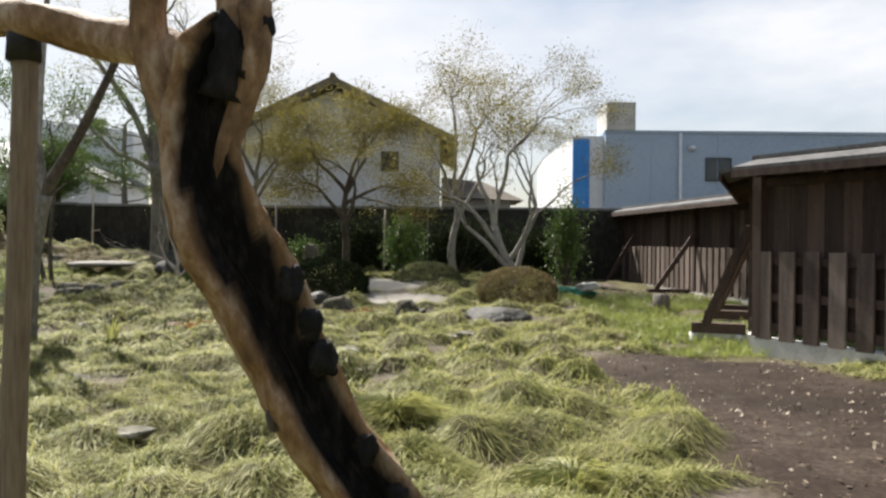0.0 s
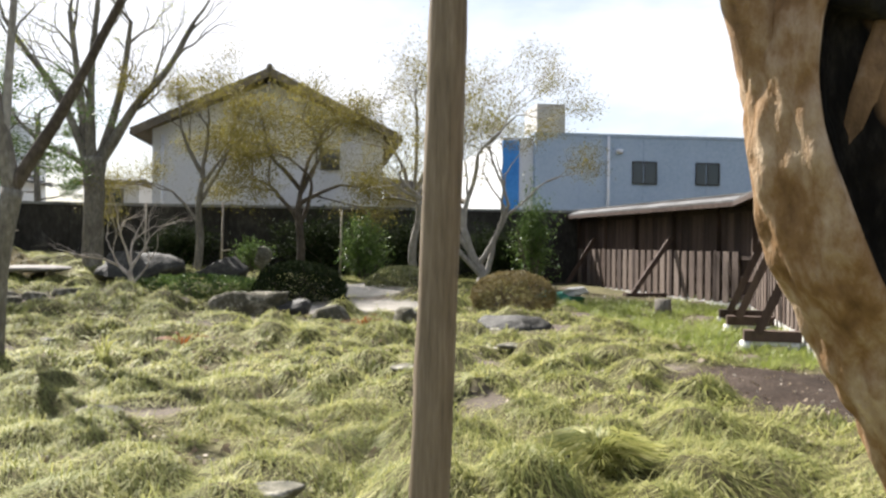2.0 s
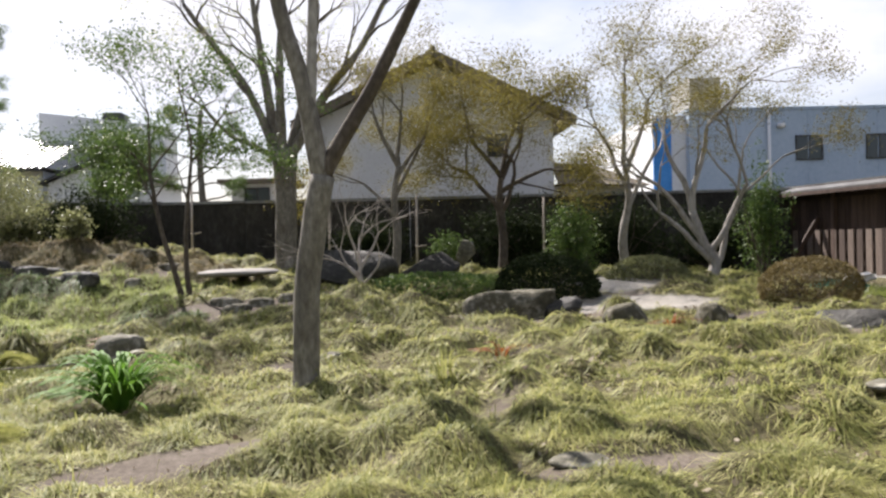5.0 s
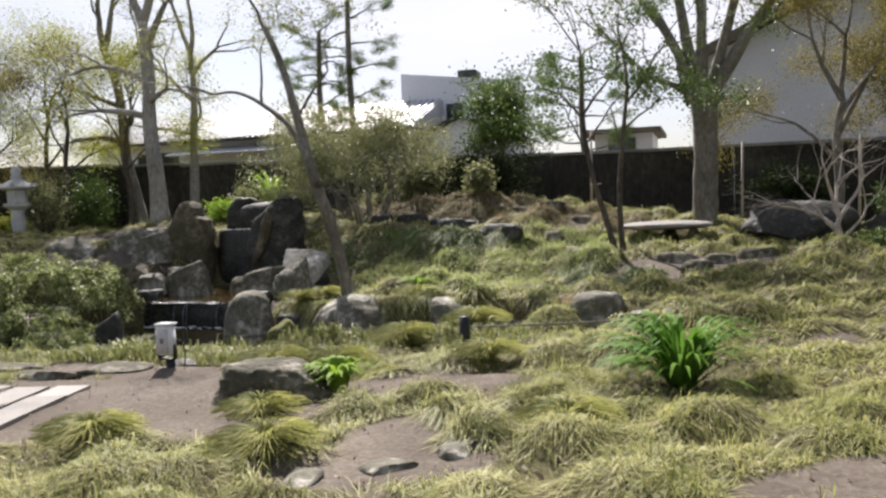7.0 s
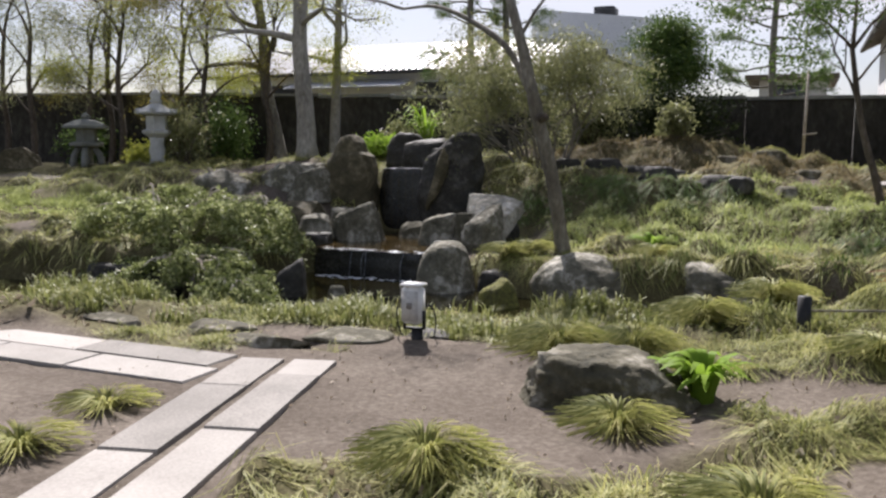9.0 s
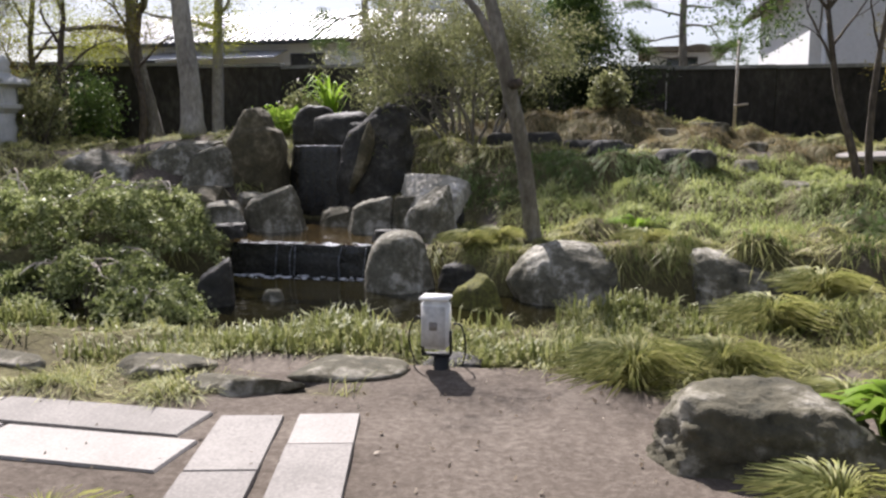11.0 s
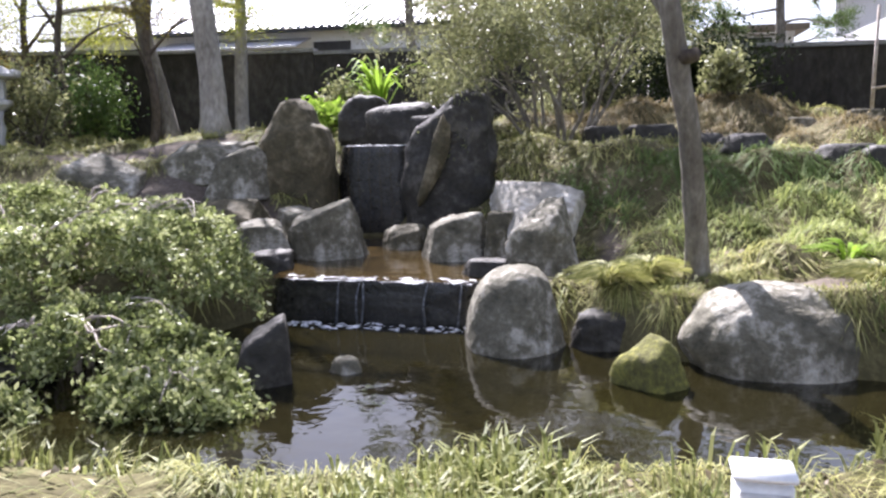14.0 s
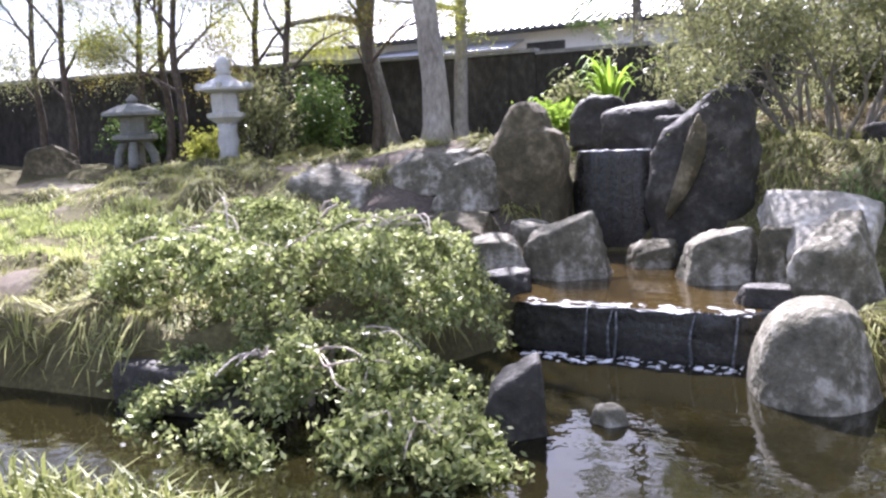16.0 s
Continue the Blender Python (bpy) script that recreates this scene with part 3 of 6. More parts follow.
def sward(name, x0, x1, y0, y1, per, width, length, keep, material, label, seed, lift=0.035, stiff=0.06):
    """Mop-headed tussocks: blades that spring from each mound's crown and drape down its sides."""
    r = np.random.default_rng(seed)
    cx, cy, q = cell_centres(x0, x1, y0, y1)
    ok = keep(cx, cy)
    cx, cy, q = cx[ok], cy[ok], q[ok]
    rad = np.repeat(CELL * (0.42 + 0.6 * q[:, 2]), per)
    n = len(rad)
    a, d = r.uniform(0, 6.283, n), r.random(n) ** 0.7 * rad * 0.8
    X, Y = np.repeat(cx, per) + d * np.cos(a), np.repeat(cy, per) + d * np.sin(a)
    ok = grassy(X, Y) > 0.6
    flow = np.repeat(2.2 * waves(cx, cy, 1.1, 21), per) - 1.2
    head = np.where(r.random(n) < 0.7, a, flow) + r.normal(0, 0.4, n)
    L = length * (0.6 + 0.7 * np.repeat(q[:, 3], per)) * r.uniform(0.55, 1.25, n)
    X, Y, head, L = X[ok], Y[ok], head[ok], L[ok]
    n = len(X)
    hx, hy = np.cos(head), np.sin(head)
    up = np.where(r.random(n) < stiff, 2.6, 1.0)
    mx, my, tx, ty = X + hx * L * 0.5, Y + hy * L * 0.5, X + hx * L, Y + hy * L
    root = np.stack([X, Y, height(X, Y) - 0.015], -1)
    mid = np.stack([mx, my, height(mx, my) + lift * up * r.uniform(0.4, 1.4, n)], -1)
    tip = np.stack([tx, ty, height(tx, ty) + lift * (up - 0.95) * r.uniform(0.2, 1.6, n) + r.uniform(0, 0.025, n)], -1)
    mid[:, 2], tip[:, 2] = np.maximum(mid[:, 2], root[:, 2] - 0.06), np.maximum(tip[:, 2], root[:, 2] - 0.16)
    w = width * r.uniform(0.7, 1.3, n) / 2
    side = np.stack([-hy * w, hx * w, np.zeros(n)], -1)
    V = np.stack([root - side, root + side, mid - side * 0.85, mid + side * 0.85, tip], 1).reshape(-1, 3)
    k = np.arange(n)[:, None] * 5
    return solo(name, V, [k + np.array([0, 1, 3, 2]), k + np.array([2, 3, 4])], material, (0, 0, 0), label, "grass", kind="stuff", smooth=False)


def near_walk(x, y):
    """Within about six metres of the line walked."""
    d = np.full(np.shape(x), 99.0)
    for (ax, ay), (bx, by) in zip([(-3.6, 4.6), (-8.8, 8.2), (-13, 10.3)], [(-8.8, 8.2), (-13, 10.3), (-16.6, 14.3)]):
        t = np.clip(((x - ax) * (bx - ax) + (y - ay) * (by - ay)) / ((bx - ax) ** 2 + (by - ay) ** 2), 0, 1)
        d = np.minimum(d, np.hypot(x - ax - t * (bx - ax), y - ay - t * (by - ay)))
    return d < 6.0


# Where the willow's shade is painted by darker grass.
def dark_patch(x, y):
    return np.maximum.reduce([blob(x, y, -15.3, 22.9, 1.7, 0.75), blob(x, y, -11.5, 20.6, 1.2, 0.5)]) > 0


# The slope that gets its sunlit look from a brighter grass colour.
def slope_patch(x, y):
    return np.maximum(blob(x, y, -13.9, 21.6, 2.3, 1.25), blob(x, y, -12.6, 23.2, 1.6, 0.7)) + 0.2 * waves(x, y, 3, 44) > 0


def dry_patch(x, y):
    return np.maximum.reduce([blob(x, y, -13.2, 24.6, 2.6, 0.8, -12), blob(x, y, -15.0, 25.4, 3.0, 1.1)]) > 0


sward("grass", -18.5, -9, 22, 28, 150, 0.012, 0.2, dry_patch, M["grass_dry"], "dry brownish grass on the hill", 36, 0.03, 0.2)
sward("grass", -28, -21.5, 18, 22.5, 260, 0.012, 0.11, lambda x, y: lawn(x, y) > 0.15, M["grass_lawn"], "short bright lawn below the terrace", 37, 0.03, 0.5)
sward("grass", -17.5, 3.2, 4.5, 22, 330, 0.006, 0.22, lambda x, y: near_walk(x, y) & ~dark_patch(x, y), M["grass"],
      "yellow-green mondo grass in drooping tussocks", 31)
sward("grass", -26, 3.2, 7, 28.3, 150, 0.011, 0.22, lambda x, y: ~near_walk(x, y) & ~dark_patch(x, y) & ~slope_patch(x, y) & ~dry_patch(x, y) & (lawn(x, y) < 0.4) & (y < 28.2), M["grass"],
      "yellow-green mondo grass in drooping tussocks", 32)
sward("grass", -17.5, -10, 19.5, 24.5, 230, 0.011, 0.17, lambda x, y: slope_patch(x, y) & ~dark_patch(x, y), M["grass_lawn"], "green grass on the slope, sunlight put into its bright colour", 40, 0.03, 0.35)
sward("grass", -18, -9, 19, 25, 170, 0.011, 0.26, dark_patch, M["grass_dark"], "deep green grass on the mound, shade put into its colour", 33)
# taller pale grass on the near bank of the pond, lush grass along the fence
sward("grass", -22, -12.2, 15.6, 17.9, 80, 0.01, 0.17, lambda x, y: (inside(POND, x, y) > -1.0) & (inside(POND, x, y) < -0.3) & (y < 18), M["grass_pale"],
      "pale grass on the pond bank", 34, 0.04, 0.4)
sward("grass", -1.8, 2.0, 13, 22, 170, 0.008, 0.16, lambda x, y: (y > 13.8) & (x > -1.6 + 0.02 * y), M["leaf_lime_grass"], "bright lush grass beside the fence", 35, 0.035, 0.5)


def bank_blades(n, keep, tall, width, material, label, seed):
    """Ragged upright blades in loose clumps along a bank."""
    r = np.random.default_rng(seed)
    X, Y = r.uniform(-22, -12.2, n), r.uniform(15.4, 19.6, n)
    ok = keep(X, Y) & (waves(X, Y, 4.5, seed) + 0.6 * waves(X, Y, 9, seed + 1) > 0.02)
    X, Y = X[ok], Y[ok]
    m = len(X)
    L = tall * r.uniform(0.45, 1.3, m) * (0.8 + 0.6 * waves(X, Y, 3.0, seed + 2))
    V, F = blades(X, Y, height(X, Y) - 0.02, r.uniform(0, 6.283, m), L, width * r.uniform(0.6, 1.4, m), r.uniform(0.75, 1.45, m), 0.35)
    solo("bank_grass", V, F, material, (0, 0, 0), label, "grass", kind="stuff", smooth=False)


bank_blades(60000, lambda x, y: (inside(POND, x, y) > -1.0) & (inside(POND, x, y) < -0.06) & (y < 17.9) & (soil(x, y) < 0.5), 0.27, 0.014, M["grass_pale"], "ragged upright pale grass along the near pond bank", 38)
bank_blades(26000, lambda x, y: (inside(POND, x, y) > -0.9) & (inside(POND, x, y) < -0.04) & (y > 18.6) & (x > -17), 0.15, 0.011, M["grass_dark"], "grass hanging over the far pond bank, shade put into its colour", 39)


def litter(name, keep, n, size, material, label, seed):
    """Fallen petals and dry leaves, too many to count."""
    r = np.random.default_rng(seed)
    X, Y = r.uniform(-20, 3, n), r.uniform(5, 24, n)
    ok = keep(X, Y)
    X, Y = X[ok], Y[ok]
    V, F = leaves(np.stack([X, Y, height(X, Y) + 0.012], -1), 1, 0.0, size, r, 0.6)
    solo(name, V, F, material, (0, 0, 0), label, "leaf litter", kind="stuff", smooth=False)


def leaves(points, per, scatter, size, r, narrow=0.45):
    """Small pointed leaves, each four corners, scattered round points."""
    C = np.repeat(np.asarray(points), per, axis=0)
    C = C + r.normal(0, 1, C.shape) * np.array([scatter, scatter, scatter * 0.7])
    n = len(C)
    a = r.normal(0, 1, (n, 3))
    a /= np.linalg.norm(a, axis=1)[:, None]
    b = np.cross(a, r.normal(0, 1, (n, 3)))
    b /= np.linalg.norm(b, axis=1)[:, None]
    L = size * r.uniform(0.6, 1.3, n)[:, None]
    V = np.stack([C - a * L / 2, C + b * L * narrow / 2 - a * L * 0.05, C + a * L / 2, C - b * L * narrow / 2 - a * L * 0.05], 1).reshape(-1, 3)
    return V, np.arange(n)[:, None] * 4 + np.arange(4)


litter("leaf_litter", lambda x, y: bed(x, y) > 0.5, 22000, 0.04, M["litter"], "pale dry leaves and petals scattered on dark soil", 1)
litter("leaf_litter", lambda x, y: (soil(x, y) > 0.5) & (inside(POND, x, y) < 0), 9000, 0.03, M["litter"], "dry leaves scattered on bare earth", 2)
litter("leaf_litter", lambda x, y: (grassy(x, y) > 0.5) & (tufts(x, y) < 0.09), 34000, 0.055, M["litter"], "dry leaves caught between the tussocks", 3)
litter("leaf_litter", lambda x, y: (grassy(x, y) > 0.5) & (waves(x, y, 2.1, 33) > 0.22), 9000, 0.1, M["litter"], "heaps of bleached dead leaves in the grass", 4)

# ---- garden wall ----
wall = thing("wall_north", (-20, 28.6, 0.5), "long dark weathered garden wall with a pale coping", "wall", kind="structure")
for k in range(24):
    x0 = -46 + k * 2.0
    top = 2.47 + 0.36 * float(smooth01(-x0, 12, 32))
    ya, yb = (28.59 - 0.18 * max(0, -24 - x) for x in (x0, x0 + 1.99))
    part("panel", *beam((x0, ya, top / 2 + 0.14), (x0 + 1.988, yb, top / 2 + 0.14), 0.18, top - 0.12), M["wall"], wall, "", False)
    part("coping", *beam((x0, ya, top + 0.117), (x0 + 1.99, yb, top + 0.117), 0.26, 0.066), M["cap"], wall, "pale concrete coping", False)
wall_w = thing("wall_west", (-46, 20, 0.0), "dark weathered garden wall", "wall", kind="structure")
part("panel", *box(-46.2, -46, 6, 28.4, -0.2, 2.5), M["wall"], wall_w)

# ---- timber fence ----


def fence_section(p0, p1, base, eave, label, over=0.25):
    p0, p1 = np.array(p0, float), np.array(p1, float)
    L = np.linalg.norm(p1 - p0)
    d = (p1 - p0) / L
    n = np.array([d[1], -d[0]])            # towards the garden
    if n @ (np.array([-6, 12]) - p0) < 0:
        n = -n
    ob = thing("fence", (*p0, base), label, "fence", "garden fence", kind="structure")

    def P(s, o, z):
        return (*(p0 + d * s + n * o), z)

    part("kerb", *beam(P(0, 0, base - 0.17), P(L, 0, base - 0.17), 0.2, 0.32), M["kerb"], ob, "pale concrete footing")
    count = int(L / 0.22)
    for k in range(count):
        w = L / count
        part("board", *beam(P((k + 0.5) * w, 0.004 * (k % 2), base + 0.06), P((k + 0.5) * w, 0.004 * (k % 2), eave + 0.05), w - 0.006, 0.03, (*n, 0)), M["timber"], ob)
    for z in (base + 0.12, base + 0.46, base + 0.86, eave - 0.12):
        part("rail", *beam(P(0, 0.045, z), P(L, 0.045, z), 0.05, 0.09), M["timber"], ob)
    for k in range(int(L / 1.8) + 1):
        s = min(0.06 + k * 1.8, L - 0.06)
        part("post", *beam(P(s, 0.05, base), P(s, 0.05, eave + 0.1), 0.12, 0.12, (*n, 0)), M["timber"], ob)
    shared = None
    for k in range(int(L / 0.32)):
        s = 0.16 + k * 0.32
        V, F = beam(P(s, 0.09, base - 0.02), P(s, 0.09, base + 0.97), 0.2, 0.03, (*n, 0))
        here = np.array(P(s, 0.09, base))
        if shared is None:
            shared = make_mesh("slat", V - here, F, M["timber_worn"], False)
        sl = new("slat", shared)
        sl.parent = ob
        sl.location = Vector(here) - ob.location
    # little double-pitched roof
    for side in (1, -1):
        a, b = P(-over, side * 0.42, eave), P(L + 0.1, side * 0.42, eave)
        c, e = P(L + 0.1, 0, eave + 0.12), P(-over, 0, eave + 0.12)
        V = np.array([a, b, c, e, *[np.array(q) + (0, 0, 0.05) for q in (a, b, c, e)]])
        F = np.array([(0, 3, 2, 1), (4, 5, 6, 7), (0, 1, 5, 4), (1, 2, 6, 5), (2, 3, 7, 6), (3, 0, 4, 7)])
        part("roof_slope", V, F, M["fence_roof"], ob, "grey boarded roof slope", False)
    part("ridge", *beam(P(-over - 0.03, 0, eave + 0.18), P(L + 0.1, 0, eave + 0.18), 0.14, 0.04), M["fence_roof"], ob)
    part("fascia", *beam(P(-over, 0.42, eave - 0.03), P(L + 0.1, 0.42, eave - 0.03), 0.03, 0.08), M["timber"], ob)
    for k in range(int(L / 0.9)):
        s = 0.3 + k * 0.9
        part("rafter", *beam(P(s, 0.02, eave + 0.06), P(s, 0.4, eave - 0.06), 0.05, 0.07), M["timber"], ob)
    return P


FB, FE = 0.58, 2.45
far_fence = fence_section((1.45, 30.4), (2.35, 20.2), FB, FE, "dark brown timber fence with slats, roofed, in the distance")
mid_fence = fence_section((2.3, 20.0), (0.1, 14.35), FB, FE, "dark brown timber fence with slats and a small roof")
near_fence = fence_section((0.06, 14.2), (4.2, 6.0), FB, FE, "dark brown timber fence panel with battens and a small roof", 0.02)


def strut(P, s, white, reach):
    foot, top = np.array(P(s - 0.05, reach - 0.16, FB)), np.array(P(s + 0.1, 0.1, FB + 1.27))
    ob = thing("fence_strut", (foot[0], foot[1], foot[2] - 0.2), "dark timber brace leaning on the fence from a sleeper footing", "brace", "fence braces")
    part("brace", *beam(foot, top, 0.085, 0.1), M["timber"], ob)
    a, b = np.array(P(s - 0.1, reach, FB - 0.03)), np.array(P(s - 0.1, 0.14, FB - 0.03))
    part("sleeper", *beam(a, b, 0.18, 0.13), M["timber"], ob, "dark timber sleeper")
    g = ground_at(a[0], a[1]) - 0.05
    for o in (reach - 0.06, 0.2):
        q = P(s - 0.1, o, 0)
        part("footing", *box(q[0] - 0.08, q[0] + 0.08, q[1] - 0.08, q[1] + 0.08, g, FB - 0.097, 0.01), M["white_paint"] if white else M["kerb"], ob, "pale concrete footing")
    part("plinth", *beam(np.array(P(s - 0.1, reach + 0.01, FB - 0.125)), np.array(P(s - 0.1, 0.12, FB - 0.125)), 0.12, 0.055), M["white_paint"] if white else M["kerb"], ob, "white concrete edge")


for P_, s_, w_, reach_ in ((far_fence, 3.0, 0, 1.0), (far_fence, 7.2, 0, 1.1), (mid_fence, 1.8, 0, 0.8), (mid_fence, 3.1, 1, 0.8), (mid_fence, 5.3, 1, 0.8)):
    strut(P_, s_, w_, reach_)

# ---- buildings beyond the wall ----


def window(parent, x0, x1, z0, z1, y, name="window"):
    """A two-pane sliding window in a wall that faces the garden."""
    w = part(name, *join([box(x0 - 0.05, x1 + 0.05, y - 0.05, y + 0.1, z1, z1 + 0.06), box(x0 - 0.05, x1 + 0.05, y - 0.07, y + 0.1, z0 - 0.06, z0),
                          box(x0 - 0.05, x0, y - 0.05, y + 0.1, z0, z1), box(x1, x1 + 0.05, y - 0.05, y + 0.1, z0, z1),
                          box((x0 + x1) / 2 - 0.025, (x0 + x1) / 2 + 0.025, y - 0.04, y + 0.1, z0, z1)]), M["trim_dark"], parent, "aluminium window frame", False)
    for a, b in ((x0, (x0 + x1) / 2 - 0.025), ((x0 + x1) / 2 + 0.025, x1)):
        part("pane", *box(a, b, y - 0.015, y + 0.005, z0, z1), M["pane"], w, "", False)
    return w


house = thing("house", (-7.2, 36, 0.3), "two-storey grey stuccoed house with a low brown gable roof", "house")


def gable(x0, xm, x1, zb, ze, zm, y0, y1):
    """A five-sided block whose gable faces the garden."""
    poly = [(x0, zb), (x1, zb), (x1, ze), (xm, zm), (x0, ze)]
    V = [(x, y0, z) for x, z in poly] + [(x, y1, z) for x, z in poly]
    return np.array(V, float), [np.array([(0, 1, 2, 3, 4), (9, 8, 7, 6, 5)]), np.array([(i, 5 + i, 5 + (i + 1) % 5, (i + 1) % 5) for i in range(5)])]


part("wall", *gable(-10.75, -7.2, -3.7, 0.3, 5.07, 6.63, 32.5, 41), M["stucco"], house, "grey stuccoed walls", False)
RX, RZ, EZ, RY0, RY1 = -7.2, 6.95, 5.0, 31.9, 41.6
for xe in (-11.25, -3.15):
    q = [(RX, RY0, RZ), (xe, RY0, EZ), (xe, RY1, EZ), (RX, RY1, RZ)]
    slope = part("roof_slope", np.array(q + [(x, y, z - 0.17) for x, y, z in q]), np.array([(0, 1, 2, 3), (7, 6, 5, 4), (0, 4, 5, 1), (1, 5, 6, 2), (2, 6, 7, 3), (3, 7, 4, 0)]), M["roof_brown"], house, "brown tiled roof slope", False)
    for k in range(12):
        f = (k + 0.5) / 12
        part("tile_row", *beam((RX + (xe - RX) * f, RY0, RZ + (EZ - RZ) * f + 0.02), (RX + (xe - RX) * f, RY1, RZ + (EZ - RZ) * f + 0.02), 0.05, 0.05), M["roof_brown"], slope)
    part("bargeboard", *beam((RX, RY0 - 0.03, RZ - 0.1), (xe, RY0 - 0.03, EZ - 0.1), 0.05, 0.24), M["roof_brown"], house, "dark bargeboard")
    part("gutter", *beam((xe, RY0, EZ - 0.12), (xe, RY1, EZ - 0.12), 0.1, 0.1), M["trim_dark"], house, "dark gutter")
part("ridge", *tube([(RX, RY0 - 0.04, RZ + 0.04), (RX, RY1, RZ + 0.04)], [0.1, 0.1], 10), M["roof_brown"], house, "rounded ridge tile")
part("drainpipe", *tube([(-10.45, 32.43, 0.4), (-10.45, 32.43, 4.9)], [0.05, 0.05], 8), M["white_wall"], house, "white drainpipe")
window(house, -5.6, -5.1, 4.0, 4.55, 32.5)
lv = [(-3.64, 32.2, 3.1), (-0.9, 32.2, 3.0), (-0.9, 36, 3.0), (-3.64, 36, 3.1), (-3.64, 33.6, 3.85), (-2.2, 33.6, 3.7), (-2.2, 36, 3.7), (-3.64, 36, 3.85)]
part("lower_roof", lv, [np.array([(0, 1, 5, 4), (1, 2, 6, 5), (4, 5, 6, 7), (0, 3, 2, 1)])], M["roof_brown"], house, "lower brown tiled roof", False)
part("side_room", *box(-3.64, -1.3, 33, 36, 0.3, 3.05), M["stucco"], house, "", False)
annex = thing("annex", (-13.2, 39, 0.3), "small grey annex with a low tiled roof", "house")
part("wall", *box(-14.2, -12.3, 38, 41, 0.3, 3.7), M["stucco"], annex, "", False)
part("roof", *prism([(-14.6, 37.5), (-12.0, 37.5), (-12.0, 41.4), (-14.6, 41.4)], 3.7, 3.85), M["roof_brown"], annex, "", False)
window(annex, -13.7, -12.9, 2.9, 3.5, 38)

blue = thing("warehouse", (3.6, 41.8, 0.3), "long pale blue building with a row of small windows", "building")
part("wall", *box(3.6, 32, 41.8, 56, 0.3, 6.5), M["blue_wall"], blue, "pale blue panelled wall", False)
part("parapet", *box(3.55, 32.05, 41.75, 56, 6.503, 6.62), M["blue_wall"], blue, "", False)
part("stair_tower", *box(3.62, 4.9, 41.7, 44, 6.625, 7.85), M["kerb"], blue, "grey rooftop stair tower", False)
part("white_end", *box(2.2, 3.597, 42.2, 56, 0.3, 6.4), M["white_wall"], blue, "white rendered end wall", False)
part("blue_sheet", *box(2.2, 2.95, 42.1, 42.197, 2.4, 6.26), M["blue_bright"], blue, "bright blue hanging sheet", False)
part("downpipe", *tube([(6.9, 41.72, 0.5), (6.9, 41.72, 6.5)], [0.07, 0.07], 8), M["white_wall"], blue)
for k in range(9):
    part("panel_joint", *box(5.6 + k * 2.95, 5.63 + k * 2.95, 41.78, 41.799, 0.4, 6.45), M["blue_wall"], blue, "", False)
for x0 in (8.08, 11.05, 14.05, 17.05, 20.05, 23.05):
    window(blue, x0, x0 + 1.05, 4.47, 5.38, 41.8)
part("vent_hood", *box(7.25, 7.55, 41.6, 41.795, 5.75, 5.95, 0.03), M["white_wall"], blue, "white vent hood")
part("vent_hood", *box(16.3, 16.75, 41.35, 41.795, 4.85, 5.05, 0.03), M["white_wall"], blue, "white vent hood")
part("vent_pipe", *tube([(16.36, 41.5, 3.6), (16.36, 41.5, 4.86)], [0.06, 0.06], 8), M["white_wall"], blue, "white vent pipe")

office = thing("office_building", (-20.5, 46, 0.3), "plain white flat-roofed building beyond the garden wall", "building")
ov = [(-23.3, 44, 0.3), (-18.1, 44, 0.3), (-18.4, 47, 0.3), (-23.3, 47, 0.3), (-23.3, 44, 7.3), (-18.1, 44, 6.65), (-18.4, 47, 6.65), (-23.3, 47, 7.3)]
part("wall", ov, [np.array([(0, 1, 5, 4), (1, 2, 6, 5), (2, 3, 7, 6), (3, 0, 4, 7), (4, 5, 6, 7)])], M["white_wall"], office, "white rendered wall", False)
for x0 in (-22.6, -21.2):
    window(office, x0, x0 + 0.6, 5.2, 5.8, 43.99)
part("roof_unit", *box(-20.9, -20.1, 44.6, 45.6, 6.9, 7.35, 0.02), M["trim_dark"], office)

# long house with a ribbed pale roof
hall = thing("long_house", (-29, 40, 0.3), "low white-walled house with a long pale ribbed roof", "house")
part("wall", *box(-36.5, -21.8, 40.6, 47, 0.3, 4.55), M["white_wall"], hall, "white plastered wall", False)
rv = [(-37, 39.9, 4.62), (-21.4, 39.9, 4.62), (-21.4, 43.8, 6.05), (-37, 43.8, 6.05), (-21.4, 47.7, 4.62), (-37, 47.7, 4.62)]
part("roof", rv, [np.array([(0, 1, 2, 3), (3, 2, 4, 5), (1, 0, 5, 4)]), np.array([(1, 4, 2), (0, 3, 5)])], M["roof_grey"], hall, "pale grey ribbed roof", False)
rib = None
for k in range(58):
    x = -36.9 + k * 0.27
    V, F = beam((x, 39.88, 4.65), (x, 43.8, 6.09), 0.09, 0.06)
    if rib is None:
        rib = make_mesh("roof_rib", V - np.array((x, 0, 0)), F, M["roof_grey"], False)
    r_ = new("roof_rib", rib)
    r_.parent, r_.location = hall, (x + 29, -40, -0.3)
part("eave_board", *beam((-37, 39.86, 4.55), (-21.4, 39.86, 4.55), 0.06, 0.12), M["trim_dark"], hall)
part("canopy", [(-32.2, 39.3, 3.95), (-27.0, 39.3, 3.95), (-27.0, 40.6, 4.3), (-32.2, 40.6, 4.3), (-32.2, 39.3, 4.0), (-27.0, 39.3, 4.0), (-27.0, 40.6, 4.35), (-32.2, 40.6, 4.35)],
     np.array([(0, 3, 2, 1), (4, 5, 6, 7), (0, 1, 5, 4), (1, 2, 6, 5), (2, 3, 7, 6), (3, 0, 4, 7)]), M["roof_grey"], hall, "pale lean-to canopy", False)
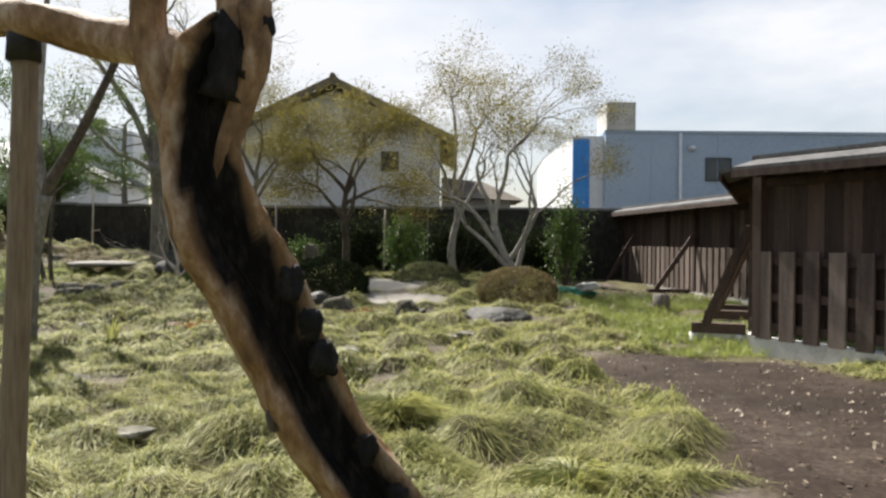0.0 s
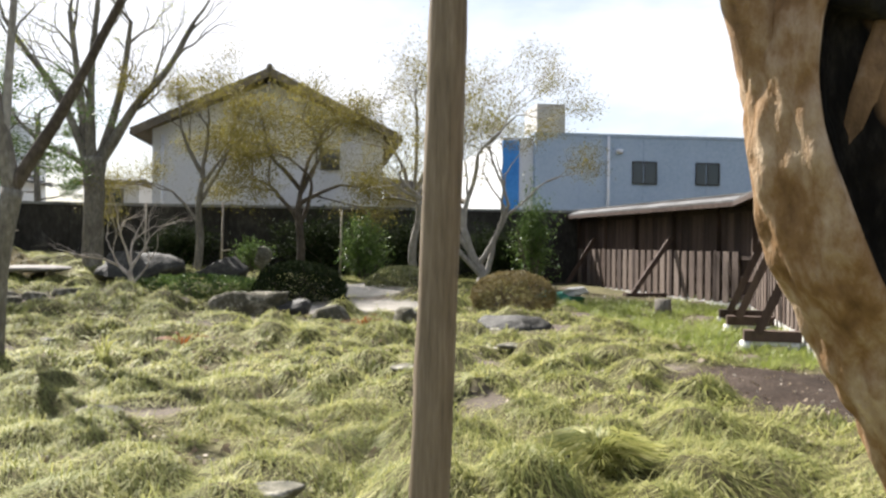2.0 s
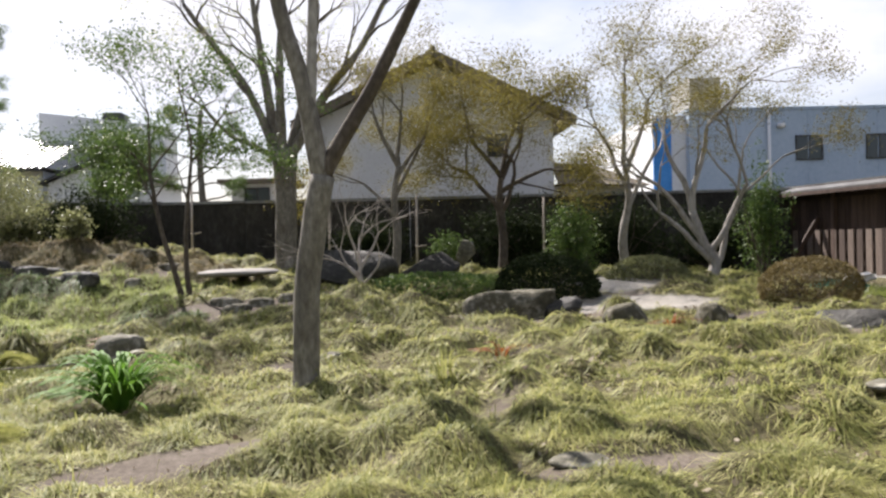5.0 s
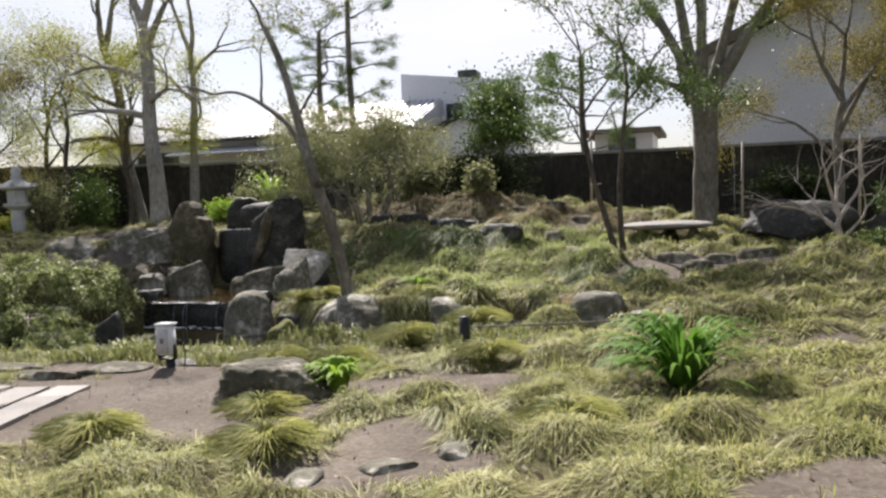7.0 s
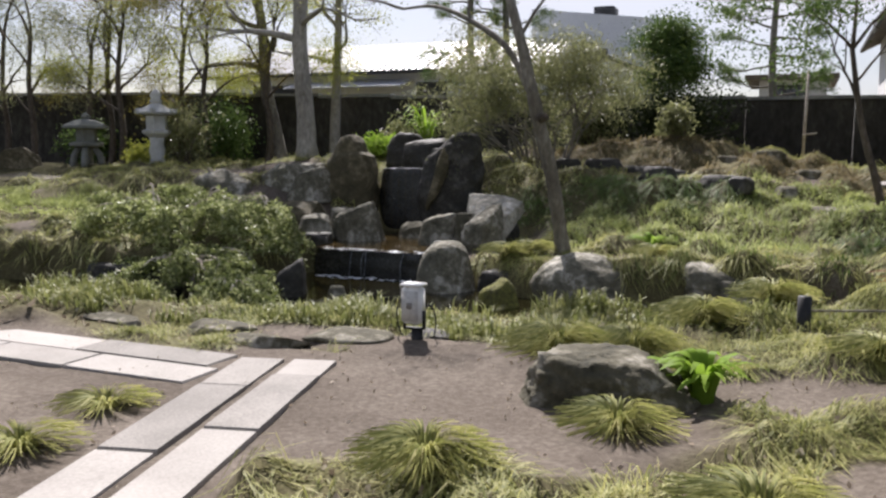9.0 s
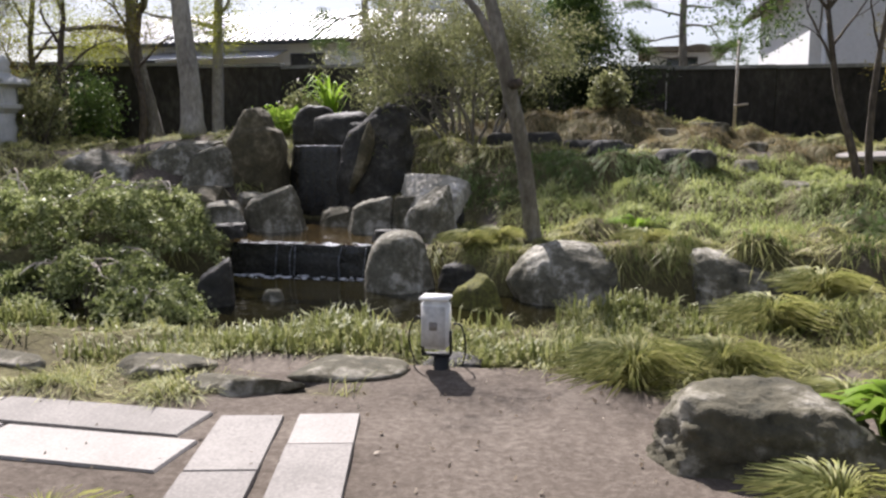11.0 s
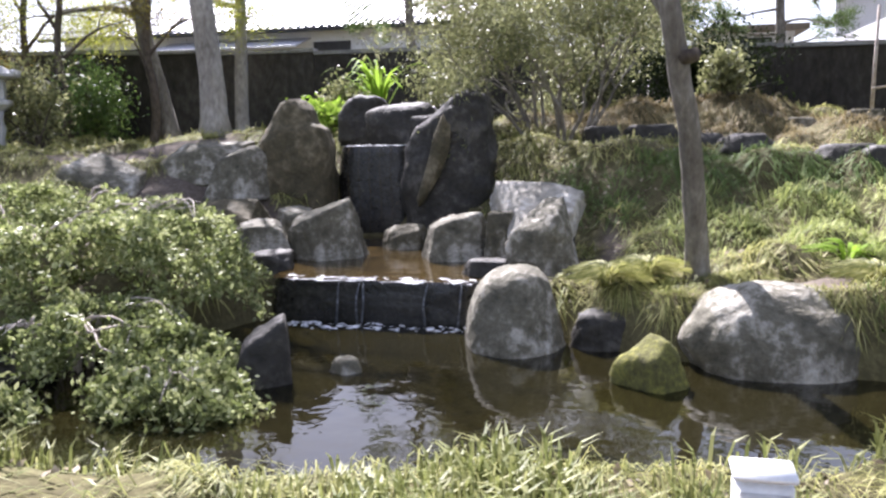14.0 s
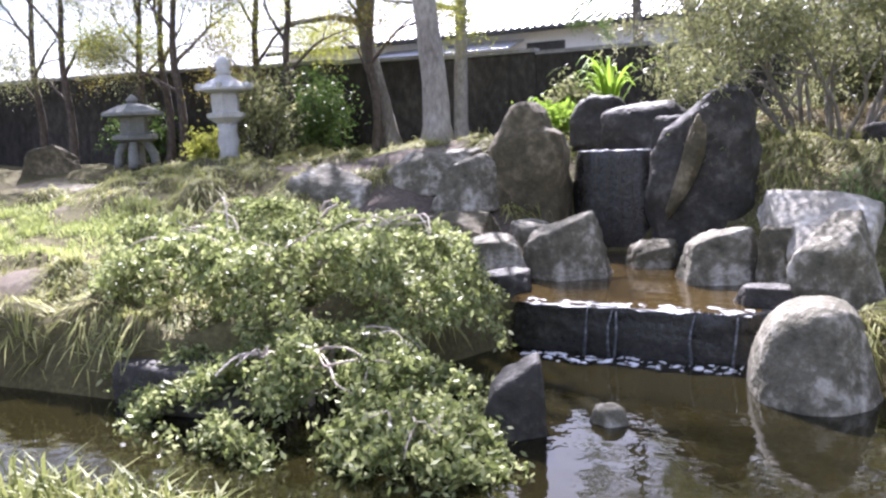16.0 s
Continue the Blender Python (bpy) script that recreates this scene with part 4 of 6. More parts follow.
part("dark_opening", *box(-26.9, -25.6, 40.55, 40.595, 2.6, 4.2), M["trim_dark"], hall, "dark shuttered opening", False)
part("dark_opening", *box(-34.5, -32.4, 40.55, 40.595, 2.6, 4.2), M["trim_dark"], hall, "dark shuttered opening", False)
cottage = thing("cottage", (-19.3, 40, 0.3), "small white house with a dark-edged gable", "house")
cv = [(-21.2, 39.6, 0.3), (-17.5, 39.6, 0.3), (-17.5, 39.6, 4.0), (-19.35, 39.6, 4.75), (-21.2, 39.6, 4.0), (-21.2, 44, 0.3), (-17.5, 44, 0.3), (-17.5, 44, 4.0), (-19.35, 44, 4.75), (-21.2, 44, 4.0)]
part("wall", cv, [np.array([(0, 1, 2, 3, 4), (9, 8, 7, 6, 5)]), np.array([(1, 6, 7, 2), (5, 0, 4, 9)])], M["white_wall"], cottage, "", False)
for s in (-1, 1):
    x = -19.35 + s * 2.15
    part("roof_slope", [(-19.35, 39.3, 4.8), (x, 39.3, 3.93), (x, 44.2, 3.93), (-19.35, 44.2, 4.8), (-19.35, 39.3, 4.9), (x, 39.3, 4.03), (x, 44.2, 4.03), (-19.35, 44.2, 4.9)],
         np.array([(0, 3, 2, 1), (4, 5, 6, 7), (0, 1, 5, 4), (1, 2, 6, 5), (2, 3, 7, 6), (3, 0, 4, 7)]), M["trim_dark"], cottage, "", False)
part("ridge_ornament", *box(-19.5, -19.2, 39.25, 39.6, 4.85, 5.05, 0.03), M["trim_dark"], cottage)

# ---- water ----


def sheet(poly, z, name, material, label, kind="structure"):
    bm = bmesh.new()
    f = bm.faces.new([bm.verts.new((x, y, z)) for x, y in poly])
    bmesh.ops.triangulate(bm, faces=[f])
    V, F = from_bm(bm)
    return solo(name, V, F, material, (poly[0][0], poly[0][1], z), label, "water", kind=kind)


def grown(poly, d):
    c = np.mean(poly, axis=0)
    return [tuple(np.array(p) + (np.array(p) - c) / np.linalg.norm(np.array(p) - c) * d) for p in poly]


sheet(grown(POND, 0.3), POND_Z, "pond_water", M["water"], "murky olive pond water reflecting the sky")
sheet([(-19.15, 20.3), (-17.3, 20.3), (-17.4, 21.6), (-18.2, 23.1), (-19.7, 23.1), (-19.5, 21.8)], 0.135, "basin_water", M["water_basin"], "shallow brown water above the lower fall")

# ---- stones ----


def rock_mesh(c, size, seed, turn=0.0, cuts=14, rough=0.1, level=4, keep=0.55, lean=(0, 0), power=0.75):
    r = np.random.default_rng(seed)
    bm = bmesh.new()
    bmesh.ops.create_icosphere(bm, subdivisions=level, radius=1)
    V, F = from_bm(bm)
    V = np.sign(V) * np.abs(V) ** power
    for _ in range(cuts):
        n = r.normal(0, 1, 3)
        n /= np.linalg.norm(n)
        over = np.maximum(V @ n - r.uniform(keep, 0.95), 0)
        V -= over[:, None] * n
    off = np.zeros(len(V))
    for k, amp in ((1.3, 1.0), (2.9, 0.5), (6.5, 0.25), (14, 0.12)):
        o = r.uniform(-9, 9, 3)
        off += amp * np.array([noise.noise(Vector(v * k + o)) for v in V])
    V *= (1 + rough * off)[:, None]
    V = V * np.array(size) / 2
    V[:, 0] += lean[0] * V[:, 2]
    V[:, 1] += lean[1] * V[:, 2]
    a = radians(turn)
    V = V @ np.array([[math.cos(a), math.sin(a), 0], [-math.sin(a), math.cos(a), 0], [0, 0, 1]])
    return V + np.array(c), F


def cut_mesh(c, size, seed, turn=0.0, top=(0, 0), sides=6, sharp=36, rough=0.06, level=4, lean=(0, 0)):
    """A broken stone: flat faces meeting at worn edges, with a slanting top."""
    r = np.random.default_rng(seed)
    bm = bmesh.new()
    bmesh.ops.create_icosphere(bm, subdivisions=level, radius=1)
    V, F = from_bm(bm)
    N, H = [(top[0], top[1], 1), (0, 0, -1)], [r.uniform(0.85, 0.95), 1.0]
    for k in range(sides):
        a = 6.283 * (k + r.uniform(-0.3, 0.3)) / sides
        N.append((math.cos(a), math.sin(a), r.uniform(-0.05, 0.28)))
        H.append(r.uniform(0.78, 1.0))
    for k in range(3):
        a = r.uniform(0, 6.283)
        N.append((math.cos(a), math.sin(a), r.uniform(0.5, 1.2)))
        H.append(r.uniform(0.92, 1.08))
    N = np.array(N, float)
    N /= np.linalg.norm(N, axis=1)[:, None]
    s = np.maximum(V @ N.T, 0) / np.array(H)
    V = V / (s ** sharp).sum(1)[:, None] ** (1 / sharp)
    off = np.zeros(len(V))
    for k, amp in ((1.5, 0.8), (3.5, 0.6), (8, 0.4), (17, 0.25)):
        o = r.uniform(-9, 9, 3)
        off += amp * np.array([noise.noise(Vector(v * k + o)) for v in V])
    V = V * (1 + rough * off)[:, None] * np.array(size) * 0.46
    V[:, 0] += lean[0] * V[:, 2]
    V[:, 1] += lean[1] * V[:, 2]
    a = radians(turn)
    V = V @ np.array([[math.cos(a), math.sin(a), 0], [-math.sin(a), math.cos(a), 0], [0, 0, 1]])
    return V + np.array(c), F


def column_mesh(c, rows, deep, seed, rough=0.05, seg=56, n=64, power=0.72):
    """A standing stone from rows of (height, left, right); a rounded slab in plan."""
    rows = np.array(rows, float)
    z = rows[0, 0] + (rows[-1, 0] - rows[0, 0]) * np.sin(np.linspace(0, np.pi / 2, n))
    left, right = np.interp(z, rows[:, 0], rows[:, 1]), np.interp(z, rows[:, 0], rows[:, 2])
    a = np.linspace(0, 2 * np.pi, seg, endpoint=False)
    ca, sa = np.sign(np.cos(a)) * np.abs(np.cos(a)) ** power, np.sign(np.sin(a)) * np.abs(np.sin(a)) ** power
    wide = (right - left) / 2
    d = deep / 2 * np.clip(wide / wide.max(), 0, 1) ** 0.5
    V = np.stack([((left + right) / 2)[:, None] + wide[:, None] * ca, d[:, None] * sa + 0 * z[:, None], z[:, None] + 0 * ca], -1).reshape(-1, 3)
    r = np.random.default_rng(seed)
    off = np.zeros(len(V))
    for k, amp in ((1.6, 1.0), (3.7, 0.7), (8.5, 0.35), (19, 0.16)):
        o = r.uniform(-9, 9, 3)
        off += amp * np.array([noise.noise(Vector(v * k + o)) for v in V])
    V[:, :2] *= (1 + rough * 2 * off)[:, None]
    V[:, 2] += rough * 0.5 * off
    i, j = np.meshgrid(np.arange(n - 1), np.arange(seg), indexing="ij")
    k = (j + 1) % seg
    F = [np.stack([i * seg + j, i * seg + k, (i + 1) * seg + k, (i + 1) * seg + j], -1).reshape(-1, 4), np.arange(seg)[None, ::-1], (np.arange(seg) + (n - 1) * seg)[None]]
    return V + np.array(c), F


def ripple_mesh(x0, x1, y0, y1, z, swell, seed, nx=90, ny=12, k=9.0):
    """A strip of broken water whose low parts dip out of sight."""
    X, Y = np.meshgrid(np.linspace(x0, x1, nx), np.linspace(y0, y1, ny), indexing="ij")
    Z = np.array([noise.noise(Vector((a * k, b * k * 1.4, seed))) + 0.6 * noise.noise(Vector((a * k * 3, b * k * 3, seed + 5))) for a, b in zip(X.ravel(), Y.ravel())]).reshape(X.shape)
    Z = z + swell * Z
    Y = Y + 0.03 * np.sin(X * 9 + seed) + 0.02 * np.sin(X * 23)
    i, j = np.meshgrid(np.arange(nx - 1), np.arange(ny - 1), indexing="ij")
    F = np.stack([i * ny + j, (i + 1) * ny + j, (i + 1) * ny + j + 1, i * ny + j + 1], -1).reshape(-1, 4)
    return np.stack([X.ravel(), Y.ravel(), Z.ravel()], -1), F


def broken(c, size, material, label, seed, turn=0.0, name="rock", group="", category="rock", **k):
    V, F = cut_mesh(c, size, seed, turn, **k)
    return solo(name, V, F, M[material], (c[0], c[1], float(V[:, 2].min())), label, category, group)


def rock(c, size, material, label, seed, turn=0.0, name="rock", group="", category="rock", **k):
    V, F = rock_mesh(c, size, seed, turn, **k)
    return solo(name, V, F, M[material], (c[0], c[1], float(V[:, 2].min())), label, category, group)


# pond edge
rock((-15.12, 19.62, -0.14), (1.26, 1.0, 0.94), "rock_pale", "large rounded grey boulder at the pond edge", 8, 10, "boulder", cuts=6, keep=0.8, rough=0.09, level=5, power=0.9)
broken((-13.5, 19.5, -0.02), (1.3, 0.9, 0.66), "rock_pale", "pale grey boulder at the pond edge", 2, 14, "boulder", top=(0.3, -0.3), sharp=6, rough=0.1, level=5)
broken((-11.75, 18.5, 0.26), (0.75, 0.6, 0.58), "rock_pale", "small grey boulder among the grass", 3, 30, "boulder", sharp=8, rough=0.1)
broken((-16.93, 19.75, 0.02), (0.84, 0.78, 0.84), "rock_pale", "upright rounded stone beside the waterfall", 4, 0, "boulder", sharp=5.5, level=5, rough=0.04)
broken((-15.92, 18.97, -0.17), (0.46, 0.4, 0.48), "moss_rock", "pointed mossy stone standing in the pond", 5, 10, "mossy_stone", top=(-0.45, -0.3), sides=5, sharp=12, rough=0.12)
broken((-18.42, 18.6, -0.12), (0.42, 0.45, 0.54), "rock_dark", "dark pointed stone under the shrub", 6, 30, "stone", top=(-0.5, 0))
broken((-17.95, 18.88, -0.2), (0.26, 0.2, 0.18), "rock_pale", "small pale stone showing above the water", 7, 0, "stone", level=3)
broken((-12.9, 19.2, -0.05), (0.6, 0.4, 0.3), "rock_dark", "dark stone by the narrow end of the pond", 8, 0, "stone")
broken((-20.6, 18.25, -0.08), (1.3, 0.5, 0.34), "rock_dark", "dark bank stone under the shrub", 60, 0, "stone")
broken((-16.25, 19.85, -0.12), (0.6, 0.45, 0.4), "rock_dark", "low dark stone at the water's edge", 61, 20, "stone", sharp=7, rough=0.12)
# lower fall
fall = thing("lower_waterfall", (-18.2, 20.3, -0.4), "low stepped waterfall over dark wet stone", "waterfall")
part("stone_face", *column_mesh((-18.2, 20.62, 0.0), [(-0.5, -1.0, 1.0), (-0.1, -0.98, 0.98), (0.1, -0.95, 0.95), (0.13, -0.93, 0.93)], 0.72, 12, 0.03, 120, 40, 0.35), M["rock_wet"], fall, "dark wet stone face")
rw = np.random.default_rng(5)
for k in range(5):
    x = -18.95 + 1.5 * rw.random()
    h0 = 0.13
    P = [(x, 20.33, h0), (x + 0.01, 20.24, h0 - 0.03), (x + rw.normal(0, 0.01), 20.2, h0 - 0.16), (x + rw.normal(0, 0.01), 20.18, POND_Z)]
    part("water_strand", *tube(spline(P, 8), np.linspace(0.004, 0.011, 8), 7, 0.3, k), M["strand"], fall, "thin strand of falling water")
# The crest's sparkle is painted; the froth below is real white foam.
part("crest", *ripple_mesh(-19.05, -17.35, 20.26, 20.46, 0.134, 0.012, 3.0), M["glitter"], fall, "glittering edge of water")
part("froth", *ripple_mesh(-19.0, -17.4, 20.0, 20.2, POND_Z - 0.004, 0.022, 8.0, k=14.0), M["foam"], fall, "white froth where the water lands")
# stones round the basin
for c, s, m, lab, sd, tn, tp in (((-19.75, 21.35, 0.33), (0.7, 0.5, 0.36), "rock_pale", "flat pale stone beside the basin", 13, 0, (0, -0.2)),
                                 ((-19.55, 21.85, 0.4), (0.5, 0.4, 0.42), "rock_pale", "rounded pale stone beside the basin", 113, 0, (0, -0.2)),
                                 ((-19.1, 21.45, 0.34), (0.74, 0.5, 0.62), "rock_pale", "angular grey stone beside the basin", 14, 14, (-0.45, -0.15)),
                                 ((-19.4, 20.8, 0.1), (0.6, 0.5, 0.44), "rock_dark", "dark stone beside the lower fall", 15, 0, (0, 0)),
                                 ((-18.5, 22.2, 0.2), (0.55, 0.35, 0.36), "rock", "rounded stone in the basin", 16, 0, (0, -0.5)),
                                 ((-17.8, 21.6, 0.3), (0.78, 0.55, 0.52), "rock_pale", "angular grey stone by the basin", 17, -10, (-0.3, -0.15)),
                                 ((-17.3, 21.5, 0.38), (0.4, 0.4, 0.54), "rock", "brownish stone by the basin", 18, 30, (0, 0)),
                                 ((-16.86, 21.1, 0.27), (0.62, 0.66, 0.86), "rock_pale", "angular grey stone leaning below a pale slab", 19, 10, (-0.35, -0.3)),
                                 ((-17.3, 20.75, 0.12), (0.5, 0.4, 0.34), "rock_dark", "dark stone beside the lower fall", 21, 0, (0, 0))):
    broken(c, s, m, lab, sd, tn, top=tp, sharp=40, level=5, sides=5)
# the pale slab, tipped towards the basin
SV, SF = cut_mesh((0, 0, 0), (0.9, 0.95, 0.3), 20, -8, sharp=60, rough=0.04, level=5, sides=4)
tip = np.array(Matrix.Rotation(radians(34), 3, "X") @ Matrix.Rotation(radians(-9), 3, "Y"))
solo("slab_rock", SV @ tip.T + np.array((-16.98, 21.6, 0.56)), SF, M["rock_slab"], (-16.98, 21.6, 0.2), "pale flat slab of rock tipped towards the basin", "rock")
broken((-16.95, 21.75, 0.3), (0.7, 0.6, 0.6), "rock_dark", "dark stone wedged under the pale slab", 22, 20)
# upper fall between standing stones
V_, F_ = column_mesh((-20.02, 23.0, 0.0), [(0.1, -0.46, 0.43), (0.8, -0.46, 0.44), (1.2, -0.41, 0.43), (1.4, -0.36, 0.37), (1.47, -0.31, 0.25), (1.62, -0.25, 0.18), (1.72, -0.17, 0.1), (1.76, -0.06, 0.04)], 0.75, 22)
solo("standing_stone", V_, F_, M["rock_brown"], (-20.02, 23.0, 0.1), "tall rounded brown standing stone beside the upper fall", "rock")
twist = thing("standing_stone", (-18.2, 22.95, 0.1), "tall twisted dark standing stone with a pale scar", "rock")
part("stone", *column_mesh((-18.2, 22.95, 0.0), [(0.1, -0.5, 0.5), (0.7, -0.5, 0.5), (1.15, -0.45, 0.52), (1.4, -0.3, 0.52), (1.6, -0.05, 0.5), (1.74, 0.1, 0.44), (1.79, 0.2, 0.34)], 0.72, 23, 0.07), M["rock_dark"], twist)
SV, SF = rock_mesh((0, 0, 0), (0.2, 0.16, 1.0), 24, 0, cuts=4, rough=0.12, keep=0.75, power=0.9)
SV[:, 0] += 0.36 * SV[:, 2] - 0.28 * (SV[:, 2] + 0.1) ** 2
part("scar", SV + np.array((-18.2, 22.55, 1.05)), SF, M["rock_brown"], twist, "pale brown scar")
upper = thing("upper_waterfall", (-19.1, 23.2, 0.0), "narrow dark waterfall between standing stones", "waterfall")
part("stone_face", *column_mesh((-19.12, 23.45, 0.0), [(-0.1, -0.52, 0.52), (0.8, -0.5, 0.5), (1.12, -0.47, 0.47), (1.19, -0.44, 0.44)], 0.8, 25, 0.01, 64, 40, 0.6), M["rock_wet"], upper, "black wet stone face")
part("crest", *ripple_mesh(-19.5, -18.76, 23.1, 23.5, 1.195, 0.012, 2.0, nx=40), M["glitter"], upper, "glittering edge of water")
for k in range(5):
    x = -19.4 + 0.13 * k
    part("water_strand", *tube(spline([(x, 23.05, 1.18), (x, 22.99, 0.9), (x + 0.01, 23.0, 0.5), (x, 22.96, 0.14)], 10), np.linspace(0.004, 0.003, 10), 5), M["water_basin"], upper, "thin strand of falling water")
broken((-18.95, 23.95, 1.4), (1.15, 0.8, 0.72), "rock_dark", "dark mossy capstone above the upper fall", 26, 0, "capstone", sharp=7, rough=0.12, top=(-0.2, -0.1))
broken((-19.6, 24.3, 1.5), (0.8, 0.6, 0.72), "rock_dark", "dark stone behind the capstone", 27, 0, sharp=9, rough=0.12)
broken((-18.6, 23.7, 1.3), (0.6, 0.5, 0.55), "rock_dark", "dark stone above the upper fall", 28, 0)
# stones left of the falls
for c, s, m, lab, sd, tn, tp in (((-22.05, 22.25, 0.74), (1.05, 0.55, 0.56), "rock_pale", "wedge-shaped tan stone on the bank", 29, 0, (0.5, -0.3)),
                                 ((-21.1, 22.9, 1.02), (0.98, 0.7, 0.56), "rock_pale", "flat-topped grey stone with mossy sides", 30, 8, (0.02, -0.12)),
                                 ((-20.52, 22.6, 0.9), (0.52, 0.55, 0.64), "rock_pale", "squarish grey stone beside the standing stone", 31, 0, (-0.25, -0.2)),
                                 ((-20.35, 21.75, 0.5), (1.0, 0.6, 0.36), "rock_brown", "low flat brown stone", 32, 0, (0, -0.35)),
                                 ((-24.2, 22.3, 0.85), (1.9, 0.8, 0.42), "rock_brown", "long low stone edging the terrace", 33, 4, (0, -0.3)),
                                 ((-26.2, 22.0, 0.8), (1.7, 0.8, 0.4), "rock_brown", "long low stone edging the terrace", 34, -4, (0, -0.3)),
                                 ((-29.3, 24.2, 1.25), (1.0, 0.6, 0.55), "rock_brown", "brown crouching stone near the wall", 35, 10, (-0.4, 0)),
                                 ((-21.6, 15.2, 0.05), (1.7, 0.7, 0.35), "rock", "long flat stone beside the paved path", 36, 5, (0, 0))):
    broken(c, s, m, lab, sd, tn, top=tp, sharp=80, level=5, sides=4, rough=0.045)
# retaining stones on the mound
for k, (x, y, z, sx, sz) in enumerate(((-16.55, 24.2, 1.2, 0.55, 0.42), (-15.95, 24.2, 1.12, 0.75, 0.36), (-15.35, 24.15, 1.1, 0.6, 0.3), (-14.85, 24.1, 1.12, 0.62, 0.26), (-15.0, 23.75, 0.98, 0.55, 0.24),
                                       (-14.95, 23.4, 0.86, 0.6, 0.26), (-14.45, 23.2, 0.8, 0.5, 0.26), (-14.0, 23.1, 0.85, 0.7, 0.26), (-13.7, 22.85, 0.72, 0.42, 0.3))):
    broken((x, y, max(z, ground_at(x, y) - 0.02 + sz * 0.1)), (sx, 0.42, sz), "rock_dark", "dark flat stone in a low retaining edge", 70 + k, 4 * (k % 3), "edging_stone", "retaining stones", level=3)
for k, (x, y) in enumerate(((-14.1, 25.4), (-13.4, 25.0), (-12.8, 24.7), (-13.1, 23.3), (-12.6, 22.6), (-11.0, 21.2), (-10.4, 21.0), (-9.9, 21.3), (-10.7, 20.6))):
    broken((x, y, ground_at(x, y) + 0.03), (0.5 + 0.1 * (k % 3), 0.35, 0.2), "rock", "small flat stone lying in the grass", 90 + k, 30 * k, "stone", "scattered stones", level=3)
# flat rock and stepping stones by the path
broken((-13.97, 15.05, 0.05), (1.16, 0.72, 0.56), "rock", "flat-topped dark boulder beside the path", 37, 8, "flat_boulder", sharp=26, rough=0.16, level=5, sides=7)
for k, (x, y, a, b, tn) in enumerate(((-17.25, 15.75, 0.75, 0.36, 3), (-16.65, 15.5, 0.8, 0.42, -4), (-16.15, 15.9, 0.75, 0.46, 18), (-18.3, 15.7, 0.7, 0.36, 0))):
    rock((x, y, 0.015), (a, b, 0.15), "rock", "flat natural stepping stone in the earth", 110 + k, tn, "stepping_stone", "stepping stones", keep=0.5, level=3)
for k, (x, y) in enumerate(((-5.71, 10.14), (-12.2, 13.2), (-11.9, 13.5), (-12.6, 13.0), (-7.2, 12.7), (-9.0, 17.2), (-3.0, 17.6), (-11.2, 17.4), (-3.5, 15.7), (-3.2, 15.5), (-4.6, 14.0))):
    rock((x, y, ground_at(x, y) + 0.0), (0.42, 0.26, 0.1), "rock_pale", "small flat pale stone half sunk in the grass", 120 + k, 40 * k, "stone", "scattered stones", level=3)
# stones by the gravel
rock((-6.6, 19.95, 0.5), (1.6, 0.9, 0.75), "rock", "smooth grey-brown sloping stone", 38, 0, "stone", lean=(0.25, 0), keep=0.7)
rock((-6.0, 19.75, 0.45), (0.75, 0.55, 0.55), "rock_dark", "dark pointed stone beside the gravel", 39, 20)
for k, (x, y, z, size, m) in enumerate(((-5.3, 18.6, 0.44, (0.62, 0.45, 0.46), "rock"), (-4.72, 18.5, 0.36, (0.55, 0.4, 0.3), "rock_dark"), (-4.22, 18.7, 0.44, (0.58, 0.45, 0.44), "rock"), (-3.93, 18.75, 0.38, (0.3, 0.3, 0.3), "rock_dark"))):
    rock((x, y, z), size, m, "lumpy grey stone edging the gravel" if m == "rock" else "low dark stone edging the gravel", 130 + k, 25 * k, "stone", "gravel edging stones", rough=0.2)
rock((-5.6, 18.6, 0.38), (1.3, 0.4, 0.16), "rock", "flat grey stone edging the gravel", 41, 3)
rock((-2.7, 17.7, 0.44), (1.15, 0.75, 0.52), "rock_dark", "low dark flat boulder in the grass", 42, -8, "boulder")
rock((-9.3, 23.6, 0.95), (2.0, 0.9, 0.95), "rock_dark", "dark boulder behind the bare shrub", 43, 0, "boulder")
rock((-7.6, 24.4, 0.9), (1.5, 0.9, 0.9), "rock_dark", "dark boulder near the wall", 44, 0, "boulder")
rock((-6.9, 25.6, 1.25), (0.45, 0.35, 0.6), "rock_pale", "pale upright stone near the wall", 45, 0, "stone")

# ---- trees and shrubs ----


def grow(start, aim, length, radius, depth, r, out, tips, spread=0.55, droop=0.0, kids=(2, 4), wob=0.13):
    """Limbs that fork and thin; fills out with tubes and tips with twig points."""
    n = 6
    P = [np.array(start, float)]
    d = np.array(aim, float) / np.linalg.norm(aim)
    for _ in range(n - 1):
        d = d + r.normal(0, wob, 3) + np.array((0, 0, -droop))
        d /= np.linalg.norm(d)
        P.append(P[-1] + d * length / (n - 1))
    P = np.array(P)
    end = radius * (0.55 if depth else 0.25)
    out.append(tube(P, np.linspace(radius, end, n), 8 if radius > 0.05 else (6 if radius > 0.02 else 4), 0.05, int(r.integers(1e6)), cap=False))
    if depth <= 1:
        tips.extend(P[2:])
    if depth == 0:
        return
    for k in range(int(r.integers(kids[0], kids[1] + 1))):
        at = P[-1] if k < 2 else P[int(r.integers(2, n))]
        side = r.normal(0, 1, 3)
        side -= d * (side @ d)
        side /= np.linalg.norm(side)
        side[2] *= 0.6
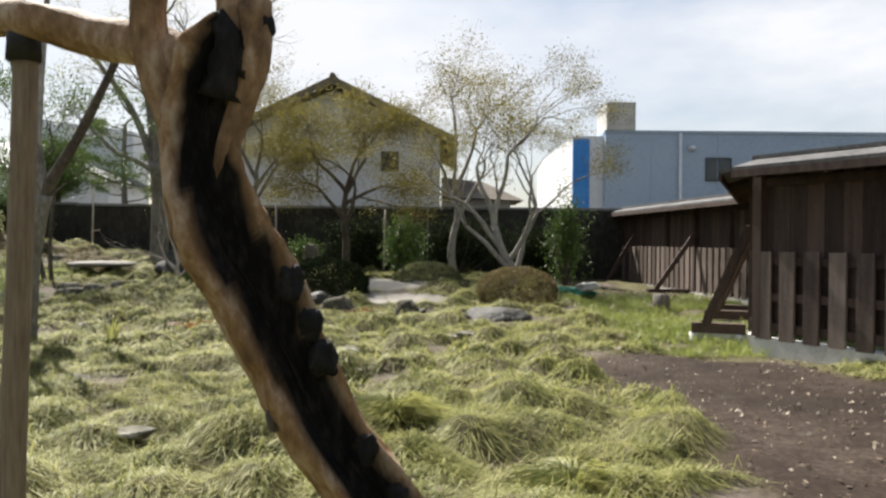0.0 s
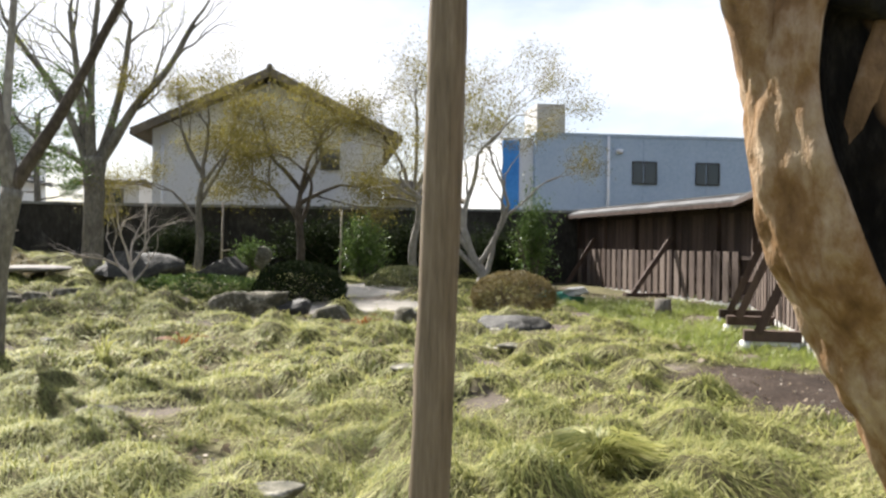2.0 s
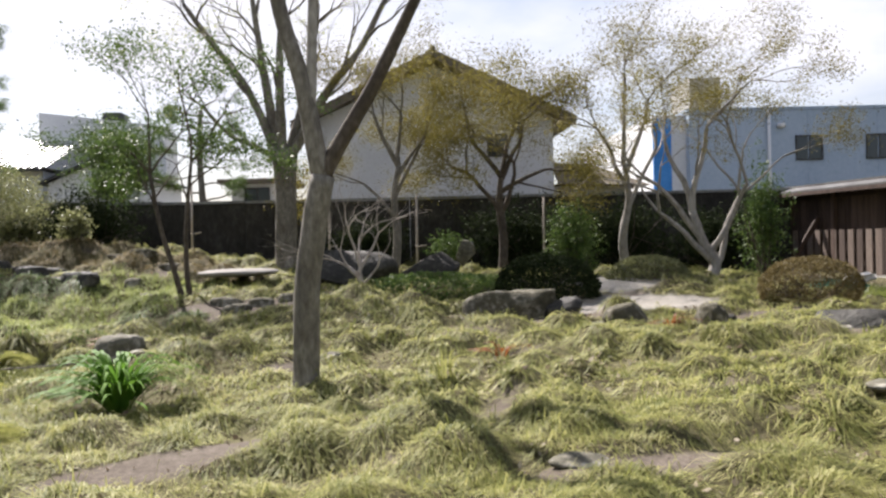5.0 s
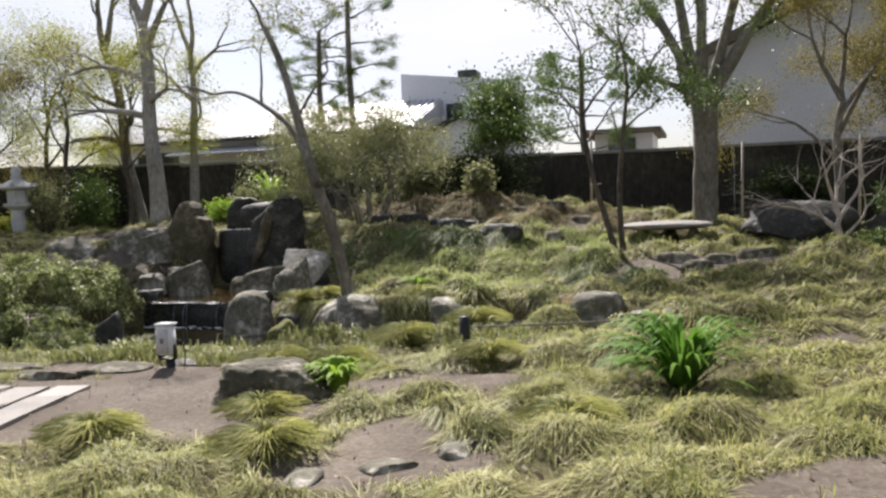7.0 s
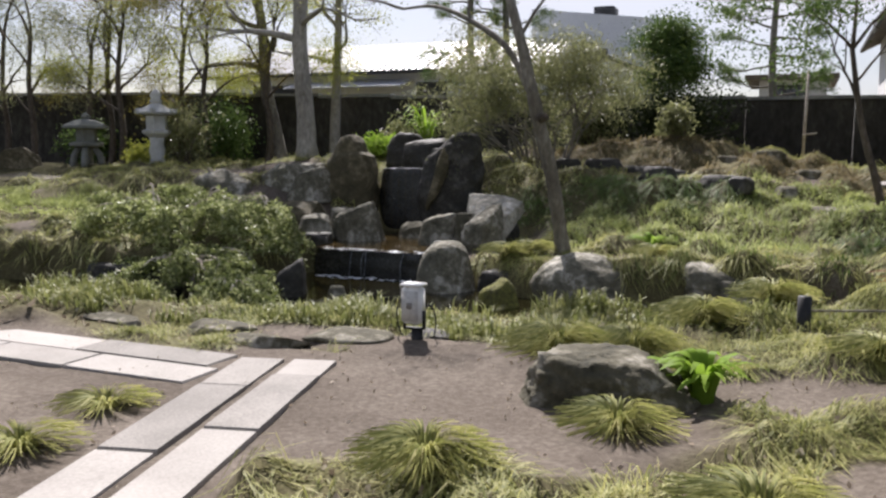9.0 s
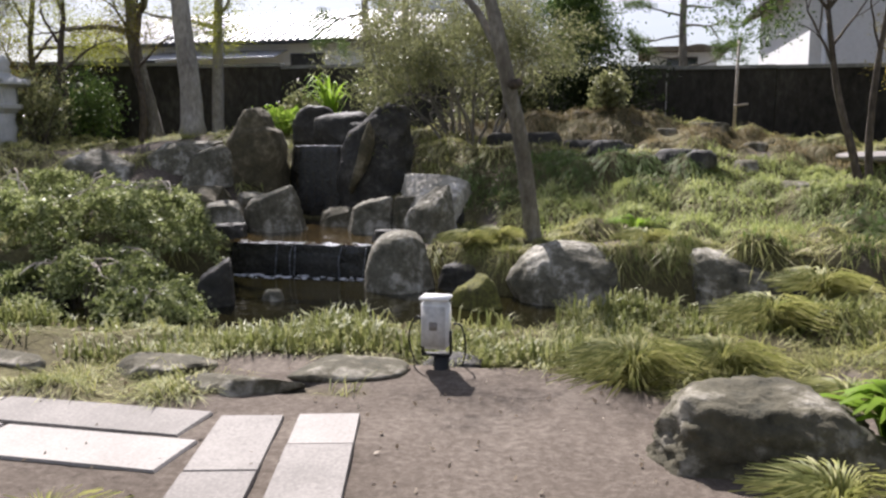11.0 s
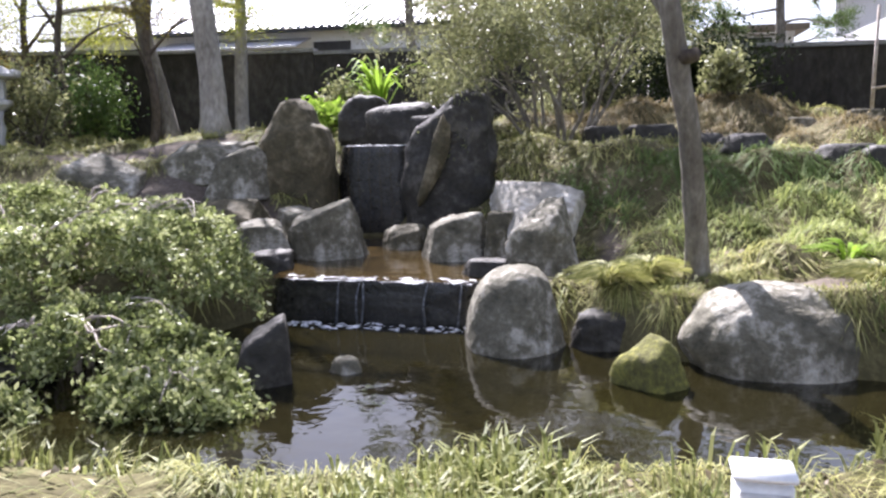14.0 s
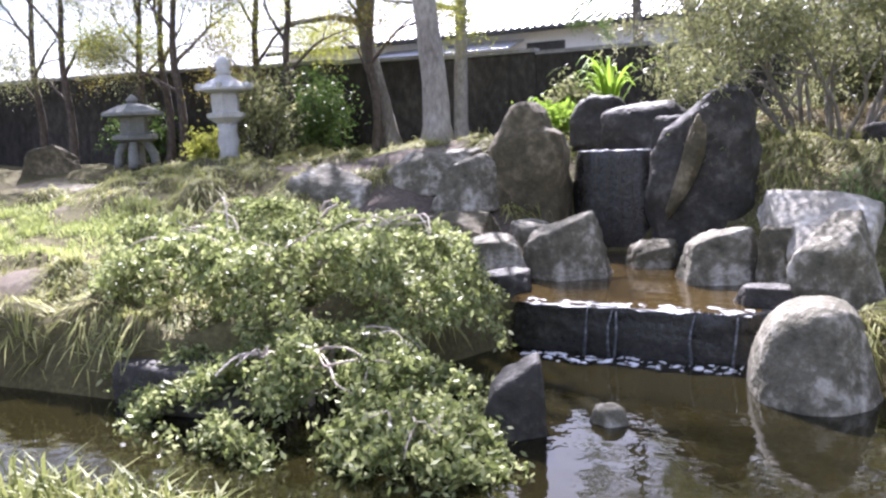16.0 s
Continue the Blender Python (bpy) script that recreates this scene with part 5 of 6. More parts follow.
        grow(at, d + side * r.uniform(0.6, 1.3) * spread * 1.6, length * r.uniform(0.6, 0.85), end * r.uniform(0.65, 0.95), depth - 1, r, out, tips, spread, droop, kids, wob)


def tree(name, base, trunk, radius, limbs, bark, leaf, label, seed, per=5, scatter=0.18, size=0.07, depth=3, spread=0.5, droop=0.0, kids=(2, 4), length=1.2, category="tree", keep=1.0, seg=14, narrow=0.45):
    """trunk: offsets from the base; limbs: (where along the trunk 0-1, direction, length factor)."""
    r = np.random.default_rng(seed)
    base = np.array((base[0], base[1], ground_at(base[0], base[1]) - 0.06 if len(base) < 3 else base[2]))
    ob = thing(name, base, label, category)
    P = spline(base + np.array(trunk), 14)
    R = np.linspace(1, 0.55, 14) * radius
    R[0] *= 1.35
    R[1] *= 1.08
    part("trunk", *tube(P, R, seg, 0.05, seed), M[bark], ob)
    out, tips = [], []
    for f, d, k in limbs:
        i = f * 13
        a = P[int(i)] + (P[min(int(i) + 1, 13)] - P[int(i)]) * (i - int(i))
        grow(a, d, length * k, radius * 0.55 * min(1, k), depth, r, out, tips, spread, droop, kids)
    part("branching", *join(out), M[bark], ob, "forking limbs and twigs")
    if leaf and per:
        tips = np.array(tips)
        if keep < 1:
            tips = tips[r.random(len(tips)) < keep]
        part("crown", *leaves(tips, int(per * 2.8 + 0.5), scatter * 0.55, size * 0.6, r, narrow), M[leaf], ob, "sparse small leaves")
    return ob


def bush(name, c, size, leaf, label, seed, n=2500, leaf_size=0.06, stems=10, bark="bark_dark", hollow=0.75, lumps=0.25, category="shrub", narrow=0.45, flat=False):
    """A rounded, lumpy shrub: stems from the base and leaves thick in the outer shell."""
    r = np.random.default_rng(seed)
    g = ground_at(c[0], c[1])
    ob = thing(name, (c[0], c[1], g - 0.05), label, category)
    d = r.normal(0, 1, (n, 3))
    d[:, 2] = np.abs(d[:, 2]) if flat else d[:, 2]
    d /= np.linalg.norm(d, axis=1)[:, None]
    o = r.uniform(0, 9, 3)
    lump = 1 + lumps * np.array([noise.noise(Vector(v * 2.6 + o)) for v in d]) + lumps * 0.5 * np.array([noise.noise(Vector(v * 6 + o)) for v in d])
    rad = (hollow + (1 - hollow) * r.random(n)) * lump
    P = np.array(c) + d * rad[:, None] * np.array(size) / 2
    P = P[P[:, 2] > g + 0.01]
    out = []
    for k in range(stems):
        q = P[int(r.integers(len(P)))]
        a = np.array((c[0] + r.normal(0, 0.06) * size[0], c[1] + r.normal(0, 0.06) * size[1], g - 0.04))
        m = (a + q) / 2 + r.normal(0, 0.05, 3) * np.array(size)
        out.append(tube(spline([a, m, q], 7), np.linspace(0.022, 0.006, 7) * max(0.6, min(1.5, size[2])), 5, 0.05, k, cap=False))
        for _ in range(3):
            e = P[int(r.integers(len(P)))]
            if np.linalg.norm(e - m) < max(size) * 0.4:
                out.append(tube(spline([m, (m + e) / 2 + r.normal(0, 0.04, 3), e], 5), np.linspace(0.01, 0.003, 5), 4, 0, k, cap=False))
    part("stem", *join(out), M[bark], ob)
    part("foliage", *leaves(P, 1, 0.01, leaf_size, r, narrow), M[leaf], ob)
    return ob


# the leaning, hollowed trunk passed at the start
def hollow_trunk():
    rows = 110
    axis = spline([(-3.55, 7.36, 0.28), (-3.78, 7.35, 0.7), (-3.98, 7.34, 0.98), (-4.12, 7.34, 1.25), (-4.22, 7.34, 1.45), (-4.33, 7.34, 1.66), (-4.40, 7.34, 1.88), (-4.40, 7.34, 2.06), (-4.36, 7.34, 2.2), (-4.31, 7.34, 2.36)], rows)
    R = np.interp(np.linspace(0, 1, rows), [0, 0.2, 0.42, 0.55, 0.7, 0.84, 0.93, 1], [0.17, 0.125, 0.155, 0.165, 0.13, 0.135, 0.15, 0.07])
    ob = thing("old_tree", axis[0], "leaning tan-barked old tree trunk with a long charred hollow", "tree")
    T = np.gradient(axis, axis=0)
    T /= np.linalg.norm(T, axis=1)[:, None]
    U = np.cross(T, (0, 1.0, 0))
    U /= np.linalg.norm(U, axis=1)[:, None]          # across the picture
    W = np.cross(U, T)
    seg = 96
    a = np.linspace(0, 2 * np.pi, seg, endpoint=False)
    shift = 0.1 * np.sin(np.linspace(0, 7, rows))
    k = np.arange(rows)
    # hollow faces the walker, a little to the right of the middle
    mid = -np.pi / 2 + 0.42 + shift
    half = np.interp(k / (rows - 1), [0, 0.12, 0.3, 0.6, 0.85, 1], [0.5, 0.75, 0.8, 0.75, 0.85, 1.0])
    A = a[None] - mid[:, None]
    A = (A + np.pi) % (2 * np.pi) - np.pi
    inner = 1 - smooth01(np.abs(A), half[:, None] * 0.8, half[:, None] * 1.02)
    lip = np.exp(-((np.abs(A) - half[:, None] * 1.12) / 0.2) ** 2)
    n3 = np.array([[noise.noise(Vector((math.cos(t) * 1.5, math.sin(t) * 1.5, i * 0.09))) for t in a] for i in range(rows)])
    n4 = np.array([[noise.noise(Vector((math.cos(t) * 4.5, math.sin(t) * 4.5, i * 0.3 + 7))) for t in a] for i in range(rows)])
    rad = R[:, None] * (1 + 0.14 * n3 + 0.09 * n4 + 0.12 * lip - 0.75 * inner)
    ca, sa = np.cos(a)[None, :, None], np.sin(a)[None, :, None]
    # a right-handed frame with -y towards the walker
    toward = np.where((W[:, 1] < 0)[:, None], -W, W)
    V = axis[:, None] + rad[..., None] * (ca * np.sign(U[:, :1])[:, None] * U[:, None] + sa * toward[:, None])
    V = V.reshape(-1, 3)
    i, j = np.meshgrid(np.arange(rows - 1), np.arange(seg), indexing="ij")
    Q = np.stack([i * seg + j, i * seg + (j + 1) % seg, (i + 1) * seg + (j + 1) % seg, (i + 1) * seg + j], -1).reshape(-1, 4)
    ragged = np.array([[0.3 * noise.noise(Vector((t * 3.0, i * 0.16, 4.0))) for t in a] for i in range(rows)])
    bk = part("bark", V, [Q], M["bark_hollow"], ob, "smooth tan bark with a charred black hollow")
    att = bk.data.attributes.new("charred", "FLOAT", "POINT")
    att.data.foreach_set("value", smooth01(inner + ragged * 0.7, 0.12, 0.3).ravel().astype(np.float32))
    for c, s, sd in (((-4.08, 7.26, 1.49), 0.11, 1), ((-4.02, 7.27, 1.36), 0.10, 2), ((-3.98, 7.28, 1.24), 0.12, 3), ((-3.83, 7.27, 0.95), 0.09, 4), ((-3.73, 7.28, 0.78), 0.09, 5), ((-4.13, 7.26, 1.05), 0.09, 6)):
        part("knot", *rock_mesh(c, (s * 0.75, s * 0.8, s * 1.05), sd, rough=0.35, level=4, cuts=2, keep=0.8, power=0.95), M["hollow"] if sd != 6 else M["bark_dark"], ob, "dark knobbly burr")
    for pts, rr in (([(-4.4, 7.4, 1.75), (-4.5, 7.36, 2.0), (-4.56, 7.34, 2.2), (-4.58, 7.33, 2.4), (-4.55, 7.3, 2.7), (-4.6, 7.3, 3.1)], (0.05, 0.07)),
                    ([(-4.3, 7.4, 1.5), (-4.33, 7.36, 1.75), (-4.31, 7.32, 1.93), (-4.25, 7.31, 2.1), (-4.21, 7.31, 2.26), (-4.22, 7.31, 2.42)], (0.03, 0.055)),
                    ([(-4.42, 7.38, 2.2), (-4.6, 7.42, 2.3), (-4.85, 7.55, 2.36), (-5.14, 7.6, 2.44), (-5.6, 7.9, 2.5), (-6.1, 8.1, 2.62)], (0.085, 0.06)),
                    ([(-4.3, 7.36, 2.2), (-4.33, 7.36, 2.5), (-4.42, 7.38, 3.0)], (0.05, 0.035))):
        P = spline(pts, 16)
        part("limb", *tube(P, np.linspace(rr[0], rr[1], 16), 12, 0.06, len(pts)), M["bark_pale"], ob, "smooth tan limb")
    part("broken_stub", *join([tube(spline([(-4.33, 7.33, 2.1), (-4.3, 7.32, 2.26), (-4.36, 7.31, 2.38)], 8), np.linspace(0.1, 0.03, 8), 10, 0.15, 4),
                               tube(spline([(-4.27, 7.33, 2.18), (-4.2, 7.31, 2.32), (-4.19, 7.31, 2.4)], 8), np.linspace(0.07, 0.02, 8), 10, 0.15, 5)]), M["hollow"], ob, "charred broken stub")


hollow_trunk()
# log prop under the side limb
prop = thing("log_prop", (-5.14, 7.62, 0.2), "upright peeled log propping a tree limb", "wooden prop")
part("pole", *tube(spline([(-5.19, 7.62, 0.18), (-5.17, 7.62, 1.0), (-5.145, 7.62, 1.8), (-5.13, 7.62, 2.42)], 18), np.linspace(0.05, 0.043, 18), 16, 0.03, 2), M["pole"], prop)
part("binding", *tube([(-5.14, 7.62, 2.28), (-5.14, 7.62, 2.44)], [0.06, 0.06], 14, 0.05, 3), M["black"], prop, "dark rope binding")

# forked tree in the grass
ft = thing("forked_tree", (-9.14, 15.75, 0.15), "slim grey-barked tree forking into two limbs above the grass", "tree")
part("trunk", *tube(spline([(-9.14, 15.75, 0.12), (-9.12, 15.75, 0.5), (-9.09, 15.75, 1.2), (-9.0, 15.75, 1.8), (-8.92, 15.75, 2.2)], 16), np.interp(np.linspace(0, 1, 16), [0, 0.1, 1], [0.17, 0.125, 0.115]), 16, 0.03, 1), M["bark_grey"], ft)
part("limb", *tube(spline([(-8.92, 15.75, 2.1), (-9.02, 15.76, 2.7), (-9.12, 15.77, 3.2), (-9.28, 15.8, 3.75), (-9.4, 15.8, 4.6), (-9.3, 15.9, 5.5)], 16), np.linspace(0.1, 0.05, 16), 12, 0.03, 2), M["bark_grey"], ft)
part("limb", *tube(spline([(-8.95, 15.75, 2.15), (-8.75, 15.75, 2.5), (-8.5, 15.74, 2.9), (-8.28, 15.72, 3.3), (-8.05, 15.7, 3.75), (-7.6, 15.6, 4.6)], 16), np.linspace(0.085, 0.045, 16), 12, 0.03, 3), M["bark_dark"], ft)
part("limb", *tube(spline([(-9.03, 15.75, 2.75), (-9.0, 15.78, 3.2), (-8.98, 15.8, 3.75), (-8.9, 15.85, 5.2)], 12), np.linspace(0.06, 0.035, 12), 10, 0.03, 4), M["bark_light"], ft)
o_, t_ = [], []
r_ = np.random.default_rng(9)
for s, d in (((-9.3, 15.9, 5.4), (-0.3, 0, 1)), ((-7.6, 15.6, 4.5), (0.6, 0, 1)), ((-8.9, 15.85, 5.1), (0.1, 0.2, 1))):
    grow(s, d, 1.0, 0.04, 3, r_, o_, t_)
part("branching", *join(o_), M["bark_grey"], ft)
part("crown", *leaves(np.array(t_), 4, 0.15, 0.06, r_), M["leaf_fresh"], ft)

# big bare tree by the wall
def bare_tree():
    r = np.random.default_rng(15)
    x, y = -10.62, 25.4
    ob = thing("bare_tree", (x, y, 0.75), "large grey tree with upright bare limbs and a few new leaves", "tree")
    part("trunk", *tube(spline([(x, y, 0.7), (x + 0.02, y, 1.6), (x + 0.04, y, 2.6), (x + 0.02, y, 3.5)], 16), np.interp(np.linspace(0, 1, 16), [0, 0.08, 0.7, 1], [0.3, 0.225, 0.21, 0.27]), 18, 0.04, 3), M["bark_grey"], ob)
    out, tips = [], []
    for pts, r0 in (([(-0.1, 0, 3.2), (-0.35, 0.1, 4.0), (-0.85, 0.2, 5.0), (-1.45, 0.2, 5.8), (-2.0, 0.3, 6.6)], 0.11),
                    ([(-0.1, 0.05, 3.3), (-0.25, 0.2, 4.3), (-0.42, 0.3, 5.4), (-0.6, 0.3, 6.8)], 0.13),
                    ([(0.0, -0.05, 3.3), (0.0, -0.2, 4.4), (0.05, -0.3, 5.6), (0.2, -0.4, 7.0)], 0.12),
                    ([(0.1, 0, 3.3), (0.35, 0.1, 4.2), (0.6, 0.1, 5.2), (0.75, 0.2, 6.6)], 0.12),
                    ([(0.12, 0, 3.3), (0.55, -0.1, 4.0), (1.0, -0.2, 4.7), (1.65, -0.2, 5.5), (2.2, -0.3, 6.5)], 0.13),
                    ([(-0.12, -0.1, 3.3), (-0.5, -0.3, 3.55), (-0.95, -0.5, 3.75), (-1.5, -0.6, 4.35)], 0.07)):
        P = spline(np.array([(x, y, 0)]) + np.array(pts), 18)
        part("limb", *tube(P, np.linspace(r0, r0 * 0.4, 18), 12, 0.05, int(r0 * 1000)), M["bark_grey"], ob)
        for i in (7, 10, 13, 15, 17):
            d = P[min(i + 1, 17)] - P[i - 1]
            d = d / np.linalg.norm(d) + r.normal(0, 0.45, 3) * np.array((1, 0.7, 0.4))
            grow(P[i], d, r.uniform(0.7, 1.0), r0 * 0.3, 3, r, out, tips, 0.45, 0.0, (2, 3))
    part("branching", *join(out), M["bark_grey"], ob, "bare spreading twigs")
    tips = np.array(tips)
    part("crown", *leaves(tips[r.random(len(tips)) < 0.35], 3, 0.1, 0.05, r), M["leaf_fresh"], ob, "a few new leaves")


bare_tree()
# trees by the house with olive new leaves
tree("young_tree", (-8.4, 25.6), [(0, 0, 0), (0.1, 0, 0.9), (0.05, 0, 1.7), (0.15, 0, 2.4)], 0.1,
     [(0.5, (-0.7, 0, 0.8), 0.9), (0.7, (0.6, 0.1, 0.9), 1.0), (1, (0.1, 0.1, 1), 1.0), (1, (-0.5, -0.1, 1), 1.0), (0.9, (0.5, -0.2, 0.7), 0.9)],
     "bark_grey", "leaf_olive", "slender tree with olive-brown new leaves", 16, per=14, scatter=0.34, size=0.08, depth=3, spread=0.6, length=1.2)
tree("young_tree", (-6.05, 25.9), [(0, 0, 0), (0.02, 0, 0.9), (-0.05, 0, 1.6), (0.0, 0, 2.2)], 0.11,
     [(0.55, (0.35, 0, 1), 1.1), (0.6, (-0.6, 0.1, 0.8), 1.0), (0.8, (0.7, -0.2, 0.6), 1.0), (1, (0.1, 0.1, 1), 1.1), (1, (-0.5, -0.1, 0.8), 1.1), (0.95, (0.55, 0.2, 0.8), 1.0)],
     "bark_dark", "leaf_olive", "two-stemmed tree with a broad olive-brown crown", 17, per=16, scatter=0.38, size=0.085, depth=3, spread=0.65, length=1.1)
tree("pale_tree", (-2.0, 24.6), [(0, 0, 0), (0.1, 0, 0.35), (-0.15, 0, 0.8), (-0.35, 0, 1.4)], 0.13,
     [(0.15, (0.6, 0, 1), 1.2), (0.3, (-1, 0, 0.9), 1.1), (0.6, (-0.7, 0.1, 1), 1.1), (1, (-0.1, 0.1, 1), 1.1), (1, (0.35, -0.1, 1), 1.2), (0.5, (0.6, -0.2, 0.9), 1.1)],
     "bark_light", "leaf_olive", "pale multi-stemmed tree with thin olive-brown leaves", 18, per=8, scatter=0.26, size=0.075, depth=4, spread=0.5, length=1.42, kids=(2, 3))
tree("pale_tree", (-3.3, 26.2), [(0, 0, 0), (-0.05, 0, 0.8), (0.1, 0, 1.6), (0.05, 0, 2.2)], 0.11,
     [(0.6, (0.6, 0, 1), 1.1), (0.8, (-0.6, 0.1, 1), 1.1), (1, (-0.1, 0.1, 1), 1.1), (1, (0.35, -0.1, 1), 1.2)],
     "bark_light", "leaf_olive", "pale slender tree with thin yellow-brown leaves", 19, per=8, scatter=0.3, size=0.075, depth=3, spread=0.5, length=1.4, kids=(2, 4))
# paired sapling
tree("sapling", (-11.9, 22.2), [(0, 0, 0), (-0.15, 0, 0.6), (-0.35, 0, 1.3), (-0.5, 0, 2.2)], 0.055,
     [(0.75, (-0.4, 0, 1), 0.7), (0.85, (0.5, 0.1, 0.7), 0.6), (1, (0, 0, 1), 0.9), (1, (-0.5, 0.1, 0.8), 0.7), (1, (0.4, 0.1, 0.8), 0.8)],
     "bark_dark", "leaf_green", "thin sapling with sparse dark evergreen leaves", 20, per=4, scatter=0.26, size=0.1, depth=3, spread=0.5, length=1.1)
tree("sapling", (-11.8, 22.25), [(0, 0, 0), (-0.05, 0, 0.7), (-0.02, 0, 1.5), (0.08, 0, 2.4)], 0.05,
     [(0.75, (-0.4, 0, 1), 0.6), (0.85, (0.6, 0.1, 0.7), 0.7), (1, (0, 0, 1), 0.9), (1, (0.5, 0.1, 0.8), 0.9)],
     "bark_dark", "leaf_green", "thin sapling with sparse dark evergreen leaves", 24, per=4, scatter=0.26, size=0.1, depth=3, spread=0.5, length=1.1)
# leaning tree beside the boulder
lt = thing("leaning_tree", (-15.58, 20.35, 0.2), "slim grey tree leaning over the pond stones", "tree")
part("trunk", *tube(spline([(-15.58, 20.35, 0.15), (-15.62, 20.2, 0.7), (-15.68, 20.0, 1.3), (-15.78, 19.85, 1.8), (-15.85, 19.75, 2.2), (-16.0, 19.75, 2.8), (-16.3, 19.9, 3.6), (-16.7, 20.1, 4.3)], 24), np.interp(np.linspace(0, 1, 24), [0, 0.08, 0.5, 1], [0.115, 0.088, 0.075, 0.04]), 14, 0.05, 6), M["bark_grey"], lt)
part("stub", *tube([(-15.79, 19.84, 1.86), (-15.67, 19.72, 1.88)], [0.06, 0.05], 10, 0.1, 2), M["bark_dark"], lt, "dark cut stub")
part("limb", *tube(spline([(-15.84, 19.76, 2.1), (-16.2, 19.9, 2.7), (-16.8, 20.2, 3.1), (-17.4, 20.5, 3.35), (-18.0, 20.8, 3.4)], 16), np.linspace(0.045, 0.018, 16), 9, 0.05, 7), M["bark_grey"], lt)
o_, t_ = [], []
r_ = np.random.default_rng(19)
for s, d in (((-16.7, 20.1, 4.3), (-0.5, 0, 1)), ((-16.0, 19.75, 2.8), (0.5, 0.2, 1)), ((-18.0, 20.8, 3.4), (-1, 0.3, 0.4)), ((-16.8, 20.2, 3.1), (-0.2, 0.2, 1))):
    grow(s, d, 0.8, 0.025, 3, r_, o_, t_)
part("branching", *join(o_), M["bark_grey"], lt)
part("crown", *leaves(np.array(t_), 6, 0.12, 0.05, r_), M["leaf_shrub"], lt)
# large willowy shrub behind it
ws = thing("willowy_shrub", (-17.3, 24.6, 1.0), "large airy many-stemmed shrub with narrow olive leaves", "shrub")
r_ = np.random.default_rng(29)
o_, t_ = [], []
for k in range(17):
    a = r_.uniform(0, 6.283)
    grow((-17.1 + 0.2 * math.cos(a), 24.55 + 0.2 * math.sin(a), 0.95), (0.62 * math.cos(a), 0.45 * math.sin(a), r_.uniform(0.9, 1.4)), r_.uniform(0.96, 1.14), 0.03, 3, r_, o_, t_, 0.45, 0.0, (2, 3))
part("stem", *join(o_), M["bark_grey"], ws)
part("foliage", *leaves(np.array(t_), 30, 0.14, 0.06, r_, 0.3), M["leaf_shrub"], ws)
# group of three trunks
for b, tr, rad, bk, lab, sd in (((-22.2, 25.05), [(0, 0, 0), (-0.03, 0, 1), (-0.14, 0, 2.2), (-0.12, 0, 3.5), (-0.2, 0, 4.5)], 0.2, "bark_light", "pale straight tree trunk, largest of three", 31),
                                ((-24.05, 26.9), [(0, 0, 0), (-0.2, 0, 1), (-0.42, 0, 2.0), (-0.5, 0, 3.4), (-0.9, 0, 4.6)], 0.165, "bark_grey", "leaning grey tree trunk beside a larger one", 32),
                                ((-23.25, 27.95), [(0, 0, 0), (0.03, 0, 1), (0.08, 0, 2.2), (0.14, 0, 3.5), (0.1, 0, 4.5)], 0.13, "bark_light", "slim pale tree trunk beside a larger one", 33)):
    tree("tall_tree", b, tr, rad, [(1, (-0.4, 0, 1), 1), (1, (0.4, 0, 1), 1), (0.85, (0.6, -0.2, 0.8), 0.9), (0.7, (-0.8, -0.2, 0.5), 0.8), (0.55, (-1, -0.3, 0.15), 0.8), (0.6, (0.9, -0.4, 0.2), 0.7)], bk, "leaf_fresh", lab, sd, per=3, scatter=0.3, size=0.08, depth=3, length=1.3)
# thin trees round the lanterns
for k, (x, y, h, lf) in enumerate(((-27.6, 25.6, 3.0, "leaf_shrub"), (-28.6, 26.3, 3.2, "leaf_fresh"), (-26.6, 26.6, 3.0, "leaf_fresh"), (-30.2, 25.4, 3.2, "leaf_shrub"), (-24.2, 26.6, 2.6, "leaf_fresh"), (-31.8, 26.0, 3.4, "leaf_shrub"), (-33.5, 25.5, 3.4, "leaf_green"), (-25.4, 25.9, 2.6, "leaf_olive"), (-29.4, 26.5, 3.0, "leaf_olive"))):
    tree("garden_tree", (x, y), [(0, 0, 0), (0.06, 0, h * 0.3), (-0.05, 0, h * 0.65), (0.08, 0, h)], 0.085,
         [(0.45, (-0.7, 0, 0.8), 0.7), (0.6, (0.7, 0.1, 0.8), 0.8), (0.8, (-0.5, -0.2, 0.9), 0.8), (1, (0.2, 0, 1), 0.9), (1, (-0.4, 0.1, 1), 0.9)],
         "bark_dark", lf, "thin dark-stemmed garden tree with light new leaves", 40 + k, per=7, scatter=0.4, size=0.08, depth=3, spread=0.55, length=1.1)
# thin pines beyond the wall
for k, (x, y, h) in enumerate(((-19.75, 30.3, 6.6), (-20.7, 30.4, 5.2), (-13.6, 31, 4.0))):
    tree("thin_pine", (x, y), [(0, 0, 0), (0.03, 0, h * 0.3), (-0.03, 0, h * 0.65), (0.02, 0, h)], 0.11,
         [(f, (math.cos(a), 0.3 * math.sin(a), 0.15), 0.55) for f, a in ((0.42, 0.3), (0.47, 2.6), (0.52, -0.3), (0.58, 3.3), (0.63, 0.6), (0.68, 3.6), (0.73, 0.1), (0.78, 2.9), (0.83, -0.4), (0.88, 2.4), (0.92, 0.4), (0.96, 2.9), (1, 1.5))],
         "bark_grey", "leaf_green", "thin tall pine with sparse tufted branches beyond the wall", 50 + k, per=22, scatter=0.13, size=0.13, depth=2, spread=0.5, length=1.1, kids=(2, 2), keep=0.8, narrow=0.14)
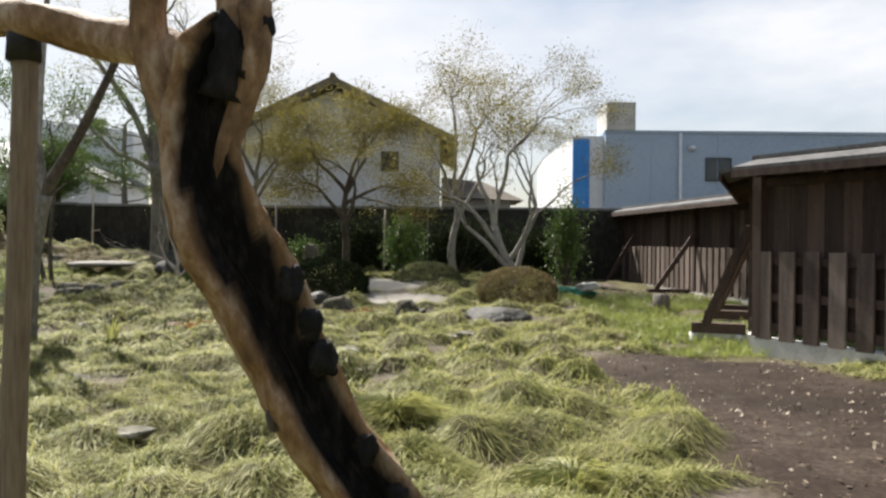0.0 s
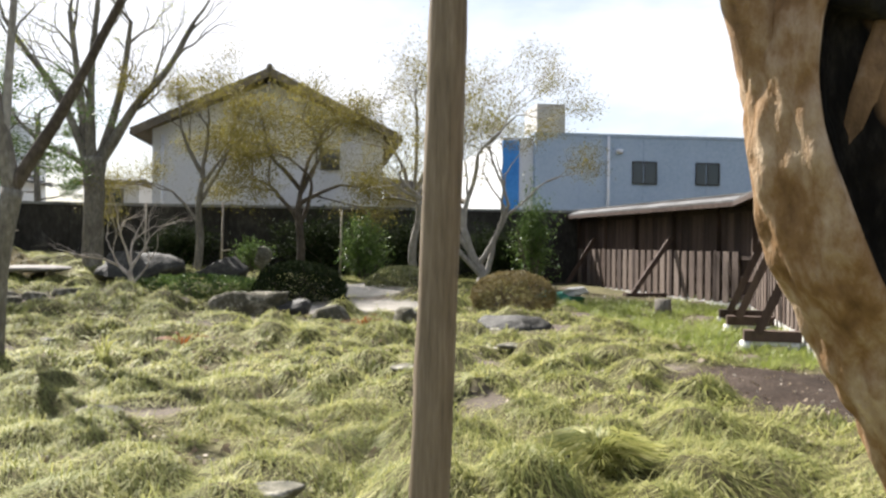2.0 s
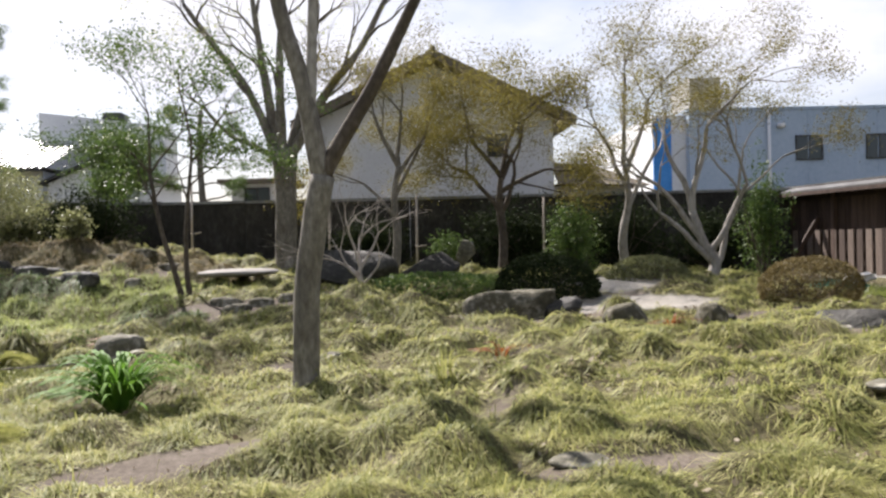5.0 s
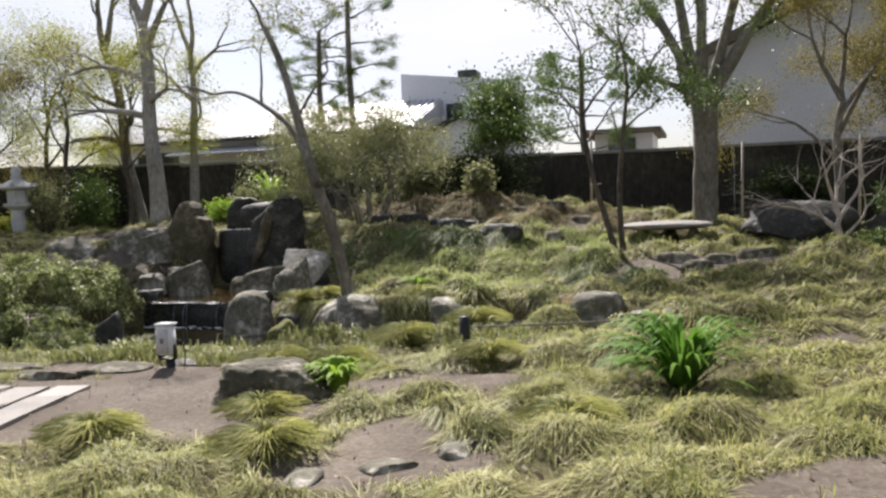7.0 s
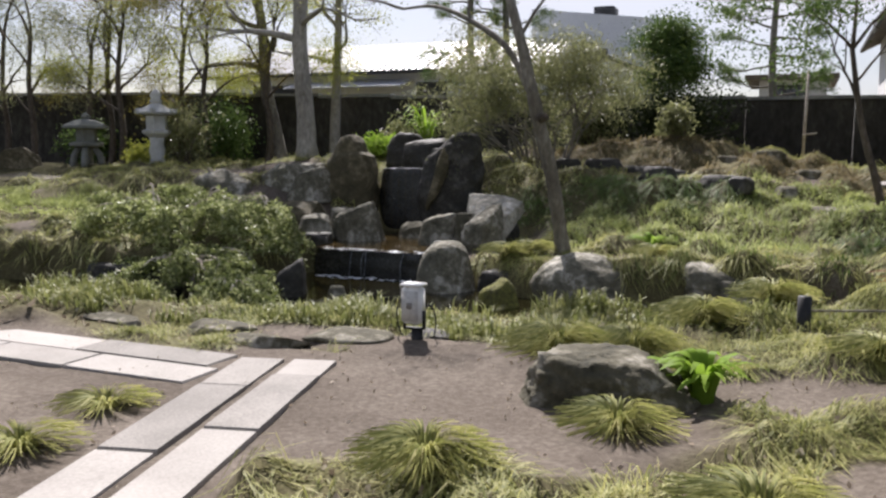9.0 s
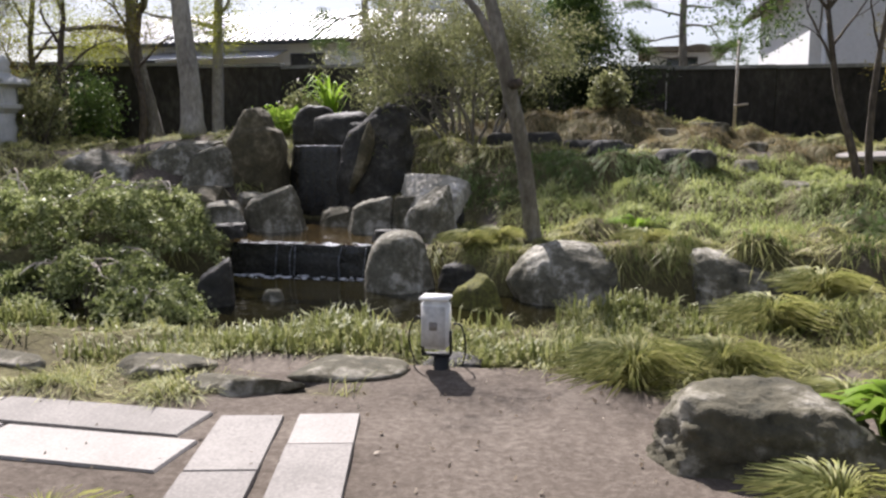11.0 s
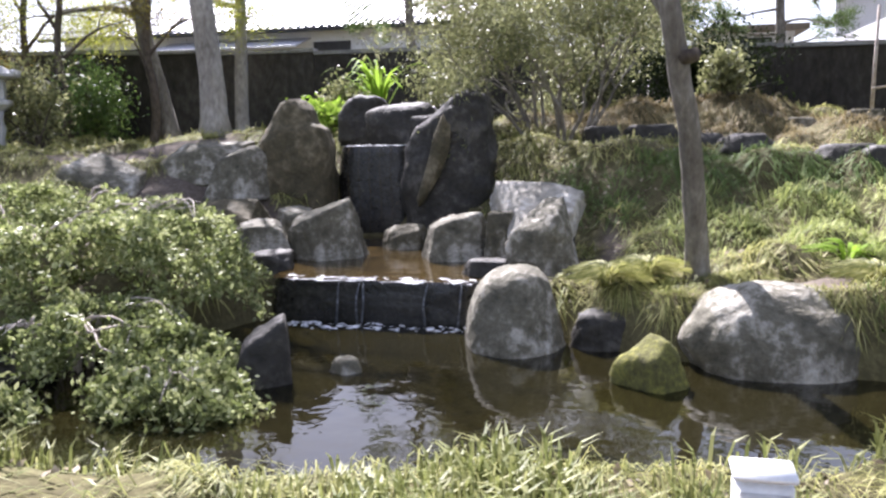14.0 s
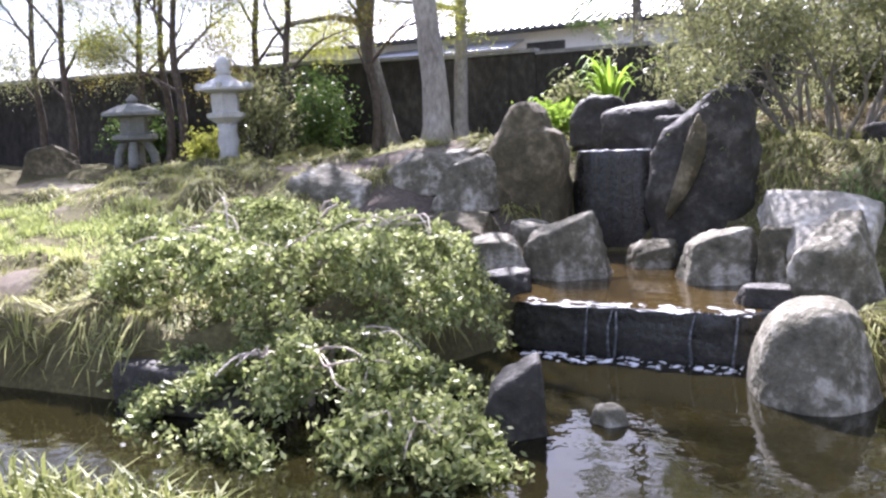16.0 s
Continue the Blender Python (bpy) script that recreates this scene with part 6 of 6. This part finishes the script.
tree("round_tree", (-15.9, 31.5), [(0, 0, 0), (0, 0, 1), (0, 0, 1.8), (0, 0, 2.5)], 0.12, [(0.6, (-0.6, 0, 1), 0.7), (0.7, (0.6, 0, 1), 0.7), (0.9, (-0.3, 0, 1), 0.8), (1, (0.3, 0.2, 1), 0.8), (1, (0, -0.2, 1), 0.8)],
     "bark_dark", "leaf_green", "dense dark evergreen tree beyond the wall", 54, per=12, scatter=0.5, size=0.13, depth=3, length=0.5)

# shrubs
def spreading_shrub(c, size, tall, label, seed, n, turn=0.0, droop=0.0, edge=2.6):
    """A low spreading shrub: tufts of small leaves over long bleached boughs, with gaps."""
    r = np.random.default_rng(seed)
    g = ground_at(c[0], c[1])
    ob = thing("low_shrub", (c[0], c[1], g - 0.05), label, "shrub")
    ct, st = math.cos(radians(turn)), math.sin(radians(turn))

    def top(u, v):
        rho = np.hypot(u, v)
        bump = np.array([noise.noise(Vector((a * 2.3 + seed, b * 2.3, 0))) + 0.5 * noise.noise(Vector((a * 6, b * 6, seed))) for a, b in zip(np.ravel(u), np.ravel(v))])
        return np.ravel((1 - rho ** edge) * tall) * (0.85 + 0.4 * bump) - droop * np.ravel(rho) ** 3, bump

    def place(u, v, z):
        x, y = u * size[0] / 2, v * size[1] / 2
        return np.stack([c[0] + x * ct - y * st, c[1] + x * st + y * ct, c[2] + z], -1)

    a, rho = r.uniform(0, 6.283, n), np.sqrt(r.random(n)) * (1 + 0.12 * np.sin(3 * r.uniform(0, 6.283, n)))
    u, v = rho * np.cos(a), rho * np.sin(a)
    z, bump = top(u, v)
    gap = np.array([noise.noise(Vector((p * 5.0, q * 5.0, seed + 3.0))) for p, q in zip(u, v)])
    ok = gap > 0.0
    u, v, z = u[ok], v[ok], z[ok]
    z = np.where(r.random(len(u)) < 0.6, z - r.uniform(0, 0.06, len(u)), z * r.uniform(0.1, 0.9, len(u)))
    out = []
    for k in range(int(6 * size[0])):
        ang, far = r.uniform(0, 6.283), r.uniform(0.5, 0.8)
        U, W = np.array([0.08, 0.3, 0.6, 0.85, 1.0]) * far * math.cos(ang), np.array([0.08, 0.3, 0.6, 0.85, 1.0]) * far * math.sin(ang)
        W = W + r.normal(0, 0.07, 5)
        Z, _ = top(U, W)
        Z = Z * np.array([0.0, 0.6, 0.95, 1.04, 1.06]) + r.normal(0, 0.02, 5)
        Z[0] = g - 0.05 - c[2]
        out.append(tube(spline(place(U, W, Z), 14), np.linspace(0.005 * size[0], 0.003, 14), 6, 0.06, k, cap=False))
    part("stem", *join(out), M["twig_pale"], ob, "bleached bare boughs")
    P = place(u, v, z)
    V, F = leaves(P, 9, 0.04, 0.058, r, 0.42)
    part("foliage", V, F, M["leaf_juniper"], ob)
    return ob


spreading_shrub((-20.9, 19.7, 0.16), (3.8, 2.9, 0), 0.72, "broad low spreading shrub with olive leaves over bleached boughs", 61, 8600, -8, edge=6.0)
spreading_shrub((-19.95, 18.6, -0.14), (2.9, 1.9, 0), 0.42, "low spreading shrub overhanging the water", 62, 4700, -14, 0.05)
spreading_shrub((-18.75, 18.0, -0.16), (1.15, 0.85, 0), 0.24, "pale leafy shrub boughs trailing over the water", 162, 760, -10, 0.08)
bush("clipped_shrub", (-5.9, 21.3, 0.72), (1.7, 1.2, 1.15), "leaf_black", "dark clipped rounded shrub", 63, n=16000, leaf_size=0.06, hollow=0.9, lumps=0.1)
bush("clipped_shrub", (-2.2, 20.0, 0.74), (1.5, 1.15, 0.9), "leaf_tan", "tan dormant clipped rounded shrub", 64, n=17000, leaf_size=0.038, hollow=0.92, lumps=0.06)
bush("clipped_shrub", (-3.9, 22.5, 0.8), (1.5, 1.0, 0.8), "leaf_shrub", "low clipped olive shrub", 65, n=10000, leaf_size=0.05, hollow=0.9, lumps=0.1)
bush("low_shrub", (-7.7, 21.6, 0.72), (2.6, 1.2, 0.65), "leaf_green", "low dark green spreading shrub", 66, n=9000, leaf_size=0.06, hollow=0.85, lumps=0.25)
bush("evergreen_shrub", (-4.55, 25.8, 1.5), (1.2, 0.9, 1.7), "leaf_green", "upright feathery green shrub before the wall", 67, n=6500, leaf_size=0.065, hollow=0.4, lumps=0.6)
bush("evergreen_shrub", (-0.5, 25.5, 1.75), (1.05, 0.95, 2.5), "leaf_green", "tall airy dark evergreen shrub by the fence corner", 68, n=5500, leaf_size=0.07, hollow=0.25, lumps=0.8)
bush("evergreen_shrub", (-7.2, 26.4, 1.35), (0.9, 0.8, 0.8), "leaf_green", "small green shrub before the wall", 69, n=2200, leaf_size=0.06, hollow=0.3, lumps=0.7)
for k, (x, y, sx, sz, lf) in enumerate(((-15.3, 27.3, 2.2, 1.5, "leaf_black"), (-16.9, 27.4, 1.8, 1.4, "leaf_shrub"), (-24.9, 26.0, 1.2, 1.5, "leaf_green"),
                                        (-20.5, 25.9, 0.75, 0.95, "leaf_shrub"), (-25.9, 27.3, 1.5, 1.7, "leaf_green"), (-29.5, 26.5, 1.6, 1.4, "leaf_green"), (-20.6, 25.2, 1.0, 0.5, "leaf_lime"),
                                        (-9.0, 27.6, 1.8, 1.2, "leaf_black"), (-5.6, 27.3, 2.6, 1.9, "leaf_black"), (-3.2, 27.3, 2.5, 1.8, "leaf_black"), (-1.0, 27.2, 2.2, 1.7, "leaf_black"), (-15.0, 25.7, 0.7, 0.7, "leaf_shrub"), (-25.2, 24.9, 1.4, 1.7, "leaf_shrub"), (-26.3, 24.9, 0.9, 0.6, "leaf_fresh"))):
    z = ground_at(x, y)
    bush("hedge_shrub", (x, y, z + sz * 0.42), (sx, min(sx, 1.2), sz), lf, {"leaf_green": "dark glossy evergreen shrub before the wall", "leaf_fresh": "yellow-green leafy shrub before the wall", "leaf_shrub": "olive-green leafy shrub before the garden wall", "leaf_lime": "lime-green low plant above the falls", "leaf_black": "dark shrub against the wall, shade put into its leaf colour"}[lf], 80 + k, n=int((3600 if lf == "leaf_black" else 2600) * sx), leaf_size=0.08, hollow=0.3, lumps=0.8, stems=10)
# bare twiggy shrub
tree("bare_shrub", (-8.9, 21.4), [(0, 0, 0), (0.02, 0, 0.15), (0.0, 0, 0.3), (0.02, 0, 0.4)], 0.05,
     [(0.2, (0.9, -0.1, 0.55), 0.9), (0.4, (-0.5, 0, 1), 0.9), (0.8, (0.2, 0.1, 1), 0.9), (1, (-0.2, 0, 1), 1), (1, (0.5, 0, 1), 1), (0.6, (-0.8, 0.1, 0.8), 0.9)],
     "twig_pale", None, "leafless twiggy shrub with bleached branches", 95, per=0, depth=4, spread=0.45, length=0.62, kids=(2, 3), category="shrub")
# shrub of pink blossom beyond the fence
bush("blossom_shrub", (6.0, 24.0, 3.2), (1.5, 1.0, 1.0), "blossom", "pink blossom showing above the fence", 96, n=420, leaf_size=0.08, hollow=0.3, lumps=0.7)


def strap_plant(c, n, length, width, leaf, label, seed, arch=1.0, name="strap_leaf_plant", tuft=False):
    r = np.random.default_rng(seed)
    g = ground_at(c[0], c[1])
    ob = thing(name, (c[0], c[1], g), label, "plant")
    out = []
    for k in range(n):
        a, L = r.uniform(0, 6.283), length * r.uniform(0.65, 1.15)
        e = r.uniform(0.3, 1.5) if tuft else np.clip(r.normal(arch, 0.25), 0.35, 1.5)
        d = np.array((math.cos(a), math.sin(a)))
        P = spline([(*(np.array(c[:2]) + d * 0.05), g - 0.02), (*(np.array(c[:2]) + d * (0.05 + L * 0.4 * math.cos(e))), g + L * 0.55 * math.sin(e)),
                    (*(np.array(c[:2]) + d * (0.05 + L * 0.9 * math.cos(e) + 0.05)), g + L * 0.72 * math.sin(e)), (*(np.array(c[:2]) + d * (0.1 + L * 1.05 * math.cos(e) + 0.1)), g + L * 0.6 * math.sin(e))], 7)
        s = np.array((-d[1], d[0], 0)) * width / 2
        w = np.array([0.7, 1, 1, 0.95, 0.8, 0.5, 0.08])[:, None]
        V = np.concatenate([P - s * w, P + s * w - np.array((0, 0, 0.004))])
        F = np.array([(i, i + 1, i + 8, i + 7) for i in range(6)])
        if tuft:
            out.append((V, F))
        else:
            part("leaf", V, F, M[leaf], ob)
    if tuft:
        tagged(part("foliage", *join(out), M[leaf], ob, "fine arching blades"), "fine arching blades", kind="stuff")
    return ob


strap_plant((-10.75, 15.45), 170, 0.73, 0.034, "leaf_strap", "large clump of green strap leaves", 1, 1.0)
strap_plant((-13.38, 15.15), 60, 0.35, 0.055, "leaf_lime", "bright lime-green leafy plant beside the boulder", 2, 1.45, "lime_plant")
strap_plant((-7.85, 15.4), 14, 0.42, 0.018, "grass", "small upright yellow-green plant in the grass", 3, 1.35, "grassy_plant")
strap_plant((-14.5, 20.35), 26, 0.17, 0.04, "leaf_lime", "low bright green plant on the mound", 4, 0.9, "lime_plant")
strap_plant((-20.0, 26.1), 44, 1.15, 0.05, "leaf_lime", "small fan-leaved palm above the falls", 8, 1.3, "small_palm")
strap_plant((-16.55, 17.35), 16, 0.2, 0.035, "grass_pale", "pale leafy sprig at the water's edge", 6, 0.8, "pale_sprig")
for k, (x, y, n, L) in enumerate(((-14.4, 13.5, 90, 0.3), (-13.75, 14.55, 70, 0.3), (-16.5, 13.75, 34, 0.2), (-16.35, 13.05, 40, 0.22), (-13.1, 18.2, 90, 0.4), (-13.4, 15.9, 50, 0.25), (-2.9, 8.9, 80, 0.36), (-3.9, 10.2, 70, 0.34), (-13.0, 13.3, 80, 0.32), (-11.4, 14.2, 80, 0.32), (-12.4, 16.1, 60, 0.3), (-13.6, 17.3, 100, 0.42), (-14.5, 16.1, 110, 0.5), (-14.0, 16.4, 80, 0.4), (-16.25, 20.1, 60, 0.3), (-15.95, 20.25, 50, 0.28), (-14.4, 19.9, 60, 0.3))):
    strap_plant((x, y), n * 6, L * 0.62, 0.008, "grass", "dense drooping tussock of striped yellow-green grass", 20 + k, 0.85, "grass_tussock", True)
for k, (x, y) in enumerate(((-8.0, 11.4), (-11.95, 18.9), (-7.2, 16.6), (-4.9, 18.2))):
    strap_plant((x, y), 16, 0.22, 0.03, "leaf_red", "small rusty-leaved plant in the grass", 50 + k, 0.8, "rusty_plant")

# ---- garden furniture ----
table = thing("stone_table", (-11.2, 23.5, 0.6), "round pale stone slab table on squat stone legs", "stone table")
part("top", *rock_mesh((-11.2, 23.4, 1.06), (1.45, 1.1, 0.15), 200, 0, cuts=3, rough=0.04, keep=0.85), M["slab"], table, "pale worn slab top")
for k, (x, y) in enumerate(((-11.6, 23.2), (-10.8, 23.2), (-11.2, 23.7))):
    part("leg", *rock_mesh((x, y, 0.82), (0.3, 0.28, 0.5), 201 + k), M["rock_brown"], table, "squat stone leg")

# white garden spotlight on a bracket
spot = thing("garden_spotlight", (-15.620, 16.02, 0.0), "white box-shaped garden spotlight on a dark bracket", "garden light")
part("lid", *box(-15.722, -15.548, 15.97, 16.11, 0.442, 0.462, 0.005), M["white_paint"], spot, "white lid")
part("housing", *box(-15.715, -15.555, 15.98, 16.1, 0.15, 0.44, 0.018), M["white_paint"], spot, "white metal housing")
part("cover_plate", *box(-15.705, -15.565, 15.968, 15.9785, 0.17, 0.41, 0.004), M["kerb"], spot, "pale grey face plate")
part("badge", *box(-15.660, -15.610, 15.962, 15.9675, 0.27, 0.32, 0.003), M["slab"], spot, "small grey square mark")
part("bracket", *join([box(-15.722, -15.716, 16.03, 16.09, 0.11, 0.25, 0.001), box(-15.554, -15.548, 16.03, 16.09, 0.11, 0.25, 0.001), box(-15.722, -15.548, 16.03, 16.09, 0.1, 0.112, 0.001)]), M["black"], spot, "dark steel bracket")
part("post", *tube([(-15.610, 16.060, -0.120), (-15.610, 16.060, 0.095)], [0.05, 0.045], 12), M["black"], spot, "short dark post")
part("cable", *tube(spline([(-15.540, 16.080, 0.290), (-15.490, 16.090, 0.270), (-15.470, 16.100, 0.130), (-15.510, 16.130, -0.020)], 12), np.full(12, 0.006), 6), M["black"], spot, "black cable")
rock((-15.620, 16.25, -0.02), (0.5, 0.35, 0.18), "rock_dark", "dark stone under the spotlight", 210, 0)
part("cable", *tube(spline([(-15.72, 16.09, 0.3), (-15.78, 16.12, 0.31), (-15.83, 16.15, 0.18), (-15.79, 16.16, 0.02), (-15.7, 16.15, -0.02)], 16), np.full(16, 0.006), 6), M["black"], spot, "black cable loop")
# low rail of posts beside the pond
rail = thing("low_rail", (-12.85, 16.95, 0.05), "low bamboo rail on a dark round post", "garden rail")
part("post", *tube([(-12.85, 16.95, -0.02), (-12.85, 16.95, 0.42)], [0.05, 0.05], 14, 0.02, 1), M["black"], rail, "dark round post")
part("cross_bar", *tube(spline([(-12.9, 17.0, 0.3), (-12.2, 17.35, 0.29), (-11.4, 17.6, 0.3)], 10), np.full(10, 0.009), 8, 0.05, 2), M["bark_grey"], rail, "weathered bamboo pole")
part("post", *tube([(-11.4, 17.6, -0.02), (-11.4, 17.6, 0.36)], [0.03, 0.03], 10, 0.02, 3), M["bamboo"], rail, "weathered short post")
for k, (x, y) in enumerate(((-7.9, 26.2), (-5.1, 26.3), (-9.9, 27.4), (-12.9, 26.9))):
    st = thing("tree_stake", (x, y, 0.6), "thin pale stake with a cross tie", "stake", "tree stakes")
    g = ground_at(x, y)
    part("stake", *tube([(x, y, g - 0.05), (x + 0.03, y, g + 1.7)], [0.028, 0.022], 8, 0.03, k), M["twig_pale"], st)
    part("tie", *tube([(x - 0.02, y - 0.03, g + 0.55), (x + 0.22, y - 0.03, g + 0.58)], [0.018, 0.018], 6), M["twig_pale"], st)
tp = thing("folded_sheet", (-0.9, 21.6, 0.45), "crumpled green sheet with a white bag on it", "plastic sheet")
part("green_sheet", *rock_mesh((-0.95, 21.6, 0.6), (1.2, 0.6, 0.36), 220, 0, rough=0.3), M["tarp"], tp, "crumpled green plastic sheet")
rock((-0.65, 21.45, 0.76), (0.6, 0.35, 0.2), "kerb", "crumpled white plastic bag", 221, 0, "plastic_bag", category="bag", rough=0.3)
bk = thing("stump", (0.35, 19.6, 0.4), "short grey stump beside the fence", "stump")
part("stump", *tube([(0.35, 19.6, 0.35), (0.35, 19.6, 0.72)], [0.16, 0.14], 14, 0.05, 3), M["bark_grey"], bk)


# stone lanterns
def lathe(c, prof, sides=16, turn=0.0):
    V, n = [], len(prof)
    for r_q, z in prof:
        for k in range(sides):
            a = 2 * math.pi * k / sides + turn
            V.append((c[0] + r_q * math.cos(a), c[1] + r_q * math.sin(a), c[2] + z))
    i, j = np.meshgrid(np.arange(n - 1), np.arange(sides), indexing="ij")
    Q = np.stack([i * sides + j, i * sides + (j + 1) % sides, (i + 1) * sides + (j + 1) % sides, (i + 1) * sides + j], -1).reshape(-1, 4)
    return np.array(V), [Q, np.arange(sides)[None, ::-1], (np.arange(sides) + (n - 1) * sides)[None]]


L1 = (-25.4, 24.3, ground_at(-25.4, 24.3) - 0.05)
k1 = (2.72 - L1[2]) / 1.75
lan = thing("stone_lantern", L1, "tall pale granite garden lantern with curled roof corners", "stone lantern")


def lz(prof):
    return [(a * k1 * 1.15, b * k1) for a, b in prof]


part("base", *lathe(L1, lz([(0.26, 0), (0.26, 0.1), (0.2, 0.16), (0.17, 0.18)]), 6), M["stone_lantern"], lan, "six-sided base", False)
part("shaft", *lathe(L1, lz([(0.14, 0.18), (0.12, 0.3), (0.15, 0.45), (0.12, 0.6), (0.14, 0.72)])), M["stone_lantern"], lan, "round shaft")
part("platform", *lathe(L1, lz([(0.14, 0.72), (0.27, 0.82), (0.28, 0.88), (0.2, 0.9)]), 6), M["stone_lantern"], lan, "six-sided platform", False)
part("fire_box", *lathe(L1, lz([(0.19, 0.9), (0.2, 1.0), (0.2, 1.16), (0.18, 1.2)]), 6), M["stone_lantern"], lan, "pale fire box", False)
part("roof", *lathe(L1, lz([(0.22, 1.2), (0.4, 1.24), (0.4, 1.28), (0.25, 1.36), (0.12, 1.44), (0.1, 1.47)]), 6), M["stone_lantern"], lan, "curled roof", False)
for k in range(6):
    a = k * math.pi / 3
    part("roof_curl", *rock_mesh((L1[0] + 0.42 * k1 * math.cos(a), L1[1] + 0.42 * k1 * math.sin(a), L1[2] + 1.3 * k1), (0.13, 0.13, 0.14), k, level=2, rough=0.05), M["stone_lantern"], lan)
part("finial", *lathe(L1, lz([(0.08, 1.46), (0.12, 1.52), (0.08, 1.56), (0.11, 1.63), (0.08, 1.7), (0.01, 1.78)])), M["stone_lantern"], lan, "bud finial")
L2 = (-27.35, 24.3, ground_at(-27.35, 24.3) - 0.05)
lan2 = thing("stone_lantern", L2, "low dark broad-roofed snow lantern of aged stone", "stone lantern")
for k in range(4):
    a = k * math.pi / 2 + 0.6
    part("foot", *tube(spline([(L2[0] + 0.3 * math.cos(a), L2[1] + 0.3 * math.sin(a), L2[2]), (L2[0] + 0.26 * math.cos(a), L2[1] + 0.26 * math.sin(a), L2[2] + 0.25), (L2[0] + 0.15 * math.cos(a), L2[1] + 0.15 * math.sin(a), L2[2] + 0.42)], 6), np.full(6, 0.07), 8), M["lantern_dark"], lan2)
part("platform", *lathe(L2, [(0.15, 0.4), (0.36, 0.46), (0.36, 0.53), (0.25, 0.55)], 6), M["lantern_dark"], lan2, "", False)
part("fire_box", *lathe(L2, [(0.22, 0.55), (0.22, 0.82)], 6), M["lantern_dark"], lan2, "", False)
part("roof", *lathe(L2, [(0.24, 0.82), (0.5, 0.84), (0.49, 0.89), (0.25, 1.0), (0.08, 1.04)], 6), M["lantern_dark"], lan2, "broad shallow roof", False)
part("finial", *lathe(L2, [(0.07, 1.04), (0.1, 1.1), (0.02, 1.18)]), M["lantern_dark"], lan2)

# ---- paved path ----
path = thing("paved_path", (-15.5, 13, 0.0), "straight path of long pale granite slabs, two abreast, with a side path", "path", kind="structure")
along, across = np.array((-0.25, 0.968)), np.array((0.968, 0.25))
rs = np.random.default_rng(77)


def slab(o, u, v, a0, a1, b0, b1):
    """One slab in the frame o + a u + b v."""
    g = 0.008
    c = [o + u * a + v * b for a, b in ((a0 + g, b0 + g), (a1 - g, b0 + g), (a1 - g, b1 - g), (a0 + g, b1 - g))]
    if np.cross(np.append(c[1] - c[0], 0), np.append(c[2] - c[0], 0))[2] < 0:
        c = c[::-1]
    m = np.mean(c, axis=0)
    z = 0.03 + rs.normal(0, 0.003)
    top = [m + (q - m) * 0.985 for q in c]
    V = [(*q, -0.06) for q in c] + [(*q, z - 0.012) for q in c] + [(*q, z) for q in top]
    F = [(4, 5, 6, 7)]
    F = [(0, 1, 5, 4), (1, 2, 6, 5), (2, 3, 7, 6), (3, 0, 4, 7), (4, 5, 9, 8), (5, 6, 10, 9), (6, 7, 11, 10), (7, 4, 8, 11), (8, 9, 10, 11)]
    part("slab", V, np.array(F), M["slab"], path, "", False)


O = np.array((-15.81, 15.18))      # far right-hand corner of the path
for col, (b0, b1) in enumerate(((-0.315, 0.0), (-0.7, -0.375))):
    s = 0.0
    first = 0.42 if col == 0 else 0.7
    while s < 9:
        L = first if s == 0 else 0.95 + 0.25 * rs.random()
        slab(O, -along, across, s, s + L, b0, b1)
        s += L
side_dir, side_n = np.array((-1.0, 0.0)), np.array((0.0, 1.0))
O2 = np.array((-16.53, 15.04))
for col, (b0, b1) in enumerate(((-0.35, 0.0), (-0.74, -0.37))):
    s = 0.0 if col == 0 else -0.12
    while s < 7:
        L = (0.95 if col == 0 else 0.75) + 0.3 * rs.random()
        slab(O2, side_dir, side_n, s, s + L, b0, b1)
        s += L
